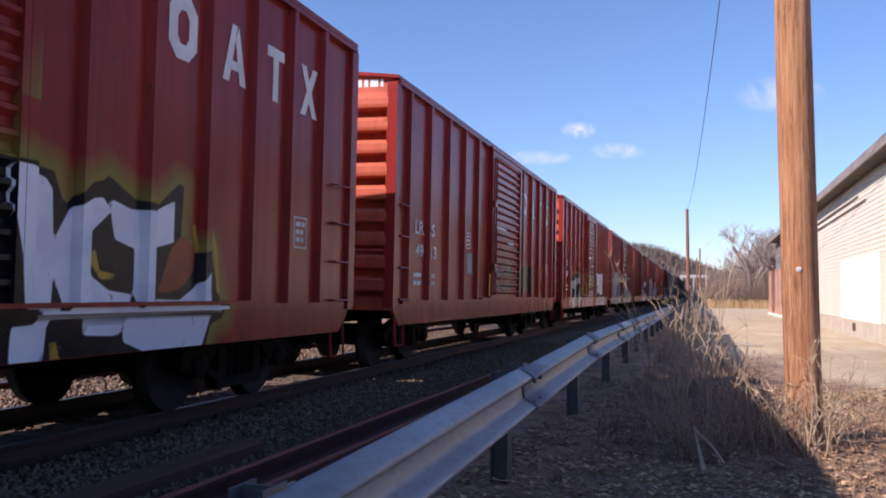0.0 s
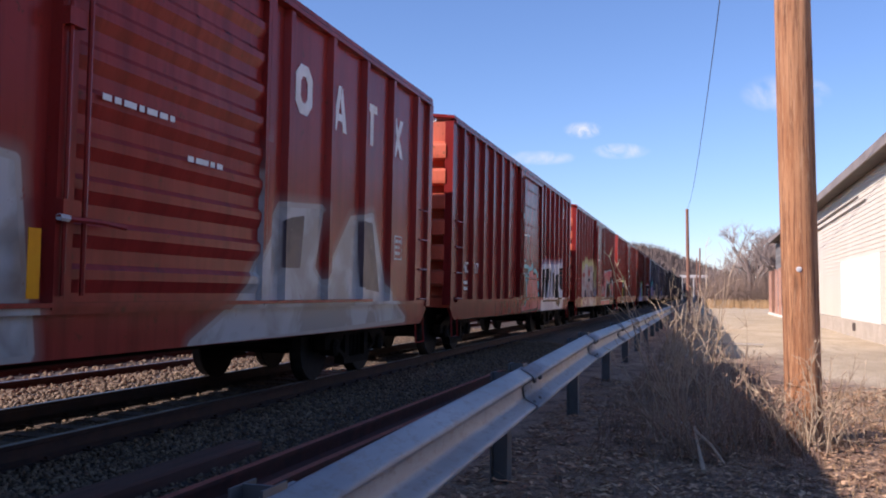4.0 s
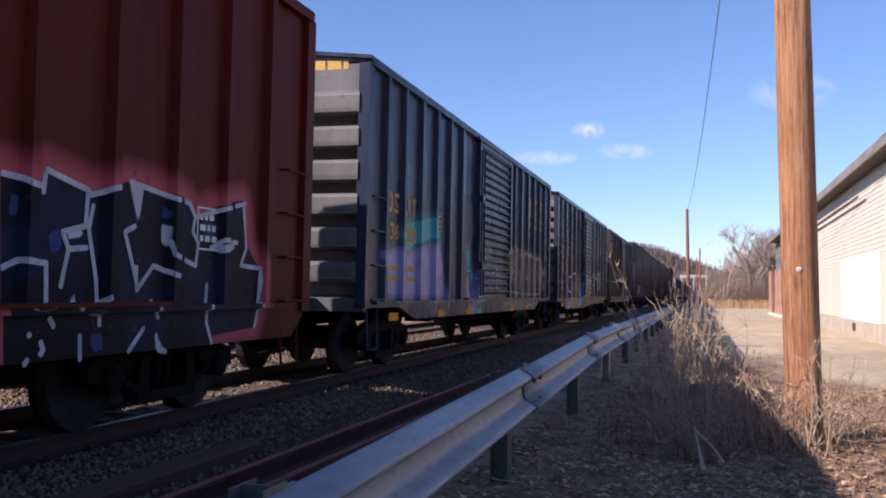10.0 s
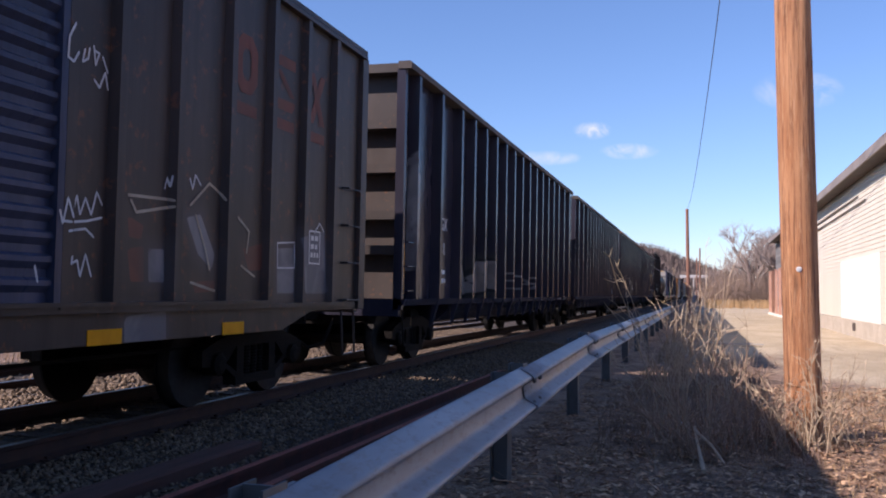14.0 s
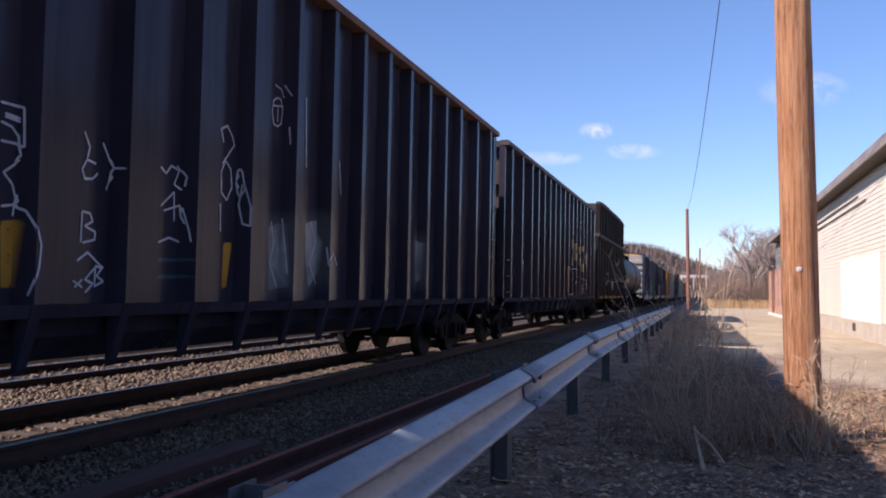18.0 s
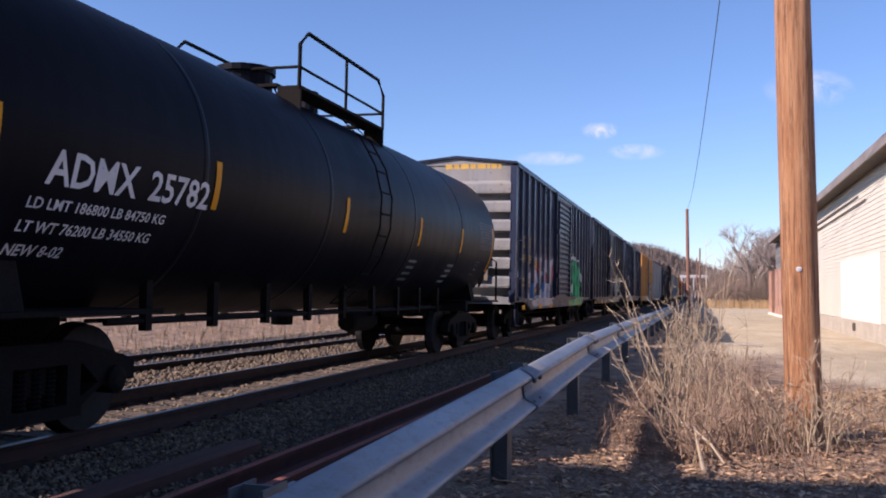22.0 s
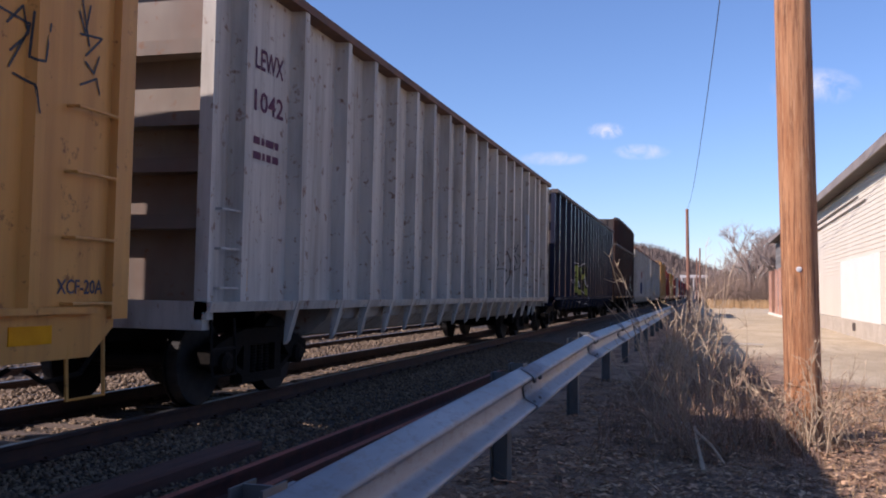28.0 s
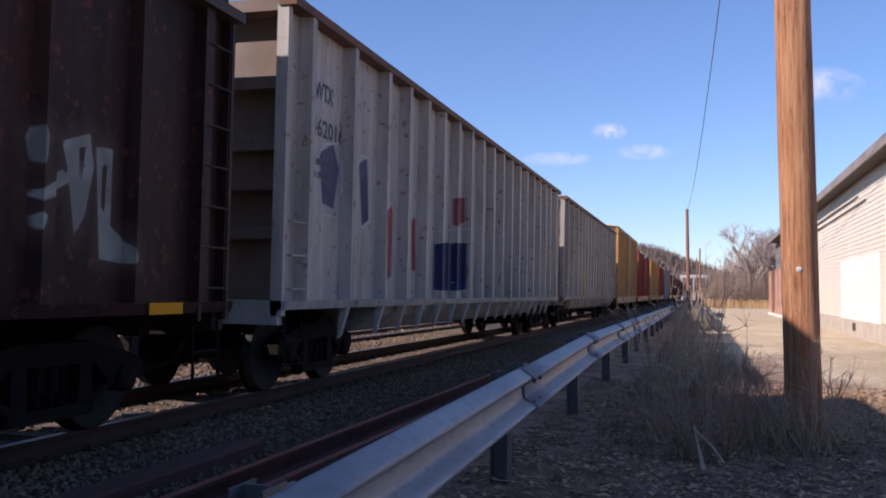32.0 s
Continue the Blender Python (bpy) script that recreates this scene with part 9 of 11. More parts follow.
LINES_Y = (
    (0.012, (1.045, 2.86), (1.292, 3.07), (1.749, 3.15), (1.811, 2.88), (1.814, 2.64), (1.795, 2.43), (1.715, 2.18), (1.259, 2.18), (1.053, 2.72)),
    (0.012, (2.402, 2.93), (2.570, 3.12), (2.908, 3.09), (2.963, 2.25), (2.636, 2.10)),
    (0.012, (3.187, 2.35), (3.199, 2.42), (3.273, 2.50)),
    (0.012, (3.797, 2.59), (4.019, 2.42), (4.029, 1.46), (3.800, 1.36)),
    (0.012, (5.973, 2.29), (6.142, 2.30), (6.176, 2.31), (6.185, 2.32), (6.251, 2.32)),
    (0.012, (7.039, 2.38), (7.163, 2.39), (7.192, 2.41)),
    (0.012, (8.039, 2.47), (8.164, 2.48), (8.184, 2.49), (8.246, 2.50)),
)
OLIVE_CC = (
    (0, (9.27, 1.72), (9.44, 1.83), (9.95, 1.89), (9.98, 1.35), (9.38, 1.37)),
    (0, (10.31, 1.80), (10.62, 1.93), (11.10, 1.96), (11.14, 1.36), (10.45, 1.28)),
    (0, (11.53, 1.94), (11.78, 2.00), (11.87, 1.37), (11.57, 1.33)),
    (0, (8.09, 1.82), (8.53, 1.92), (8.62, 1.69), (8.21, 1.60)),
    (0, (7.65, 1.41), (8.63, 1.46), (8.67, 1.33), (7.79, 1.29)),
    (0, (6.83, 1.47), (7.10, 1.52), (7.17, 1.34), (6.86, 1.31)),
)
BLACK_CC = (
    (0, (9.95, 1.89), (10.11, 1.94), (10.35, 1.20), (9.99, 1.20)),
    (0, (11.10, 1.96), (11.28, 1.93), (11.53, 1.20), (11.15, 1.20)),
)
LINES_CC = (
    (0.0132, (7.399, 1.83), (7.370, 1.75), (7.281, 1.68), (7.104, 1.64), (6.968, 1.64), (6.855, 1.68), (6.786, 1.74), (6.763, 1.79), (6.788, 1.87), (6.908, 1.95), (7.036, 1.98), (7.175, 1.98), (7.296, 1.95), (7.360, 1.91), (7.399, 1.83)),
    (0.0132, (7.452, 1.56), (7.420, 1.47), (7.320, 1.40), (7.123, 1.36), (6.972, 1.37), (6.848, 1.41), (6.784, 1.45), (6.747, 1.53), (6.775, 1.61), (6.863, 1.67), (7.049, 1.72), (7.203, 1.72), (7.338, 1.68), (7.410, 1.64), (7.452, 1.56)),
    (0.012, (7.442, 1.72), (7.623, 1.85), (7.863, 1.77), (7.906, 1.50), (7.758, 1.32), (7.552, 1.34), (7.453, 1.55)),
    (0.012, (8.000, 1.75), (8.235, 1.83), (8.433, 1.71), (8.327, 1.52), (8.116, 1.45)),
)
LINES_CC += (
    (0.012, (8.611, 1.78), (8.748, 1.59), (8.717, 1.33)),
    (0.012, (7.572, 1.64), (7.828, 1.68)),
    (0.012, (6.835, 1.31), (7.216, 1.29), (7.405, 1.33)),
)
PIECE_WHITE_A = (
    (0, (9.15, 2.12), (9.35, 2.10), (9.61, 2.10), (9.89, 2.07), (9.98, 1.89), (10.03, 1.85), (10.21, 2.02), (10.44, 2.07), (10.51, 2.12), (10.85, 1.97), (11.17, 1.94), (11.50, 2.17), (11.58, 2.15), (11.55, 1.60), (11.77, 1.56), (12.07, 1.62), (12.23, 1.20), (12.31, 1.06), (12.32, 0.98), (12.06, 0.91), (11.97, 0.67), (11.00, 0.66), (9.97, 0.67), (9.43, 0.67), (9.23, 0.69)),
)
PIECE_WHITE_C = (
    (0, (10.49, 2.25), (10.75, 2.20), (11.20, 2.12), (11.70, 1.96), (11.96, 2.03), (12.54, 2.20), (12.70, 1.75), (12.87, 1.17), (13.08, 1.18), (13.64, 1.02), (14.08, 1.01), (14.09, 0.72), (10.84, 0.66), (10.57, 0.66)),
)
PIECE_GREEN = (
    (0, (9.56, 2.34), (10.06, 2.43), (10.33, 2.33), (10.40, 2.59), (10.46, 2.66), (10.68, 2.71), (10.79, 2.43), (11.16, 2.45), (11.43, 2.56), (11.33, 2.22), (11.34, 1.99), (11.36, 1.71), (11.18, 1.42), (11.02, 1.11), (11.02, 1.04), (13.24, 1.05), (13.32, 0.85), (11.82, 0.78), (9.84, 0.79), (9.64, 0.80)),
    (0, (11.74, 2.27), (11.96, 2.23), (12.20, 2.23), (12.45, 2.21), (12.68, 1.90), (12.73, 1.58), (12.67, 1.20), (12.78, 1.06), (11.47, 1.05), (11.57, 1.53), (11.62, 2.01)),
)
LINES_GREEN = (
    (0.06, (9.56, 2.36), (10.06, 2.44), (10.29, 2.38), (10.39, 2.26)),
    (0.05, (10.36, 2.27), (10.46, 2.10), (10.57, 1.88), (10.73, 1.86), (10.82, 2.04), (10.83, 2.19)),
    (0.05, (11.39, 2.13), (11.42, 1.90), (11.27, 1.52), (11.11, 1.06)),
    (0.04, (11.78, 2.33), (11.66, 2.12), (11.68, 1.78), (11.54, 1.53)),
    (0.04, (11.96, 2.23), (12.40, 2.25), (12.64, 2.06), (12.75, 1.69)),
    (0.03, (11.55, 1.79), (11.67, 1.85), (11.75, 1.78)),
    (0.03, (11.52, 1.57), (11.64, 1.65), (11.77, 1.61)),
    (0.03, (12.08, 1.88), (12.22, 1.87), (12.37, 1.80)),
    (0.03, (12.14, 1.55), (12.44, 1.54), (12.62, 1.58)),
    (0.05, (9.76, 2.15), (9.89, 2.18), (9.98, 1.96), (10.04, 1.89), (10.07, 2.13), (10.00, 2.16)),
)
LINES_GREEN += (
    (0.05, (9.78, 1.79), (9.94, 1.71), (10.25, 1.65)),
    (0.05, (9.80, 1.49), (10.01, 1.52), (10.19, 1.63)),
    (0, (9.77, 2.06), (9.84, 2.08), (9.90, 1.95), (9.83, 1.83), (9.78, 1.82)),
    (0, (10.59, 2.37), (10.80, 2.42), (10.82, 2.32), (10.42, 2.25)),
    (0, (12.63, 1.47), (12.81, 1.47), (12.77, 1.31), (12.61, 1.33)),
    (0.05, (9.72, 1.10), (10.37, 1.11), (10.95, 1.02)),
)
BLUE_J = (
    (0, (1.80, 0.95), (2.01, 1.13), (2.10, 1.26), (2.47, 1.28), (2.69, 1.09), (2.91, 0.98), (3.05, 0.71), (2.29, 0.72), (2.17, 0.84)),
    (0, (5.05, 0.75), (5.56, 1.06), (5.93, 1.45), (6.30, 1.40), (6.45, 1.05), (6.03, 0.79)),
)
BROWN_J = (
    (0, (3.08, 0.73), (2.98, 1.34), (3.13, 1.64), (4.01, 1.68), (4.33, 1.91), (5.18, 1.93), (5.32, 1.39), (5.50, 1.06), (4.95, 0.73), (3.90, 0.72)),
    (0, (2.13, 1.10), (2.31, 1.16), (2.41, 0.96), (2.23, 0.84)),
    (0, (4.32, 2.12), (5.01, 2.16), (5.02, 1.80), (4.34, 1.78)),
)
PALE_J = (
    (0, (3.15, 1.23), (3.56, 1.35), (3.88, 1.08), (3.82, 0.76), (3.18, 0.76)),
    (0, (4.35, 1.58), (5.10, 1.70), (5.23, 1.25), (4.74, 1.07), (4.29, 1.20)),
    (0, (6.54, 1.77), (9.50, 1.85), (9.55, 1.15), (6.58, 1.15)),
)
LIME_J = (
    (0, (9.70, 2.02), (10.48, 2.04), (11.00, 1.43), (9.85, 1.40)),
    (0, (11.70, 2.10), (13.10, 2.12), (13.10, 1.46), (12.10, 1.40)),
)
WHITE_J = (
    (0.04, (3.08, 1.82), (2.77, 1.81), (2.57, 1.56), (2.76, 1.34), (2.98, 1.27), (2.93, 1.05)),
    (0.04, (3.28, 1.91), (3.91, 1.92), (4.36, 2.08), (4.59, 1.97)),
    (0.043, (6.10, 1.70), (6.59, 1.90), (7.16, 1.85), (7.76, 1.94), (8.28, 1.68), (9.39, 1.94), (9.65, 2.04), (10.50, 2.06), (11.20, 1.90), (11.60, 2.12), (13.15, 2.14)),
    (0, (2.50, 1.37), (2.57, 1.54), (2.76, 1.37), (2.56, 1.32)),
    (0, (2.40, 1.06), (2.54, 1.11), (2.60, 0.99)),
    (0.04, (2.73, 0.74), (2.88, 0.93), (3.05, 0.73)),
    (0.04, (2.60, 0.74), (2.80, 0.93), (2.86, 0.73)),
    (0.04, (5.68, 0.80), (6.00, 1.32), (6.15, 0.90), (5.80, 0.80)),
)
WHITE_J += (
    (0.04, (6.10, 1.70), (6.30, 1.50), (6.20, 1.40)),
    (0.04, (2.00, 0.78), (2.15, 0.90), (2.22, 0.76)),
)
TEAL_J = (
    (0.032, (1.96, 1.74), (2.02, 1.84), (2.10, 1.74), (2.18, 1.84), (2.26, 1.74), (2.34, 1.84), (2.42, 1.74), (2.50, 1.84)),
    (0.032, (3.12, 2.08), (3.22, 2.18), (3.32, 2.08), (3.42, 2.18), (3.52, 2.08), (3.62, 2.18), (3.74, 2.08), (3.86, 2.16)),
)

WHITE_A = (
    (0, (9.38, 2.07), (9.56, 2.07), (9.81, 2.01), (9.88, 1.94), (9.92, 1.35), (9.90, 1.08), (9.53, 1.09), (9.49, 1.46), (9.39, 1.83)),
    (0, (10.21, 1.90), (10.45, 1.94), (10.56, 1.84), (10.33, 1.67), (10.25, 1.49), (10.35, 1.32), (10.56, 1.22), (10.85, 1.19), (10.82, 1.07), (10.33, 1.07), (10.04, 1.09), (9.92, 1.31), (9.92, 1.60), (10.06, 1.81)),
    (0, (10.54, 1.94), (10.81, 1.88), (11.13, 1.89), (11.44, 2.01), (11.44, 1.64), (11.11, 1.57), (11.16, 1.29), (11.15, 1.08), (10.98, 1.06), (10.87, 1.19), (10.87, 1.56), (10.61, 1.62), (10.56, 1.77)),
    (0, (11.17, 1.15), (11.56, 1.14), (11.79, 1.25), (12.05, 1.46), (12.13, 1.06), (11.18, 1.06)),
)
WHITE_A += (
    (0, (9.69, 1.07), (12.31, 1.09), (12.31, 1.02), (9.73, 1.01)),
    (0, (9.49, 0.97), (9.84, 0.98), (9.81, 0.72), (9.48, 0.70)),
    (0, (10.20, 0.96), (10.72, 0.96), (10.65, 0.86), (10.24, 0.88)),
    (0, (10.71, 0.97), (12.05, 0.97), (11.92, 0.72), (11.00, 0.72), (10.72, 0.81)),
)
GOLD_A = (
    (0, (10.27, 1.47), (10.37, 1.54), (10.44, 1.37), (10.62, 1.35), (10.62, 1.31), (10.45, 1.30)),
    (0, (9.87, 0.87), (9.93, 0.87), (10.00, 0.71), (9.88, 0.68)),
    (0.03, (11.76, 1.81), (11.82, 1.61)),
    (0.03, (12.06, 1.81), (12.15, 1.63), (12.23, 1.22)),
)
BROWN_A = (
    (0, (11.25, 1.27), (11.40, 1.59), (11.57, 1.72), (11.79, 1.61), (11.78, 1.40), (11.60, 1.25), (11.38, 1.20), (11.21, 1.21)),
)
BLACK_C = (
    (0, (11.70, 1.95), (11.62, 1.75), (11.57, 1.52), (11.37, 1.06), (11.63, 1.09), (11.58, 1.44), (11.73, 1.84)),
    (0, (11.97, 2.02), (12.08, 2.05), (12.19, 1.63), (12.08, 1.59)),
    (0, (10.91, 1.14), (11.05, 1.58), (11.21, 1.59), (11.15, 1.28), (11.28, 1.26), (11.32, 1.10), (10.86, 1.07)),
    (0, (12.15, 1.19), (12.56, 1.22), (12.67, 0.90), (12.42, 0.91), (12.40, 1.04), (12.17, 1.06)),
    (0, (11.35, 0.98), (11.66, 0.97), (11.68, 0.68), (11.38, 0.69)),
    (0, (12.17, 0.98), (12.35, 0.98), (12.42, 0.70), (12.22, 0.69)),
    (0, (12.84, 1.03), (13.00, 1.07), (12.90, 0.71), (12.82, 0.71)),
    (0, (13.46, 0.97), (13.60, 1.02), (13.58, 0.72), (13.47, 0.72)),
)
GOLD_C = (
    (0, (11.32, 1.64), (11.41, 1.64), (11.39, 1.17), (11.31, 1.17)),
    (0, (11.30, 0.91), (11.35, 0.93), (11.36, 0.72), (11.27, 0.69)),
    (0.03, (12.95, 1.37), (13.00, 1.47), (13.14, 1.43), (13.12, 1.31), (12.99, 1.31), (12.95, 1.37)),
)
WHITE_GREEN = (
    (0, (10.48, 2.19), (10.78, 2.27), (10.79, 2.06), (10.70, 1.90), (10.64, 1.91), (10.61, 2.04), (10.48, 2.10)),
    (0.045, (9.56, 2.41), (10.06, 2.49), (10.28, 2.51)),
    (0.05, (10.80, 2.67), (10.86, 2.60), (10.97, 2.47)),
    (0.04, (11.51, 2.51), (11.36, 2.32), (11.45, 2.09), (11.49, 1.91), (11.38, 1.61), (11.25, 1.29), (11.22, 1.08)),
    (0.035, (11.73, 2.44), (11.66, 2.12), (11.52, 1.96)),
    (0.04, (11.86, 2.46), (12.00, 2.35), (12.34, 2.41), (12.44, 2.26), (12.66, 2.12), (12.79, 1.64), (12.89, 1.48), (12.89, 1.09), (13.52, 0.95)),
    (0, (9.80, 1.42), (10.25, 1.61), (10.26, 1.47), (10.13, 1.27), (9.97, 1.21), (9.82, 1.17)),
    (0.06, (13.05, 2.33), (13.09, 1.94)),
)
WHITE_GREEN += (
    (0.05, (13.35, 2.37), (13.38, 1.90)),
    (0.05, (13.67, 2.41), (13.67, 1.98)),
)
GOLD_GREEN = (
    (0, (9.81, 1.38), (10.07, 1.39), (10.05, 1.29), (9.81, 1.27)),
    (0, (12.23, 1.38), (12.60, 1.39), (12.61, 1.30), (12.23, 1.31)),
)
W1 = [(None, BLACK, (0.02, 0.02, 0.022), (0.24, 0.18, 0.04)), (None, (0.88, 0.87, 0.87), (0.74, 0.74, 0.78), None), (None, (0.50, 0.33, 0.05), (0.42, 0.25, 0.04), None), (None, (0.30, 0.075, 0.03), (0.26, 0.06, 0.03), None)]
boxcar(-21.6, red("red_paint_lead"), "faded red boxcar with a ribbed sliding door", dress=red_dress("LRS", "4801", 1))
boxcar(-4.45, red("red_paint_white_piece", W1), "red boxcar with huge white and black sprayed letters",
       posts=POSTS_B, sprayed=[(strokes(PIECE_WHITE_A), 0.10), (strokes(WHITE_A), 0), (strokes(GOLD_A), 0), (strokes(BROWN_A), 0)], dress=red_dress("LRS", "4902", 2, False, (11.25, 12.18, 13.07, 13.94)))
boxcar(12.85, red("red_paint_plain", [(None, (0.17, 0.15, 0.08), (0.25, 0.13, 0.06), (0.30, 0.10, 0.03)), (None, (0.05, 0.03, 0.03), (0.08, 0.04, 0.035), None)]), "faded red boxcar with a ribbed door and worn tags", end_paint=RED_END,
       sprayed=[(strokes(OLIVE_CC), 0.05), (strokes(BLACK_CC), 0)], lines=[(M_OLIVELINE, LINES_CC)], dress=red_dress("LRS", "4913", 3))
boxcar(29.96, red("red_paint_pink_piece", [((0.03, 0.03, 0.03), (0.60, 0.60, 0.60), (0.42, 0.42, 0.45), (0.26, 0.17, 0.06)), (None, BLACK, (0.02, 0.02, 0.022), None), ((0.05, 0.04, 0.04), (0.46, 0.38, 0.08), (0.34, 0.26, 0.10), (0.28, 0.18, 0.10)), (None, (0.50, 0.27, 0.33), (0.42, 0.24, 0.28), (0.30, 0.15, 0.16)), (None, (0.10, 0.20, 0.40), (0.14, 0.24, 0.42), None), ((0.05, 0.05, 0.04), (0.88, 0.87, 0.85), (0.76, 0.76, 0.76), (0.22, 0.15, 0.04)), (None, BLACK, (0.02, 0.02, 0.02), None), (None, (0.50, 0.25, 0.04), (0.44, 0.2, 0.03), None)]),
       "red boxcar with yellow, pink and white sprayed pieces", end_paint=RED_END, sprayed=[(strokes(SILVER_D), 0.06), (strokes(DARK_D), 0), (strokes(YELLOW_D), 0.08), (strokes(ROSE_D), 0.06), (strokes(BLUE_D), 0), (strokes(PIECE_WHITE_C), 0.07), (strokes(BLACK_C), 0), (strokes(GOLD_C), 0)],
       dress=red_dress("LRS", "4956", 4))
boxcar(46.90, red("red_paint_violet_piece", [((0.40, 0.36, 0.32), (0.46, 0.46, 0.45), (0.32, 0.30, 0.27), (0.26, 0.17, 0.15)), (None, (0.04, 0.035, 0.05), (0.09, 0.07, 0.08), None), (None, (0.07, 0.05, 0.26), (0.05, 0.12, 0.30), None), (None, (0.46, 0.40, 0.12), (0.40, 0.30, 0.08), None)], 0.92),
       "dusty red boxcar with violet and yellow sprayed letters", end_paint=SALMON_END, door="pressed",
       sprayed=[(strokes(PALE_E), 0.06), (strokes(DARK_EE), 0), (strokes(VIOLET_E), 0), (strokes(YELLOW_E), 0)], dress=red_dress("LRS", "4975", 5))


def sn_dress(number):
    def dress(car):
        strip(car, 0.82, 1.12, 1.56, 0.07)
        strip(car, 0.80, 1.88, 2.34, 0.07)
        strip(car, 14.7, 1.12, 2.0, 0.09)
        lettering("SNC", M_WHITE, car, 1.506, 0.86, 1.62, 0.22, 0.52)
        lettering(number, M_WHITE, car, 1.506, 1.72, 1.62, 0.22, 0.5)
        lettering("SNC 31768", M_WHITE, car, 0.2, -0.004, 4.40, 0.10, 1.0, True)
        bars(M_WHITE, car, 1.505, 0.95, 1.4, 0.4, 2, 0.12, 61)
        stencil(car, 14.05, 3.75, 0.35, 0.36, M_WHITE)
        bars(M_WHITE, car, 1.57, 6.8, 2.72, 0.9, 1, 0.08, 62)
    return dress


boxcar(63.92, brown_red("oxide_teal_piece", [((0.06, 0.03, 0.04), (0.56, 0.20, 0.19), (0.50, 0.13, 0.12), (0.28, 0.06, 0.06)), (None, (0.12, 0.44, 0.42), (0.10, 0.36, 0.46), None), (None, (0.016, 0.017, 0.022), (0.024, 0.024, 0.03), None), (None, (0.74, 0.72, 0.73), (0.62, 0.58, 0.61), (0.42, 0.32, 0.36)), (None, (0.016, 0.016, 0.018), (0.045, 0.042, 0.04), None), (None, (0.34, 0.10, 0.24), (0.42, 0.20, 0.34), None), (None, (0.35, 0.09, 0.10), (0.4, 0.12, 0.1), None)]),
       "oxide red boxcar with teal, pink and black sprayed letters", end_paint=RED_END, posts=POSTS_B, ends="wide", door="plug",
       sprayed=[(strokes(ROSE_F), 0.04), (strokes(TEAL_F), 0), (strokes(BLACK_F), 0), (strokes(WHITE_F), 0.07), (strokes(BLACK_G), 0), (strokes(LILAC_F), 0.04), (strokes(PRINT_F), 0)], dress=sn_dress("317"))
boxcar(81.13, brown_red("oxide_white_piece", [((0.50, 0.46, 0.28), (0.50, 0.47, 0.46), (0.34, 0.24, 0.25), (0.50, 0.46, 0.22)), (None, (0.36, 0.06, 0.06), (0.42, 0.12, 0.10), (0.40, 0.26, 0.26)), (None, (0.04, 0.04, 0.055), (0.12, 0.10, 0.13), None), (None, (0.50, 0.24, 0.03), (0.44, 0.2, 0.03), None), (None, (0.62, 0.58, 0.56), (0.5, 0.46, 0.46), None), ((0.45, 0.43, 0.42), (0.60, 0.14, 0.16), (0.62, 0.26, 0.22), (0.05, 0.06, 0.045)), (None, (0.014, 0.014, 0.03), (0.03, 0.028, 0.03), None), (None, (0.55, 0.5, 0.52), (0.34, 0.40, 0.16), None)]),
       "oxide red boxcar with a hazy white and yellow sprayed mural", end_paint=RED_END, posts=POSTS_B, ends="wide", door="plug",
       sprayed=[(strokes(PALE_G), 0.22), (strokes(RED_G), 0.04), (strokes(DARK_G), 0), (strokes(ORANGE_G), 0), (strokes(LINES_G), 0), (strokes(PIECE_PINK), 0.06), (strokes(DARK_PINK), 0), (strokes(PALE_PINK), 0)], dress=sn_dress("31 768"))
boxcar(98.26, red("red_paint_lime_piece", [(None, BLACK, (0.02, 0.02, 0.02), (0.20, 0.14, 0.04)), (None, (0.44, 0.50, 0.07), (0.40, 0.42, 0.10), None), (None, (0.60, 0.60, 0.62), (0.48, 0.48, 0.52), None), (None, (0.50, 0.36, 0.08), (0.44, 0.30, 0.05), None), (None, (0.03, 0.03, 0.03), (0.05, 0.05, 0.04), None)]), "faded red boxcar with lime and silver sprayed letters", end_paint=RED_END,
       sprayed=[(strokes(PIECE_LIME), 0.1), (strokes(LETTERS_LIME), 0), (strokes(SILVER_LIME), 0), (strokes(GOLD_LIME), 0), (strokes(HOLES_LIME), 0)], dress=red_dress("LRS", "4892", 7))


def fg_dress(car):
    strip(car, 0.45, 1.2, 2.1, 0.13)
    lettering("FG", M_WHITE, car, 1.506, 0.98, 2.33, 0.26, 0.42)
    lettering("LK", M_WHITE, car, 1.506, 1.86, 2.33, 0.26, 0.42)
    lettering("26", M_WHITE, car, 1.506, 0.95, 1.86, 0.26, 0.46)
    lettering("130", M_WHITE, car, 1.506, 1.70, 1.86, 0.26, 0.62)
    bars(M_WHITE, car, 1.505, 0.9, 1.5, 0.5, 2, 0.2, 71)
    bars(M_WHITE, car, 1.505, 1.75, 1.5, 0.5, 2, 0.2, 72)
    m = M()
    for k in range(5):
        a = 2 * math.pi * k / 5 + 0.3
        yc, zc = 1.13 + 0.17 * math.cos(a), 2.98 + 0.22 * math.sin(a)
        for j in range(14):
            b = 2 * math.pi * j / 14
            c = 2 * math.pi * (j + 1) / 14
            m.add([(1.506, yc + r * math.cos(q), zc + r * math.sin(q)) for r, q in ((0.085, b), (0.085, c), (0.105, c), (0.105, b))], [(0, 1, 2, 3)])
    part("emblem", m, M_WHITE, car)
    strip(car, 14.6, 1.1, 2.2, 0.16)
    stencil(car, 13.2, 1.6, 0.4, 0.4, M_WHITE)


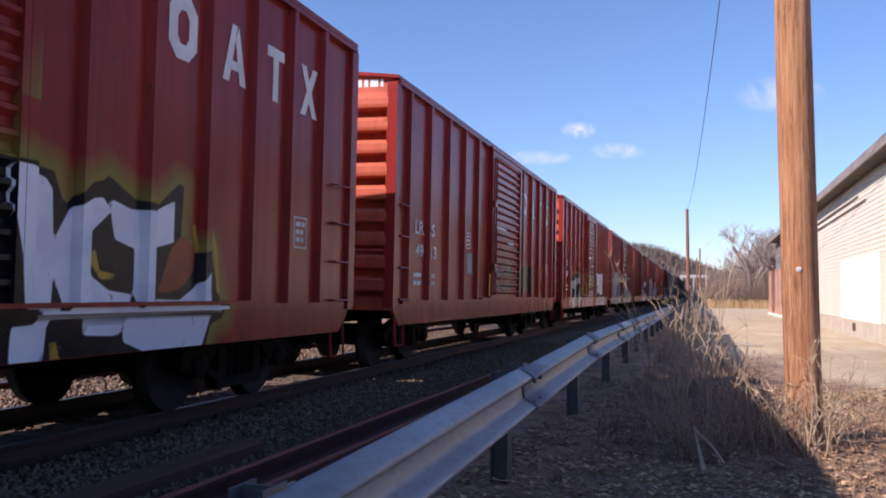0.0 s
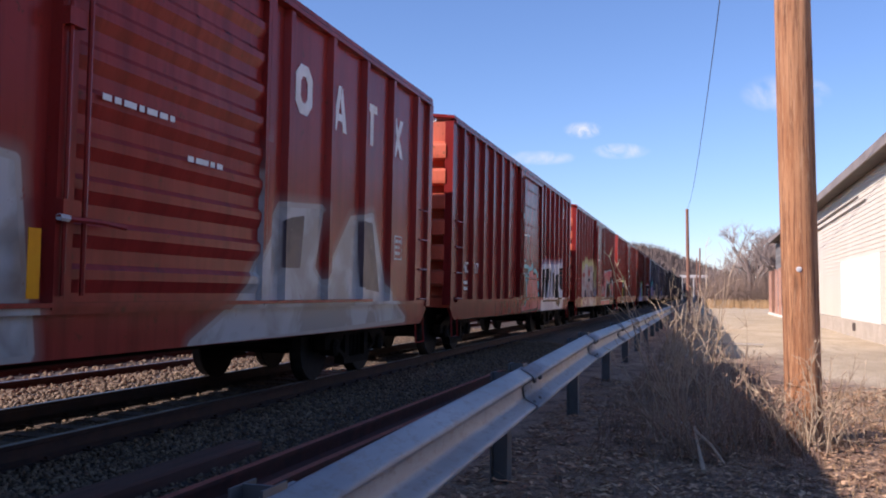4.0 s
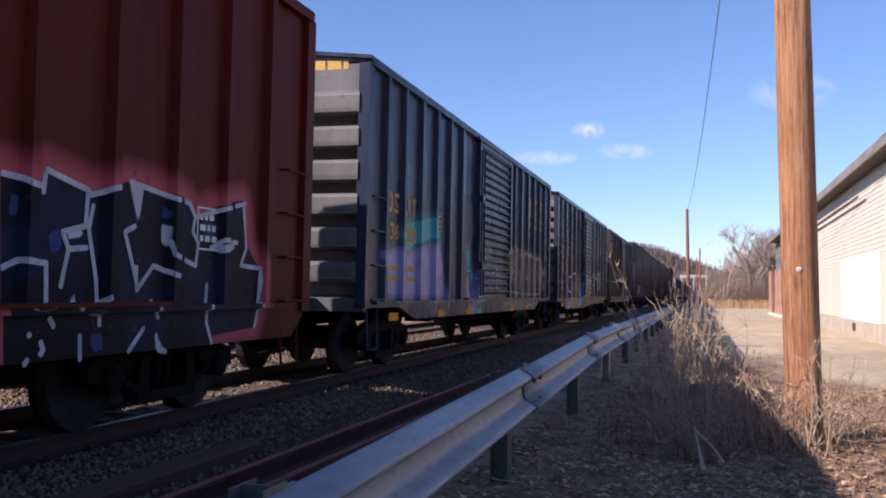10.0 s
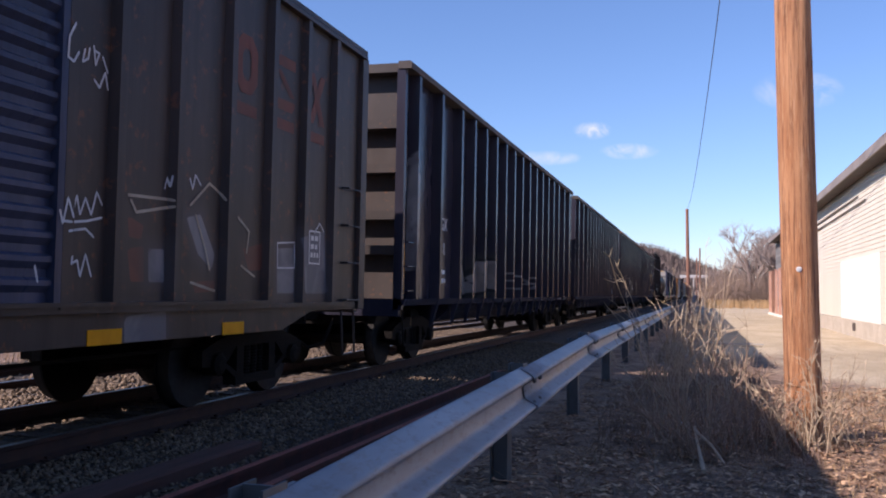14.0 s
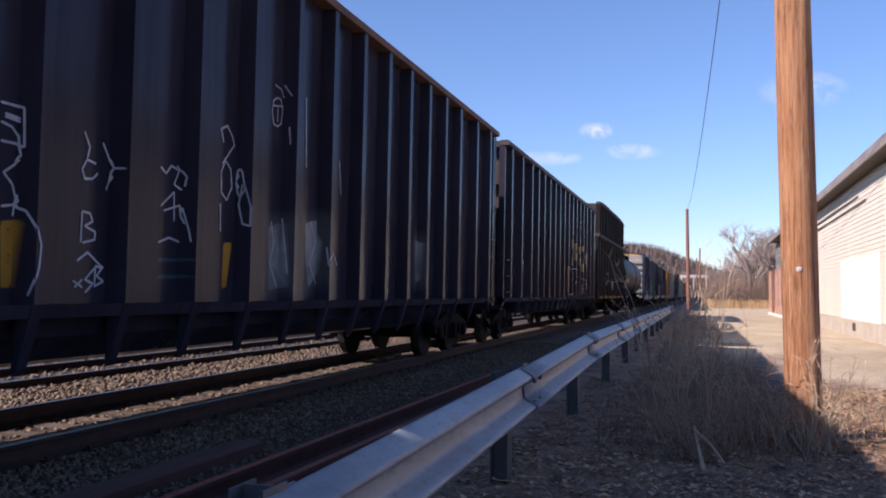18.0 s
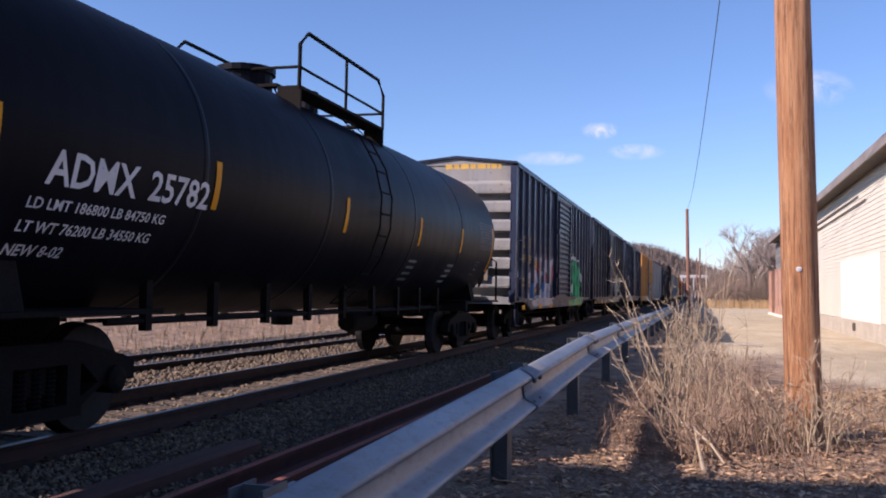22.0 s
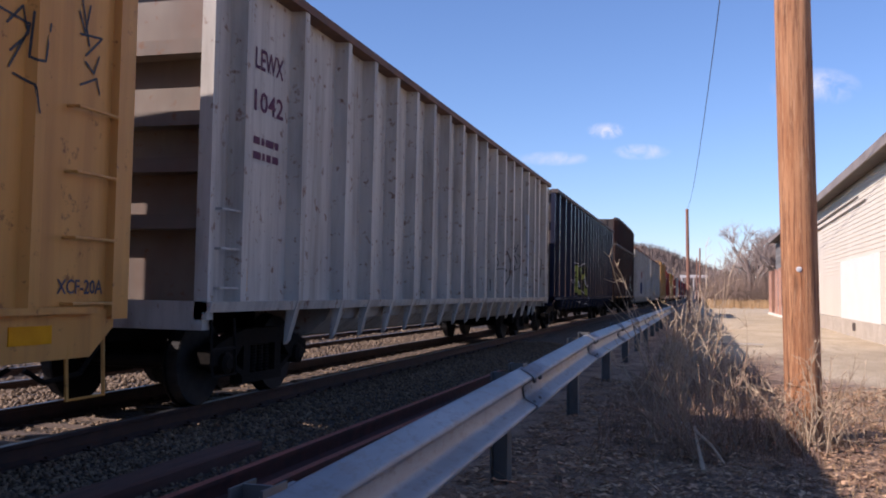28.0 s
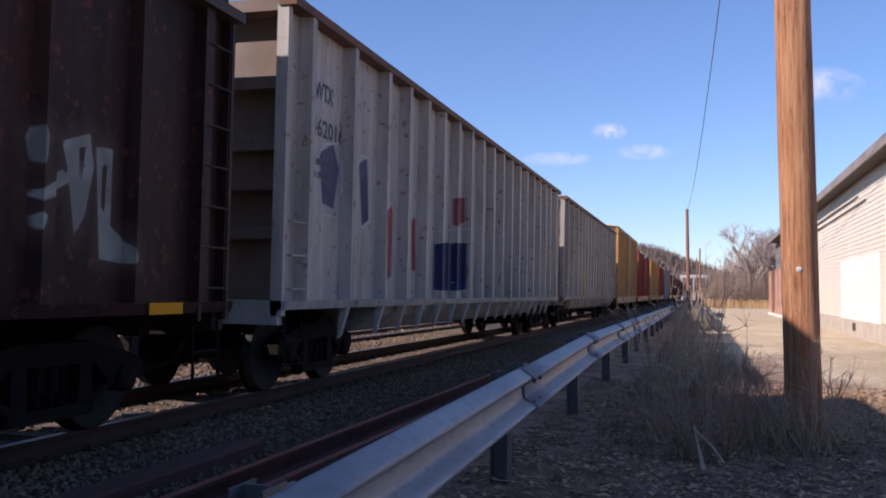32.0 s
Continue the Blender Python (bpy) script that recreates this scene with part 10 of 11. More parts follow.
boxcar(115.31, car_paint("maroon_violet_piece", (0.105, 0.012, 0.008), (0.12, 0.017, 0.010), (0.06, 0.009, 0.006), RUST, 0.5, [(None, (0.24, 0.42, 0.12), (0.32, 0.46, 0.18), (0.14, 0.16, 0.05)), (None, (0.34, 0.28, 0.50), (0.42, 0.38, 0.54), None), (None, (0.46, 0.46, 0.50), (0.40, 0.44, 0.38), None), (None, (0.05, 0.05, 0.10), (0.08, 0.10, 0.08), None), (None, (0.10, 0.11, 0.34), (0.14, 0.13, 0.38), None), (None, (0.018, 0.02, 0.05), (0.012, 0.012, 0.02), (0.48, 0.10, 0.11)), (None, (0.03, 0.06, 0.20), (0.05, 0.07, 0.16), None), (None, (0.62, 0.62, 0.66), (0.5, 0.5, 0.55), None)], 0.64, 0.07),
       "maroon boxcar with violet, green and black sprayed letters", posts=POSTS_B, ends="wide", end_paint=end_coat("orange_bleached_end", (0.36, 0.10, 0.05), (0.40, 0.15, 0.08)),
       sprayed=[(strokes(GREEN_H), 0.04), (strokes(VIOLET_H), 0), (strokes(PALE_H), 0), (strokes(DARK_H), 0), (strokes(BLUE_H), 0), (strokes(PIECE_BLACK), 0.11), (strokes(BLUE_PATCH_H), 0.03), (strokes(FILL_H), 0)], lines=[(M_CHALK, WHITE_H)], dress=fg_dress)
boxcar(132.83, blue("blue_lilac_piece", [((0.22, 0.18, 0.36), (0.35, 0.30, 0.48), (0.28, 0.24, 0.40), (0.09, 0.09, 0.16)), (None, (0.05, 0.34, 0.34), (0.08, 0.40, 0.38), (0.03, 0.16, 0.18)), ((0.20, 0.16, 0.12), (0.14, 0.105, 0.08), (0.20, 0.155, 0.12), (0.10, 0.075, 0.06))]),
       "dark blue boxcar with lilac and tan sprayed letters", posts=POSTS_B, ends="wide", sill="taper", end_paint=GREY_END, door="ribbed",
       sprayed=[(strokes(LILAC_I), 0.06), (strokes(TEAL_I), 0.06), (strokes(PIECE_TAN_I), 0.07)], lines=[(M_CHALK, LINES_I), (M_TANLINE, TAN_LINES_I)], dress=blue_dress("136058", 81))
boxcar(150.11, car_paint("slate_ribbed_tags", (0.026, 0.030, 0.052), (0.044, 0.047, 0.072), (0.014, 0.015, 0.024), (0.07, 0.045, 0.035), None, [
    (None, (0.04, 0.11, 0.36), (0.06, 0.15, 0.42), None), (None, (0.15, 0.118, 0.092), (0.19, 0.15, 0.12), (0.075, 0.065, 0.072)), (None, (0.27, 0.23, 0.18), (0.19, 0.16, 0.18), None),
    (None, (0.28, 0.33, 0.13), (0.20, 0.24, 0.11), None), (None, (0.50, 0.50, 0.54), (0.38, 0.38, 0.42), None), (None, (0.08, 0.20, 0.28), (0.11, 0.25, 0.33), None)], 0.64, 0.2),
       "dark blue boxcar with horizontally ribbed panels and sprayed tags", posts=POSTS_A, ends="fine", end_paint=GREY_END, sill="flush",
       seams=[1.35 + 0.3 * i for i in range(10)], sprayed=[(strokes(BLUE_J), 0), (strokes(BROWN_J), 0.1), (strokes(PALE_J), 0), (strokes(LIME_J), 0), (strokes(WHITE_J), 0), (strokes(TEAL_J), 0)], dress=blue_dress("138603", 83, big=1.45, strips=(1.0, 14.0)))
boxcar(167.35, car_paint("brown_black_tags", (0.034, 0.026, 0.024), (0.052, 0.037, 0.032), (0.013, 0.010, 0.010), (0.13, 0.05, 0.025), 0.5, [(None, (0.16, 0.05, 0.03), (0.11, 0.04, 0.03), (0.05, 0.035, 0.03)), (None, (0.20, 0.19, 0.20), (0.12, 0.115, 0.13), (0.06, 0.05, 0.05)), (None, (0.05, 0.13, 0.30), (0.03, 0.06, 0.18), None)], 0.58),
       "weathered brown-black boxcar with a blue door and faded tags", posts=POSTS_B, ends="wide", sill="taper", end_paint=TAN_END, door_paint=blue("faded_blue_door", (), 1.6),
       sprayed=[(strokes(RUST_K), 0.06), (strokes(GREY_K), 0.05), (strokes(BLUE_K), 0)], lines=[(M_CHALK, LINES_K), (M_TANLINE, PALE_LINES_K)], dress=lambda car: (blue_dress("139340", 85, faded=True)(car), corner_board(car, 0.24, 0.56, 1.10, 1.58, 1.512)))


def mark_dress(mark, number, y, z, mat, seed, yellow=(0.32,), plates=6):
    def dress(car):
        lettering(mark, mat, car, 1.416, y, z, 0.23, 0.66)
        lettering(number, mat, car, 1.416, y, z - 0.45, 0.23, 0.17 * len(number))
        bars(mat, car, 1.415, y, z - 0.8, 0.6, 2, 0.16, seed)
        for yy in yellow:
            strip(car, yy, 1.2, 2.0, 0.08, 1.42)
        rnd = random.Random(seed)
        for k in range(plates):
            yy = 3.73 + k * 2.04
            m = M()
            m.box(1.414, 1.420, yy, yy + 0.44, 1.2, 1.34)
            part("reflector", m, M_YELLOW, car)
    return dress


WHITE_TAG = (None, (0.26, 0.25, 0.24), (0.16, 0.15, 0.15), None)
TAN_TAG = ((0.03, 0.03, 0.03), (0.30, 0.26, 0.23), (0.2, 0.17, 0.15), (0.05, 0.05, 0.05))
BLACK_LABEL = "black high-sided gondola car with ribbed sides and chalky tags"
gondola(184.74, black("black_gondola_a", [TAN_TAG, WHITE_TAG]), BLACK_LABEL, 18.65, end_paint=RUST_END, chord_paint=DARK_CHORD,
        sprayed=[(writing(101, 3.4, 6.6, 1.2, 1.95, 4, 0.13), 0.12), (scrawl(102, 0.15, 0.7, 1.3, 4.4, 22, 0.026) + writing(103, 8, 12, 1.3, 1.7, 8, 0.024), 0)], dress=mark_dress("REGX", "881", 2.18, 2.36, M_WHITE, 111, (0.32,), 0))
gondola(204.74, black("black_gondola_b", [(None, (0.12, 0.115, 0.11), (0.08, 0.078, 0.08), (0.045, 0.043, 0.045))]), BLACK_LABEL, 18.05, end_paint=RUST_END, chord_paint=DARK_CHORD,
        sprayed=[(strokes(HAZE_M), 0.05)], lines=[(M_CHALKGREY, LINES_M), (M_BLUELINE, BLUE_LINES_M)], dress=mark_dress("REGX", "902", 2.18, 2.36, M_WHITE, 113, (0.32,), 0))
gondola(223.94, black("black_gondola_c", [(None, (0.36, 0.36, 0.33), (0.20, 0.20, 0.19), (0.10, 0.098, 0.095)), (None, (0.46, 0.25, 0.04), (0.40, 0.2, 0.03), None), (None, (0.06, 0.12, 0.15), (0.05, 0.09, 0.11), None)]), BLACK_LABEL, 18.75, end_paint=RUST_END, chord_paint=RUST_CHORD,
        sprayed=[(strokes(HAZE_N), 0.05), (strokes(GOLD_N), 0), (strokes(TEAL_N), 0)], lines=[(M_CHALK, LINES_N)], dress=mark_dress("REGX", "577", 2.18, 2.36, M_WHITE, 115, (0.32,), 0))


def tan_letters(car):
    mark_dress("REGX", "5879", 2.18, 2.36, M_WHITE, 117, (0.32,), 0)(car)
    for y in (4.62, 6.66, 8.70, 10.70, 13.70):
        strip(car, y, 1.28, 1.40, 0.40, 1.42)


gondola(243.81, black("black_gondola_d", [(None, (0.33, 0.22, 0.125), (0.25, 0.165, 0.095), None), (None, (0.03, 0.027, 0.03), (0.04, 0.035, 0.035), None)]), "black high-sided gondola car with big faded tan shapes", 18.75, end_paint=RUST_END, chord_paint=DARK_CHORD,
        sprayed=[(strokes(TAN_O), 0), (strokes(HOLES_O), 0)], lines=[(M_CHALK, LINES_O)], dress=tan_letters)


def chip_dress(marks):
    def dress(car):
        for yy in (0.9, 3.3, 5.6, 8.0, 10.4, 12.8):
            m = M()
            m.box(1.555, 1.562, yy, yy + 0.5, 1.02, 1.12)
            part("reflector", m, M_YELLOW, car)
        if marks == "X":
            lettering("IT", M_WHITE, car, 1.416, 2.33, 2.40, 0.24, 0.34)
            lettering("FX", M_WHITE, car, 1.416, 3.10, 2.40, 0.24, 0.42)
            lettering("93", M_WHITE, car, 1.416, 2.19, 1.97, 0.24, 0.42)
            lettering("202", M_WHITE, car, 1.416, 3.06, 1.97, 0.24, 0.52)
            lettering("LD LMT", M_PLATE, car, 1.416, 2.12, 1.72, 0.10, 0.5)
            lettering("LT WT", M_PLATE, car, 1.416, 2.12, 1.50, 0.10, 0.42)
        else:
            lettering("TFX", M_WHITE, car, 1.416, 1.48, 2.21, 0.25, 0.62)
            lettering("1000", M_WHITE, car, 1.416, 2.52, 2.20, 0.25, 0.72)
    return dress


gondola(263.91, car_paint("sooty_chip_car", (0.022, 0.019, 0.021), (0.040, 0.028, 0.025), (0.010, 0.009, 0.010), (0.09, 0.035, 0.02), 0.5, [(None, (0.42, 0.38, 0.30), (0.26, 0.20, 0.16), None), (None, (0.05, 0.09, 0.16), (0.06, 0.08, 0.13), None)], 0.6, 0.1),
        "sooty wood chip car with a raised wall and yellow reflectors", 14.3, 3.95, 1.22, ext=1.52, rib_at=[0.13, 0.97, 2.2, 3.5, 4.8, 6.1, 7.35, 8.6, 9.9, 11.2, 12.45, 13.5], tub=1.1, end_paint=RUST_END, chord_paint=DARK_CHORD,
        sprayed=[(strokes(PATCH_P), 0), (strokes(BLUE_P), 0.04)], lines=[(M_CHALK, LINES_P)], dress=chip_dress("P"))
def end_tag(car):
    """A chalked tag and worn gold print on a car's end, over its brake gear."""
    m = M()
    m.box(0.20, 0.88, -0.20, -0.13, 1.53, 2.12)
    box = part("gear_cover", m, end_coat("tan_gear_cover", (0.22, 0.17, 0.125), (0.27, 0.215, 0.16)), car, "sunlit tan gear cover")
    m = M()
    for pts in (((0.24, 1.62), (0.27, 1.89), (0.34, 1.90), (0.31, 1.63)), ((0.36, 1.65), (0.42, 1.93), (0.47, 1.63)), ((0.50, 1.63), (0.51, 1.90), (0.59, 1.89), (0.53, 1.78), (0.61, 1.63)),
                ((0.65, 1.67), (0.72, 1.89), (0.81, 1.87), (0.82, 1.72), (0.74, 1.63), (0.66, 1.69)), ((0.44, 1.60), (0.72, 1.58)), ((0.58, 2.03), (0.61, 2.08), (0.65, 2.03), (0.61, 1.98), (0.58, 2.03))):
        for (x0, z0), (x1, z1) in zip(pts, pts[1:]):
            m.tube([(x0, -0.202, z0), (x1, -0.202, z1)], 0.009, 4)
    part("sprayed_line", m, M_CHALK, box)
    bars(M_GOLD, car, -0.10, -0.135, 2.0, 0.27, 1, 0.16, 311, True)
    bars(M_GOLD, car, -0.22, -0.135, 1.44, 0.36, 1, 0.14, 312, True)


tank_car(280.0, car_paint("black_tank_paint", (0.008, 0.008, 0.011), (0.012, 0.012, 0.016), (0.006, 0.006, 0.008), (0.03, 0.02, 0.015), 0.42, (), 0.72, 0.06))
boxcar(297.93, blue("blue_red_piece", [(None, (0.42, 0.07, 0.055), (0.36, 0.05, 0.05), None), (None, (0.56, 0.54, 0.56), (0.42, 0.41, 0.46), (0.10, 0.10, 0.13)), (None, (0.55, 0.36, 0.06), (0.48, 0.3, 0.05), None), (None, (0.06, 0.18, 0.38), (0.08, 0.22, 0.42), None), (None, (0.035, 0.36, 0.155), (0.065, 0.48, 0.22), (0.025, 0.10, 0.08)), (None, (0.008, 0.012, 0.012), (0.012, 0.018, 0.018), (0.012, 0.10, 0.055)), (None, (0.66, 0.64, 0.66), (0.54, 0.53, 0.58), None), (None, (0.55, 0.24, 0.03), (0.48, 0.2, 0.03), None)]),
       "dark blue boxcar with red, white and green sprayed letters", posts=POSTS_B, ends="wide", sill="taper", end_paint=STEEL_END,
       sprayed=[(strokes(RED_R), 0), (strokes(WHITE_R), 0.05), (strokes(YELLOW_R), 0), (strokes(BLUE_R), 0), (strokes(PIECE_GREEN), 0.1), (strokes(LINES_GREEN), 0.04), (strokes(WHITE_GREEN), 0), (strokes(GOLD_GREEN), 0)], dress=lambda car: (blue_dress("130029", 91)(car), end_tag(car)))
boxcar(314.79, car_paint("slate_black_tags", (0.024, 0.027, 0.046), (0.036, 0.040, 0.062), (0.016, 0.012, 0.015), (0.07, 0.035, 0.022), None, [((0.02, 0.02, 0.02), (0.52, 0.52, 0.49), (0.36, 0.39, 0.35), (0.075, 0.07, 0.085)), (None, (0.03, 0.03, 0.035), (0.05, 0.05, 0.05), None)], 0.62, 0.08),
       "slate black boxcar with a ribbed door and white sprayed letters", posts=POSTS_A, ends="wide", sill="taper", end_paint=GREY_END, seams=(1.75, 2.4, 3.1, 3.75),
       sprayed=[(strokes(PIECE_LETTERS), 0.05), (strokes(HOLES_LETTERS), 0)], dress=blue_dress("124153", 93))
boxcar(331.62, blue("blue_plug_tags", [(None, (0.34, 0.35, 0.35), (0.20, 0.22, 0.26), (0.07, 0.07, 0.09))]), "dark blue boxcar with a double door and patchy tags", 15.05,
       posts=POSTS_A, ends="fine", door="plug", sill="taper", end_paint=GREY_END, seams=(1.75, 2.3, 3.1, 3.7),
       sprayed=[(strokes(PATCH_S), 0.05)], dress=blue_dress("137566", 95, word=False))


def yellow_dress(car):
    lettering("next", M_INK, car, 1.506, 11.72, 3.62, 0.2, 0.42)
    lettering("load", M_INK, car, 1.506, 11.72, 3.38, 0.24, 0.42)
    lettering("any", M_INK, car, 1.506, 13.5, 3.50, 0.2, 0.32)
    lettering("road", M_INK, car, 1.506, 13.5, 3.26, 0.2, 0.4)
    m = M()
    for s in (1, -1):
        m.add([(1.507 + 0.001 * s, 12.65 - 0.05, 3.45 - s * 0.32), (1.507 + 0.001 * s, 12.65 + 0.07, 3.45 - s * 0.32), (1.507 + 0.001 * s, 13.05 + 0.05, 3.45 + s * 0.32), (1.507 + 0.001 * s, 13.05 - 0.07, 3.45 + s * 0.32)], [(0, 1, 2, 3)])
    part("cross_mark", m, surf("blue_cross_paint", (0.10, 0.16, 0.4), (0.14, 0.2, 0.45), 3.0), car)
    lettering("XCF-20A", M_INK, car, 1.506, 15.08, 1.19, 0.11, 0.52)
    stencil(car, 13.35, 1.55, 0.34, 0.36, M_WHITE)
    for yy in (8.9, 11.2, 12.8, 14.6):
        m = M()
        m.box(1.524, 1.531, yy, yy + 0.42, 0.84, 0.97)
        part("reflector", m, M_YELLOW, car)
    bars(M_WHITE, car, 1.606, 7.0, 3.1, 0.8, 1, 0.1, 191)
    bars(M_WHITE, car, 1.606, 6.9, 2.0, 0.9, 1, 0.1, 192)


boxcar(347.91, car_paint("yellow_piece", (0.60, 0.27, 0.055), (0.64, 0.32, 0.08), (0.40, 0.17, 0.045), (0.2, 0.07, 0.02), 0.5, [(None, (0.46, 0.47, 0.52), (0.34, 0.37, 0.46), (0.34, 0.24, 0.10)), (None, (0.13, 0.16, 0.30), (0.18, 0.21, 0.34), None)], 0.60),
       "golden yellow boxcar with a brown ribbed door and silver tag", 15.75, posts=POSTS_B, ends="fine", door_paint=car_paint("brown_black_door", (0.045, 0.03, 0.028), (0.06, 0.04, 0.035), (0.025, 0.02, 0.018), RUST, 0.5),
       sprayed=[(strokes(SILVER_T), 0.05), (strokes(BLUE_T), 0)], lines=[(M_BLACKLINE, LINES_T), (M_CHALKGREY, WHITE_T)], dress=yellow_dress)


def white_gon(name, tags, k=1.0):
    return car_paint(name, (0.56 * k, 0.525 * k, 0.455 * k), (0.46 * k, 0.435 * k, 0.385 * k), (0.22 * k, 0.19 * k, 0.155 * k), (0.17, 0.07, 0.035), 0.6, tags, 0.585, 0.15)


# rusty white, darkened in its colour for the shade of the gap
WHITE_END = end_coat("stained_white_end", (0.20, 0.17, 0.135), (0.12, 0.065, 0.042))
gondola(365.07, white_gon("white_gondola_dark_tags", [(None, (0.10, 0.095, 0.09), (0.16, 0.15, 0.14), None), (None, (0.30, 0.34, 0.38), (0.36, 0.40, 0.42), None)]), "dirty white gondola car with ribbed sides and black tags", 19.5, 4.55, 0.98, chord_paint=RUST_CHORD, end_paint=WHITE_END,
        sprayed=[(strokes(DARK_V), 0), (strokes(BLUE_V), 0.05)], lines=[(M_BLACKLINE, LINES_V)],
        dress=lambda car: (strip(car, 0.80, 1.22, 1.46, 0.24, 1.418), mark_dress("LEWX", "1042", 0.98, 3.58, surf("purple_ink", (0.085, 0.022, 0.055), (0.11, 0.03, 0.06), 4.0), 141, (), 0)(car)))
gondola(386.02, car_paint("navy_gondola", (0.020, 0.023, 0.042), (0.030, 0.033, 0.056), (0.012, 0.013, 0.022), (0.03, 0.02, 0.018), 0.24, [((0.01, 0.012, 0.012), (0.27, 0.31, 0.06), (0.15, 0.20, 0.04), (0.03, 0.035, 0.03)), (None, (0.02, 0.025, 0.02), (0.03, 0.03, 0.03), None)], 0.68, 0.14), "dark navy gondola car with a lime green sprayed piece", 19.3, 4.55, 0.98, chord_paint=DARK_CHORD, end_paint=RUST_END,
        sprayed=[(strokes(PIECE_LIME_W), 0.05), (strokes(HOLES_W), 0)], lines=[(M_CHALK, RIM_W)], dress=mark_dress("CDEX", "16010", 0.90, 3.58, M_WHITE, 151, (), 0))
gondola(406.88, car_paint("rusty_chip_car", (0.034, 0.023, 0.021), (0.078, 0.032, 0.023), (0.016, 0.013, 0.013), (0.14, 0.05, 0.028), 0.55, [(None, (0.34, 0.36, 0.31), (0.22, 0.22, 0.19), (0.09, 0.06, 0.05)), (None, (0.05, 0.035, 0.03), (0.07, 0.04, 0.03), None)], 0.57, 0.1),
        "rust brown wood chip car with a raised wall and yellow reflectors", 14.2, 3.98, 1.0, ext=1.46, rib_at=[0.36, 1.11, 1.90, 2.86, 3.95, 5.05, 6.08, 7.1, 8.2, 9.3, 10.4, 11.6, 12.7, 13.7], number="93202", tub=1.1, end_paint=RUST_END, chord_paint=DARK_CHORD,
        sprayed=[(strokes(PALE_X), 0.03), (strokes(DARK_X), 0)], lines=[(M_CHALKGREY, LINES_X)], dress=chip_dress("X"))
gondola(422.26, white_gon("white_gondola_blue_tag", [(None, (0.05, 0.045, 0.10), (0.10, 0.09, 0.15), (0.40, 0.38, 0.38)), (None, (0.28, 0.07, 0.07), (0.2, 0.06, 0.06), None), (None, (0.018, 0.026, 0.085), (0.028, 0.04, 0.11), None)], 0.92),
        "dirty white gondola car with blue and red sprayed patches", 19.98, 4.55, 1.0, chord_paint=RUST_CHORD, end_paint=WHITE_END,
        sprayed=[(strokes(VIOLET_Y), 0.03), (strokes(RED_Y), 0), (strokes(BLUE_Y), 0)], lines=[(M_CHALK, LINES_Y)],
        dress=mark_dress("FWTX", "462016", 0.85, 3.58, M_INK, 161, (0.5,), 0))
gondola(443.69, white_gon("white_gondola_grey", [(None, (0.45, 0.4, 0.2), (0.4, 0.36, 0.2), None)], 0.8), "dirty pale grey gondola car with ribbed sides", 18.85, 4.55, 1.0, chord_paint=RUST_CHORD, end_paint=WHITE_END,
        sprayed=[([(5.0, 1.3, 5.0, 2.0, 0.3)], 0)], dress=mark_dress("LEWX", "1067", 0.88, 3.58, M_INK, 171, (0.5,), 0))
boxcar(463.99, car_paint("ochre_paint", (0.42, 0.22, 0.06), (0.46, 0.26, 0.08), (0.27, 0.14, 0.05), RUST, 0.5), "tall ochre boxcar with a pale end", 15.5, 5.0, POSTS_B, "wide", end_paint=WHITE_END)
y_next = 481.0
for k, (kind, seed) in enumerate((("red", 1), ("yellow", 2), ("red", 3), ("white", 4), ("red", 5), ("blue", 6), ("red", 7), ("blue", 8), ("red", 9), ("black", 10))):
    if kind == "white":
        gondola(y_next, white_gon("pale_gondola_rear", ()), "pale gondola car far down the train", 18.7, 4.55, 1.0)
        y_next += 20.2
        continue
    col = {"red": red, "yellow": lambda nm: car_paint(nm, (0.5, 0.26, 0.05), (0.52, 0.3, 0.08), (0.3, 0.15, 0.04), RUST, 0.5), "blue": blue, "black": black}[kind]
    boxcar(y_next, col("rear_paint_%s" % kind), "%s boxcar far down the train" % {"red": "red", "yellow": "yellow", "blue": "dark blue", "black": "black"}[kind], posts=POSTS_A if seed % 2 else POSTS_B)
    y_next += 17.05

# ---- bare trees ----
M_BARK = surf("grey_brown_bark", (0.15, 0.11, 0.09), (0.20, 0.15, 0.125), 3.0, 0.95, 0.4)
M_TWIG = surf("brown_twigs", (0.27, 0.21, 0.175), (0.33, 0.26, 0.215), 2.0, 0.95, 0.1)


def grow(m_trunk, m_twig, rnd, p, d, length, r, depth, spread):
    k = 3
    pts = [p.copy()]
    q = p.copy()
    for _ in range(k):
        d = (d + Vector((rnd.uniform(-1, 1), rnd.uniform(-1, 1), rnd.uniform(-0.3, 0.6))) * 0.14).normalized()
        q = q + d * (length / k)
        pts.append(q.copy())
    (m_trunk if depth > 2 else m_twig).tube(pts, r, 6 if depth > 3 else 3, 0.62)
    if depth == 0:
        return
    for _ in range(rnd.choice((3, 4, 4)) if depth > 1 else 5):
        u = rnd.uniform(0.45, 1.0)
        s = pts[min(k, int(u * k) + 0)]
        side = Vector((rnd.uniform(-1, 1), rnd.uniform(-1, 1), rnd.uniform(-0.15, 0.7))).normalized()
        grow(m_trunk, m_twig, rnd, s, (d * (1 - spread) + side * spread).normalized(), length * rnd.uniform(0.58, 0.8), max(0.024, r * 0.55), depth - 1, spread)


def bare_tree(seed, height, label):
    rnd = random.Random(seed)
    t = thing("bare_tree", label, "tree", "bare trees along the line")
    a, b = M(), M()
    grow(a, b, rnd, Vector((0, 0, -0.3)), Vector((0, 0, 1)), height * 0.34, height * 0.016, 5, 0.50)
    part("trunk", a, M_BARK, t)
    part("crown", b, M_TWIG, t)
    return t


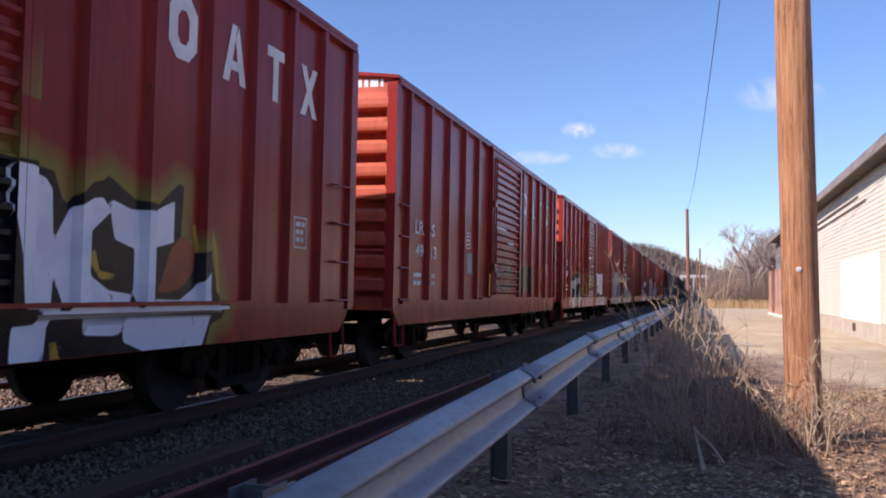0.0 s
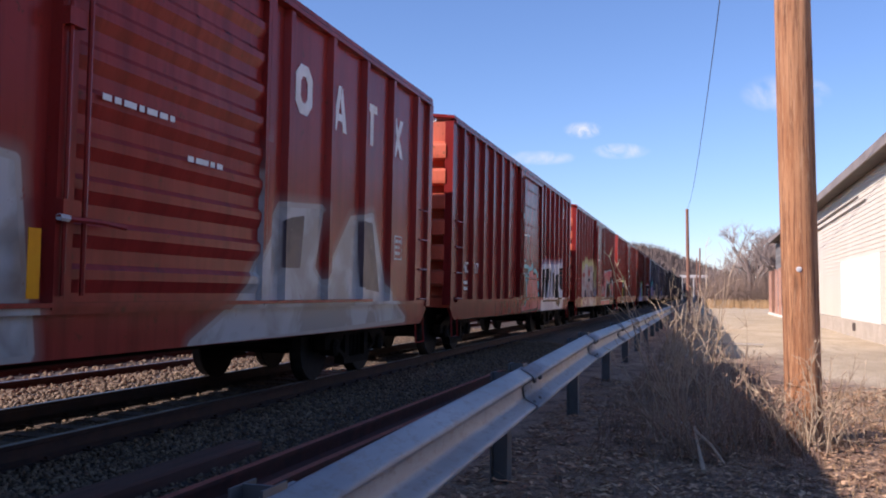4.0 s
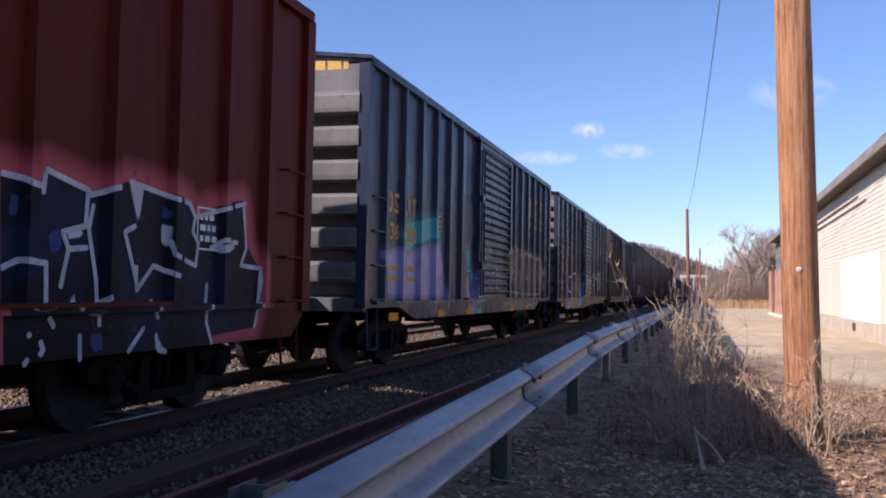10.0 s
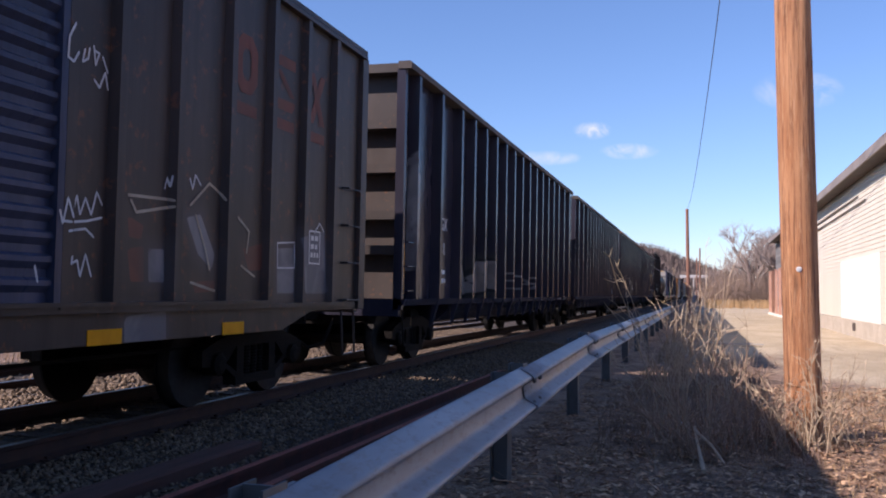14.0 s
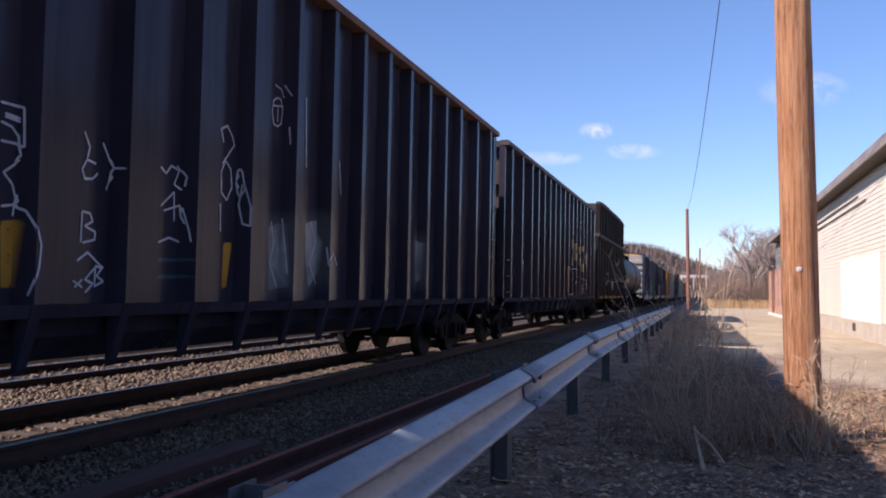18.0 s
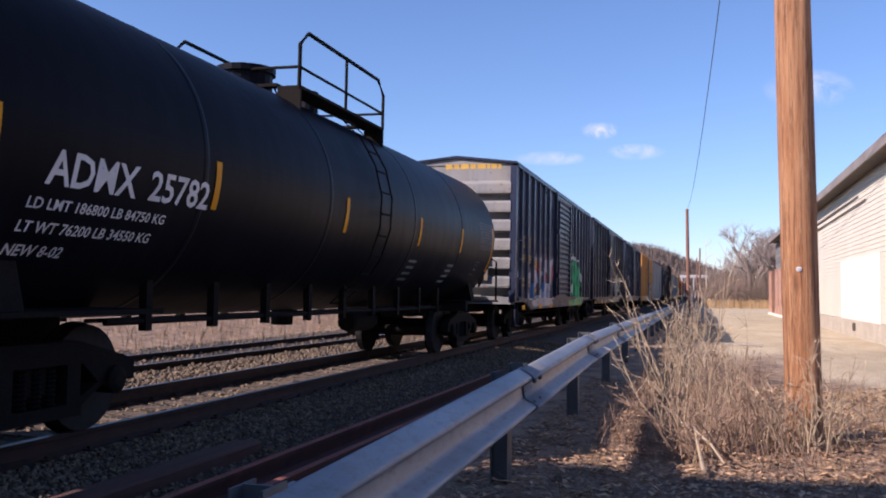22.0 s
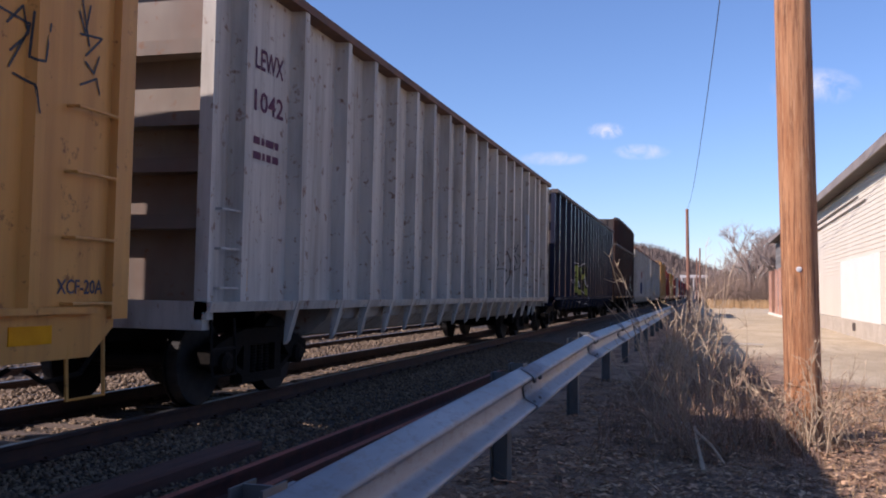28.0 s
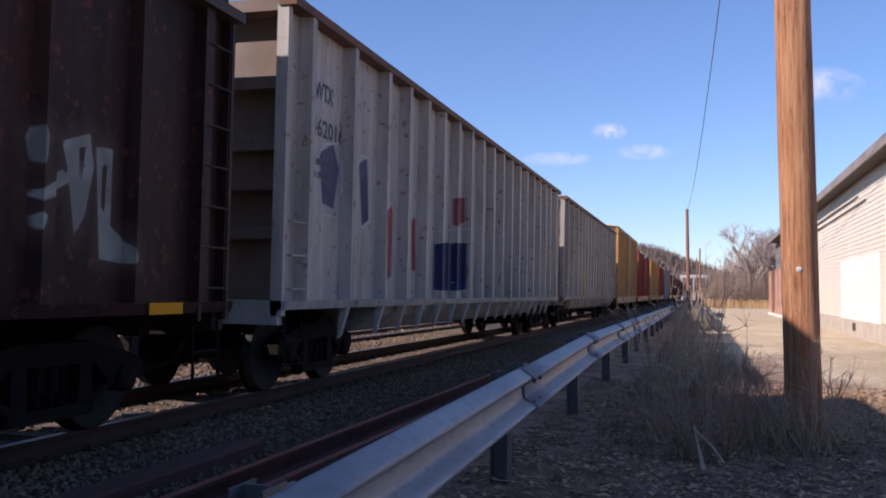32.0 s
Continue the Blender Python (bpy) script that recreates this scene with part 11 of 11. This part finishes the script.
TREES = [bare_tree(3, 20.0, "bare deciduous tree with a broad twiggy crown"), bare_tree(8, 18.5, "bare deciduous tree with fine twigs"), bare_tree(15, 9.0, "slender bare tree beyond the tracks")]
rnd = random.Random(12)


def plant(t, x, y, turn, first=False):
    z = float(ground_height(x, y))
    if first:
        t.matrix_basis = pose(x, y, z - 0.1, 0, 0, turn)
        return t
    return copy_thing(t, pose(x, y, z - 0.1, 0, 0, turn))


plant(TREES[0], 6.6, 128, 20, True)
plant(TREES[1], 9.2, 135, 80, True)
plant(TREES[2], -15.5, 56, 0, True)
for x, y, k in ((12.5, 150, 0), (8.0, 165, 0), (15, 160, 1), (-13.5, 86, 2), (-17, 64, 1), (-16, 74, 2), (-18, 98, 0), (-14.5, 112, 2),
                (-20, 46, 2), (-19, 130, 1), (-16, 150, 2), (6.5, 190, 0), (11, 205, 1), (5.2, 230, 2), (10.6, 126, 1), (9.8, 146, 0), (12.0, 138, 0)):
    plant(TREES[k], x, y, rnd.uniform(0, 360))


def brush(name, count, where, height, mat, seed, label, category="brush", width=0.01, lean=0.5, bend=0.3, forks=0):
    """Many thin upright blades or canes, each of three bent faces."""
    rng = np.random.default_rng(seed)
    x, y = where(rng, count)
    z = ground_height(x, y) - 0.03
    h = height * rng.uniform(0.45, 1.2, count)
    ang = rng.uniform(0, 2 * math.pi, count)
    ln = lean * rng.uniform(0.1, 1.0, count)
    dx, dy = np.cos(ang), np.sin(ang)
    tw = rng.uniform(0, math.pi, count)
    wx, wy = np.cos(tw) * width, np.sin(tw) * width
    rows = []
    for u, k in ((0.0, 1.0), (0.35, 0.85), (0.7, 0.6), (1.0, 0.15)):
        off = ln * h * (u * (1 - bend) + bend * u * u)
        px, py, pz = x + dx * off, y + dy * off, z + h * u * np.sqrt(np.maximum(0.15, 1 - (ln * u) ** 2))
        rows += [np.stack([px - wx * k, py - wy * k, pz], 1), np.stack([px + wx * k, py + wy * k, pz], 1)]
    co = np.stack(rows, 1).reshape(-1, 3)
    quad = np.array([(0, 1, 3, 2), (2, 3, 5, 4), (4, 5, 7, 6)])
    faces = (quad[None] + 8 * np.arange(count)[:, None, None]).reshape(-1, 4)
    me = bpy.data.meshes.new(name)
    me.vertices.add(len(co))
    me.vertices.foreach_set("co", co.ravel())
    me.loops.add(faces.size)
    me.loops.foreach_set("vertex_index", faces.ravel())
    me.polygons.add(len(faces))
    me.polygons.foreach_set("loop_start", np.arange(0, faces.size, 4))
    me.update(calc_edges=True)
    me.materials.append(mat)
    return tagged(new(name, me), label, category, kind="stuff")


def island(name, a, b, c=None):
    n = Nodes(name)
    g = n.t.nodes.new("ShaderNodeNewGeometry")
    col = n.mix(g.outputs["Random Per Island"], a, b)
    if c:
        col = n.mix(n.band(n.noise(1.2, 3, 0.6), 0.45, 0.6), col, c)
    return n.done(col, 0.9)


M_STRAW = island("dry_straw", (0.46, 0.31, 0.15), (0.27, 0.165, 0.08), (0.38, 0.24, 0.11))
M_CANE = island("pale_dry_canes", (0.52, 0.40, 0.265), (0.32, 0.23, 0.15))
M_TWIGGY = island("brown_shrub_twigs", (0.40, 0.27, 0.18), (0.20, 0.125, 0.085))
M_LEAF = island("dead_leaves", (0.15, 0.072, 0.04), (0.62, 0.40, 0.23))
M_BROWNWEED = island("brown_dead_weeds", (0.33, 0.215, 0.15), (0.15, 0.09, 0.065))
M_DULL = island("dull_dead_grass", (0.32, 0.225, 0.14), (0.18, 0.12, 0.075))
M_WOODS = island("far_woods_twigs", (0.10, 0.075, 0.065), (0.17, 0.125, 0.105))
M_THICKET = island("thicket_twigs", (0.20, 0.14, 0.105), (0.30, 0.215, 0.155))


def band_of(x0, x1, y0, y1, bias=1.0):
    def where(rng, n):
        return rng.uniform(x0, x1, n), y0 + (y1 - y0) * rng.uniform(0, 1, n) ** bias
    return where


def clump(cx, cy, sx, sy):
    def where(rng, n):
        return rng.normal(cx, sx, n), rng.normal(cy, sy, n)
    return where


brush("dry_grass_near", 5000, band_of(-0.9, 2.6, 5.2, 13.5), 0.085, M_STRAW, 21, "short dry grass and weeds by the guard rail", "grass", 0.0035, 0.9)
brush("dry_grass_right", 6500, band_of(1.3, 4.6, 5.6, 13.0), 0.085, M_STRAW, 22, "dry tawny grass beside the drive", "grass", 0.004, 0.8)
brush("dry_grass_verge", 4500, band_of(-0.9, 0.6, 12.0, 60.0, 1.6), 0.16, M_DULL, 23, "dry grass along the verge", "grass", 0.006, 0.7)
brush("pole_weeds", 130, clump(0.90, 8.45, 0.24, 0.16), 0.5, M_CANE, 24, "dry weeds round the foot of the pole", "weeds", 0.005, 0.7)
brush("verge_canes", 260, band_of(-0.7, 0.9, 8.0, 16.0), 0.6, M_DULL, 25, "thin dry canes in the verge", "weeds", 0.004, 0.6)
brush("shade_grass", 2600, band_of(-0.95, 0.95, 7.6, 16.0), 0.27, M_BROWNWEED, 35, "long dull dead grass arching beside the guard rail", "grass", 0.0035, 1.1, 0.85)
brush("edge_stalks", 45, band_of(1.5, 3.4, 7.0, 12.5), 0.6, M_CANE, 26, "thin dry stalks in the grass", "weeds", 0.004, 0.35)
brush("far_bank_grass", 9000, band_of(-24, -15.6, 10.0, 60.0, 1.4), 0.16, M_STRAW, 27, "dry grass on the bank beyond the tracks", "grass", 0.012, 0.7)
brush("far_bank_brush", 5000, band_of(-30, -17.0, 14.0, 110.0, 1.3), 0.6, M_DULL, 28, "leafless brush on the bank beyond the tracks", "brush", 0.012, 0.5)
brush("far_thicket", 30000, band_of(1.2, 26, 116, 165), 4.6, M_THICKET, 29, "brown leafless thicket at the end of the drive", "brush", 0.018, 1.3, 0.6)
brush("far_tall_grass", 6000, band_of(0.5, 22, 92, 122), 0.9, M_STRAW, 30, "tawny tall grass at the end of the drive", "grass", 0.02, 0.5)


def hill_spots(rng, n):
    x = rng.uniform(-420, 160, n)
    y = rng.uniform(520, 930, n)
    return x, y


brush("hill_woods", 30000, hill_spots, 9.0, M_WOODS, 31, "dark leafless woods on the distant hill", "woods", 0.45, 0.75)
# added woods on the two hidden slopes, there to block low sky light
brush("right_hill_woods", 15000, lambda rng, n: (rng.uniform(70, 260, n), rng.uniform(-300, 420, n)), 9.0, M_WOODS, 33, "hidden leafless woods added behind the warehouse to darken reflections", "woods", 0.4, 0.5)
brush("rear_hill_woods", 5000, lambda rng, n: (rng.uniform(-200, 120, n), rng.uniform(-320, -70, n)), 9.0, M_WOODS, 34, "unseen leafless woods added behind the yard to cut sky light", "woods", 0.4, 0.5)
brush("left_hill_woods", 9000, band_of(-330, -60, 60, 420), 10.0, M_WOODS, 32, "dark leafless woods on the near hillside", "woods", 0.35, 0.35)

# ---- leaf litter: small curled leaves ----


def litter(count, seed):
    rng = np.random.default_rng(seed)
    x = rng.uniform(-1.6, 2.8, count)
    y = 4.2 + 10.0 * rng.uniform(0, 1, count) ** 1.3
    z = ground_height(x, y) + 0.012
    a = rng.uniform(0, 2 * math.pi, count)
    s = 0.009 + 0.04 * rng.uniform(0, 1, count) ** 2.2
    t = rng.uniform(-0.9, 0.9, count)
    base = np.array([(-1, 0, 0.0), (0, -0.55, 0.25), (1, 0, 0.1), (0, 0.55, 0.3)])
    v = base[None] * s[:, None, None]
    c, sn = np.cos(a)[:, None], np.sin(a)[:, None]
    vx, vy = v[..., 0] * c - v[..., 1] * sn, v[..., 0] * sn + v[..., 1] * c
    vz = v[..., 2] + vx * t[:, None] * 0.5
    co = np.stack([vx + x[:, None], vy + y[:, None], vz + z[:, None] + 0.3 * s[:, None]], 2).reshape(-1, 3)
    me = bpy.data.meshes.new("leaf_litter")
    me.from_pydata(co.tolist(), [], [f for i in range(count) for f in ((4 * i, 4 * i + 1, 4 * i + 2), (4 * i, 4 * i + 2, 4 * i + 3))])
    me.materials.append(M_LEAF)
    return tagged(new("leaf_litter", me), "brown dead leaves scattered on the ground", "leaves", kind="stuff")


litter(24000, 41)
brush("fallen_twigs", 900, band_of(-1.0, 2.4, 4.6, 12.0), 0.32, M_DULL, 36, "small dead twigs strewn over the ground", "twigs", 0.0035, 2.2, 0.5)

# ---- a leafless shrub by the guard rail, and fallen branches ----


def shrub(x, y, height, stems, seed, label, spread=0.45, mat=None, lean=0.0, droop=0.0):
    rnd = random.Random(seed)
    t = thing("shrub", label, "shrub", at=pose(x, y, float(ground_height(x, y)) - 0.05))
    for _ in range(stems):
        m = M()
        a = rnd.uniform(0, 2 * math.pi)
        d = Vector((math.cos(a) * spread * rnd.uniform(0.2, 1.2) - lean * rnd.uniform(0.2, 1.4), math.sin(a) * spread * rnd.uniform(0.2, 1.2), 1)).normalized()
        h = height * rnd.uniform(0.55, 1.1)
        p = Vector((rnd.gauss(0, 0.12), rnd.gauss(0, 0.12), 0))
        pts = [p.copy()]
        for i in range(5):
            d = (d + Vector((rnd.gauss(0, 0.10), rnd.gauss(0, 0.10), rnd.gauss(0.02, 0.05) - droop * i))).normalized()
            p = p + d * h / 5
            pts.append(p.copy())
        m.tube(pts, 0.0075, 5, 0.35)
        for i in range(rnd.randint(5, 9)):
            s = pts[rnd.randint(1, 5)]
            e = (d + Vector((rnd.gauss(0, 0.7), rnd.gauss(0, 0.7), rnd.gauss(0.1, 0.3)))).normalized()
            q = s + e * h * rnd.uniform(0.10, 0.28)
            m.tube([s, s.lerp(q, 0.5) + Vector((0, 0, rnd.gauss(0, 0.02))), q], 0.0045, 4, 0.4)
            for _ in range(2):
                f = (e + Vector((rnd.gauss(0, 0.8), rnd.gauss(0, 0.8), rnd.gauss(0.1, 0.3)))).normalized()
                m.tube([q, q + f * h * rnd.uniform(0.04, 0.12)], 0.0028, 3, 0.4)
        part("stem", m, mat or M_CANE, t)
    return t


shrub(-0.10, 8.35, 1.45, 17, 51, "tall leafless shrub of pale upright canes beside the guard rail", 0.30, None, 0.12, 0.0)
shrub(-0.05, 7.85, 0.85, 15, 56, "broad leafless shrub of fanned brown canes beside the guard rail", 0.65, M_TWIGGY, 0.28, 0.03)
shrub(0.22, 8.05, 0.62, 17, 57, "low tangled leafless shrub of fine brown twigs", 0.75, M_TWIGGY, 0.05, 0.05)
shrub(0.52, 8.25, 0.70, 17, 58, "low tangled leafless shrub of fine brown twigs", 0.60, M_TWIGGY, -0.05, 0.06)
shrub(0.86, 8.30, 0.85, 18, 53, "tangled leafless shrub of arching canes by the pole", 0.45, None, 0.10, 0.06)
shrub(0.30, 11.2, 1.05, 14, 52, "leafless shrub of arching canes beside the guard rail", 0.40, None, 0.2, 0.05)
shrub(-0.25, 14.2, 1.35, 12, 54, "tall leafless shrub of upright canes by the guard rail", 0.22)
shrub(-0.15, 17.0, 1.6, 9, 55, "thin leafless canes at the edge of the drive", 0.3)
m = M()
m.tube([(0, 0, 0.02), (-0.02, 0.35, 0.05), (-0.05, 0.75, 0.12), (-0.07, 1.0, 0.2)], 0.017, 7, 0.7)
m.tube([(-0.07, 0.95, 0.18), (0.06, 0.6, 0.12), (0.15, 0.25, 0.04)], 0.013, 6, 0.6)
tagged(put("fallen_branch", m.mesh("fallen_branch"), M_CANE, None, at=pose(0.02, 6.95, -0.09)), "pale broken branch lying on the leaves", "branch")
m = M()
m.lathe([(0.022, -0.035), (0.028, 0.022), (0.030, 0.026), (0.027, 0.025), (0.020, -0.03)], (0, 0, 0), "z", 14)
tagged(put("paper_cup", m.mesh("paper_cup"), M_DOORW, None, at=pose(-0.21, 9.15, -0.03, 70, 25, 10)), "crumpled white paper cup under the shrub", "litter")
m = M()
m.prism([(-0.10, 0.0), (0.10, 0.0), (0.09, 0.03), (-0.09, 0.025)], -0.9, 0.9)
tagged(put("weathered_plank", m.mesh("weathered_plank"), surf("pale_plank", (0.35, 0.30, 0.24), (0.42, 0.37, 0.3), 4.0), None, at=pose(0.7, 25.5, -0.09, 0, 0, 84)), "pale weathered plank lying across the verge", "plank")

# ---- clouds, far off, that drift ----


def cloud_material():
    n = Nodes("thin_cloud")
    n.t.nodes.remove(n.b)
    # the sheet glows white by itself, standing in for sunlight on the cloud
    d = n.t.nodes.new("ShaderNodeEmission")
    d.inputs["Color"].default_value = (0.93, 0.95, 1.0, 1)
    d.inputs["Strength"].default_value = 0.70
    tr = n.t.nodes.new("ShaderNodeBsdfTransparent")
    mx = n.t.nodes.new("ShaderNodeMixShader")
    k = n.times(n.band(n.noise(1.5, 6, 0.65, None, n.rand()[1], 0.6), 0.35, 0.75), n.attr("core"))
    n.link(n.times(n.band(k, 0.03, 0.75), 0.8), mx.inputs[0])
    n.link(tr.outputs[0], mx.inputs[1])
    n.link(d.outputs[0], mx.inputs[2])
    n.link(mx.outputs[0], n.out.inputs["Surface"])
    return n.mat


M_CLOUD = cloud_material()
CLOUDS = []


def cloud(px, py, w, h, drift, label):
    """A thin drifting cloud four kilometres off, seen in the direction of that spot of the sky; w and h in milliradians."""
    far = 4000.0
    ob_pose = look(EYE, AIM, LEAN)

    def spot(u, v):
        return ob_pose @ Vector((u * far, v * far, -far))
    k = 24
    verts, core = [], []
    for i in range(k + 1):
        for j in range(k + 1):
            a, b = 2 * i / k - 1, 2 * j / k - 1
            verts.append((a * 1.0, b * h / w, 0.06 * (1 - a * a) * (1 - b * b)))
            core.append(max(0.0, 1 - math.hypot(a, b) ** 1.6))
    me = bpy.data.meshes.new("cloud")
    me.from_pydata(verts, [], [(i * (k + 1) + j, (i + 1) * (k + 1) + j, (i + 1) * (k + 1) + j + 1, i * (k + 1) + j + 1) for i in range(k) for j in range(k)])
    me.attributes.new("core", "FLOAT", "POINT").data.foreach_set("value", core)
    me.materials.append(M_CLOUD)
    ob = tagged(new("cloud", me), label, "cloud", "clouds")
    ob.scale = (w * far / 1000, w * far / 1000, w * far / 1000)
    turn = ob_pose.to_3x3().to_4x4()
    CLOUDS.append((ob, [(0.0, Matrix.Translation(spot(px, py)) @ turn), (32.0, Matrix.Translation(spot(px + drift[0], py + drift[1])) @ turn)]))


cloud(0.1505, 0.1310, 24, 11, (0.034, -0.001), "small white cloud drifting over the train")
cloud(0.1030, 0.1005, 46, 9, (0.020, -0.001), "thin white streak of cloud over the train")
cloud(0.1920, 0.1080, 36, 10, (0.030, -0.001), "faint white cloud low over the hill")
cloud(0.3720, 0.1700, 54, 24, (0.044, 0.010), "soft white cloud behind the pole")


# ---- what moves: the cars, their wheels, the clouds ----
def motions():
    for car, n in CARS:
        walk(car, [(t, pose(TRACK_X, n - travelled(t), 0, 0, CANT, 0)) for t in range(33)])
    for w, n, axle, dy in WHEELS:
        rows = [(0.0, pose(0, dy, 0.457))]
        for i in range(961):
            t = i / 30.0
            y = n + axle - travelled(t)
            if -14.0 < y < 34.0 and i > 0:
                rows.append((t, pose(0, dy, 0.457, math.degrees(travelled(t) / 0.457) % 360.0)))
        if len(rows) > 1:
            rows[0] = (0.0, pose(0, dy, 0.457, math.degrees(travelled(rows[1][0]) / 0.457) % 360.0 - 40.0))
        if rows[-1][0] < 32.0:
            rows.append((32.0, rows[-1][1]))
        walk(w, rows)
    for ob, rows in CLOUDS:
        walk(ob, rows)


motions()
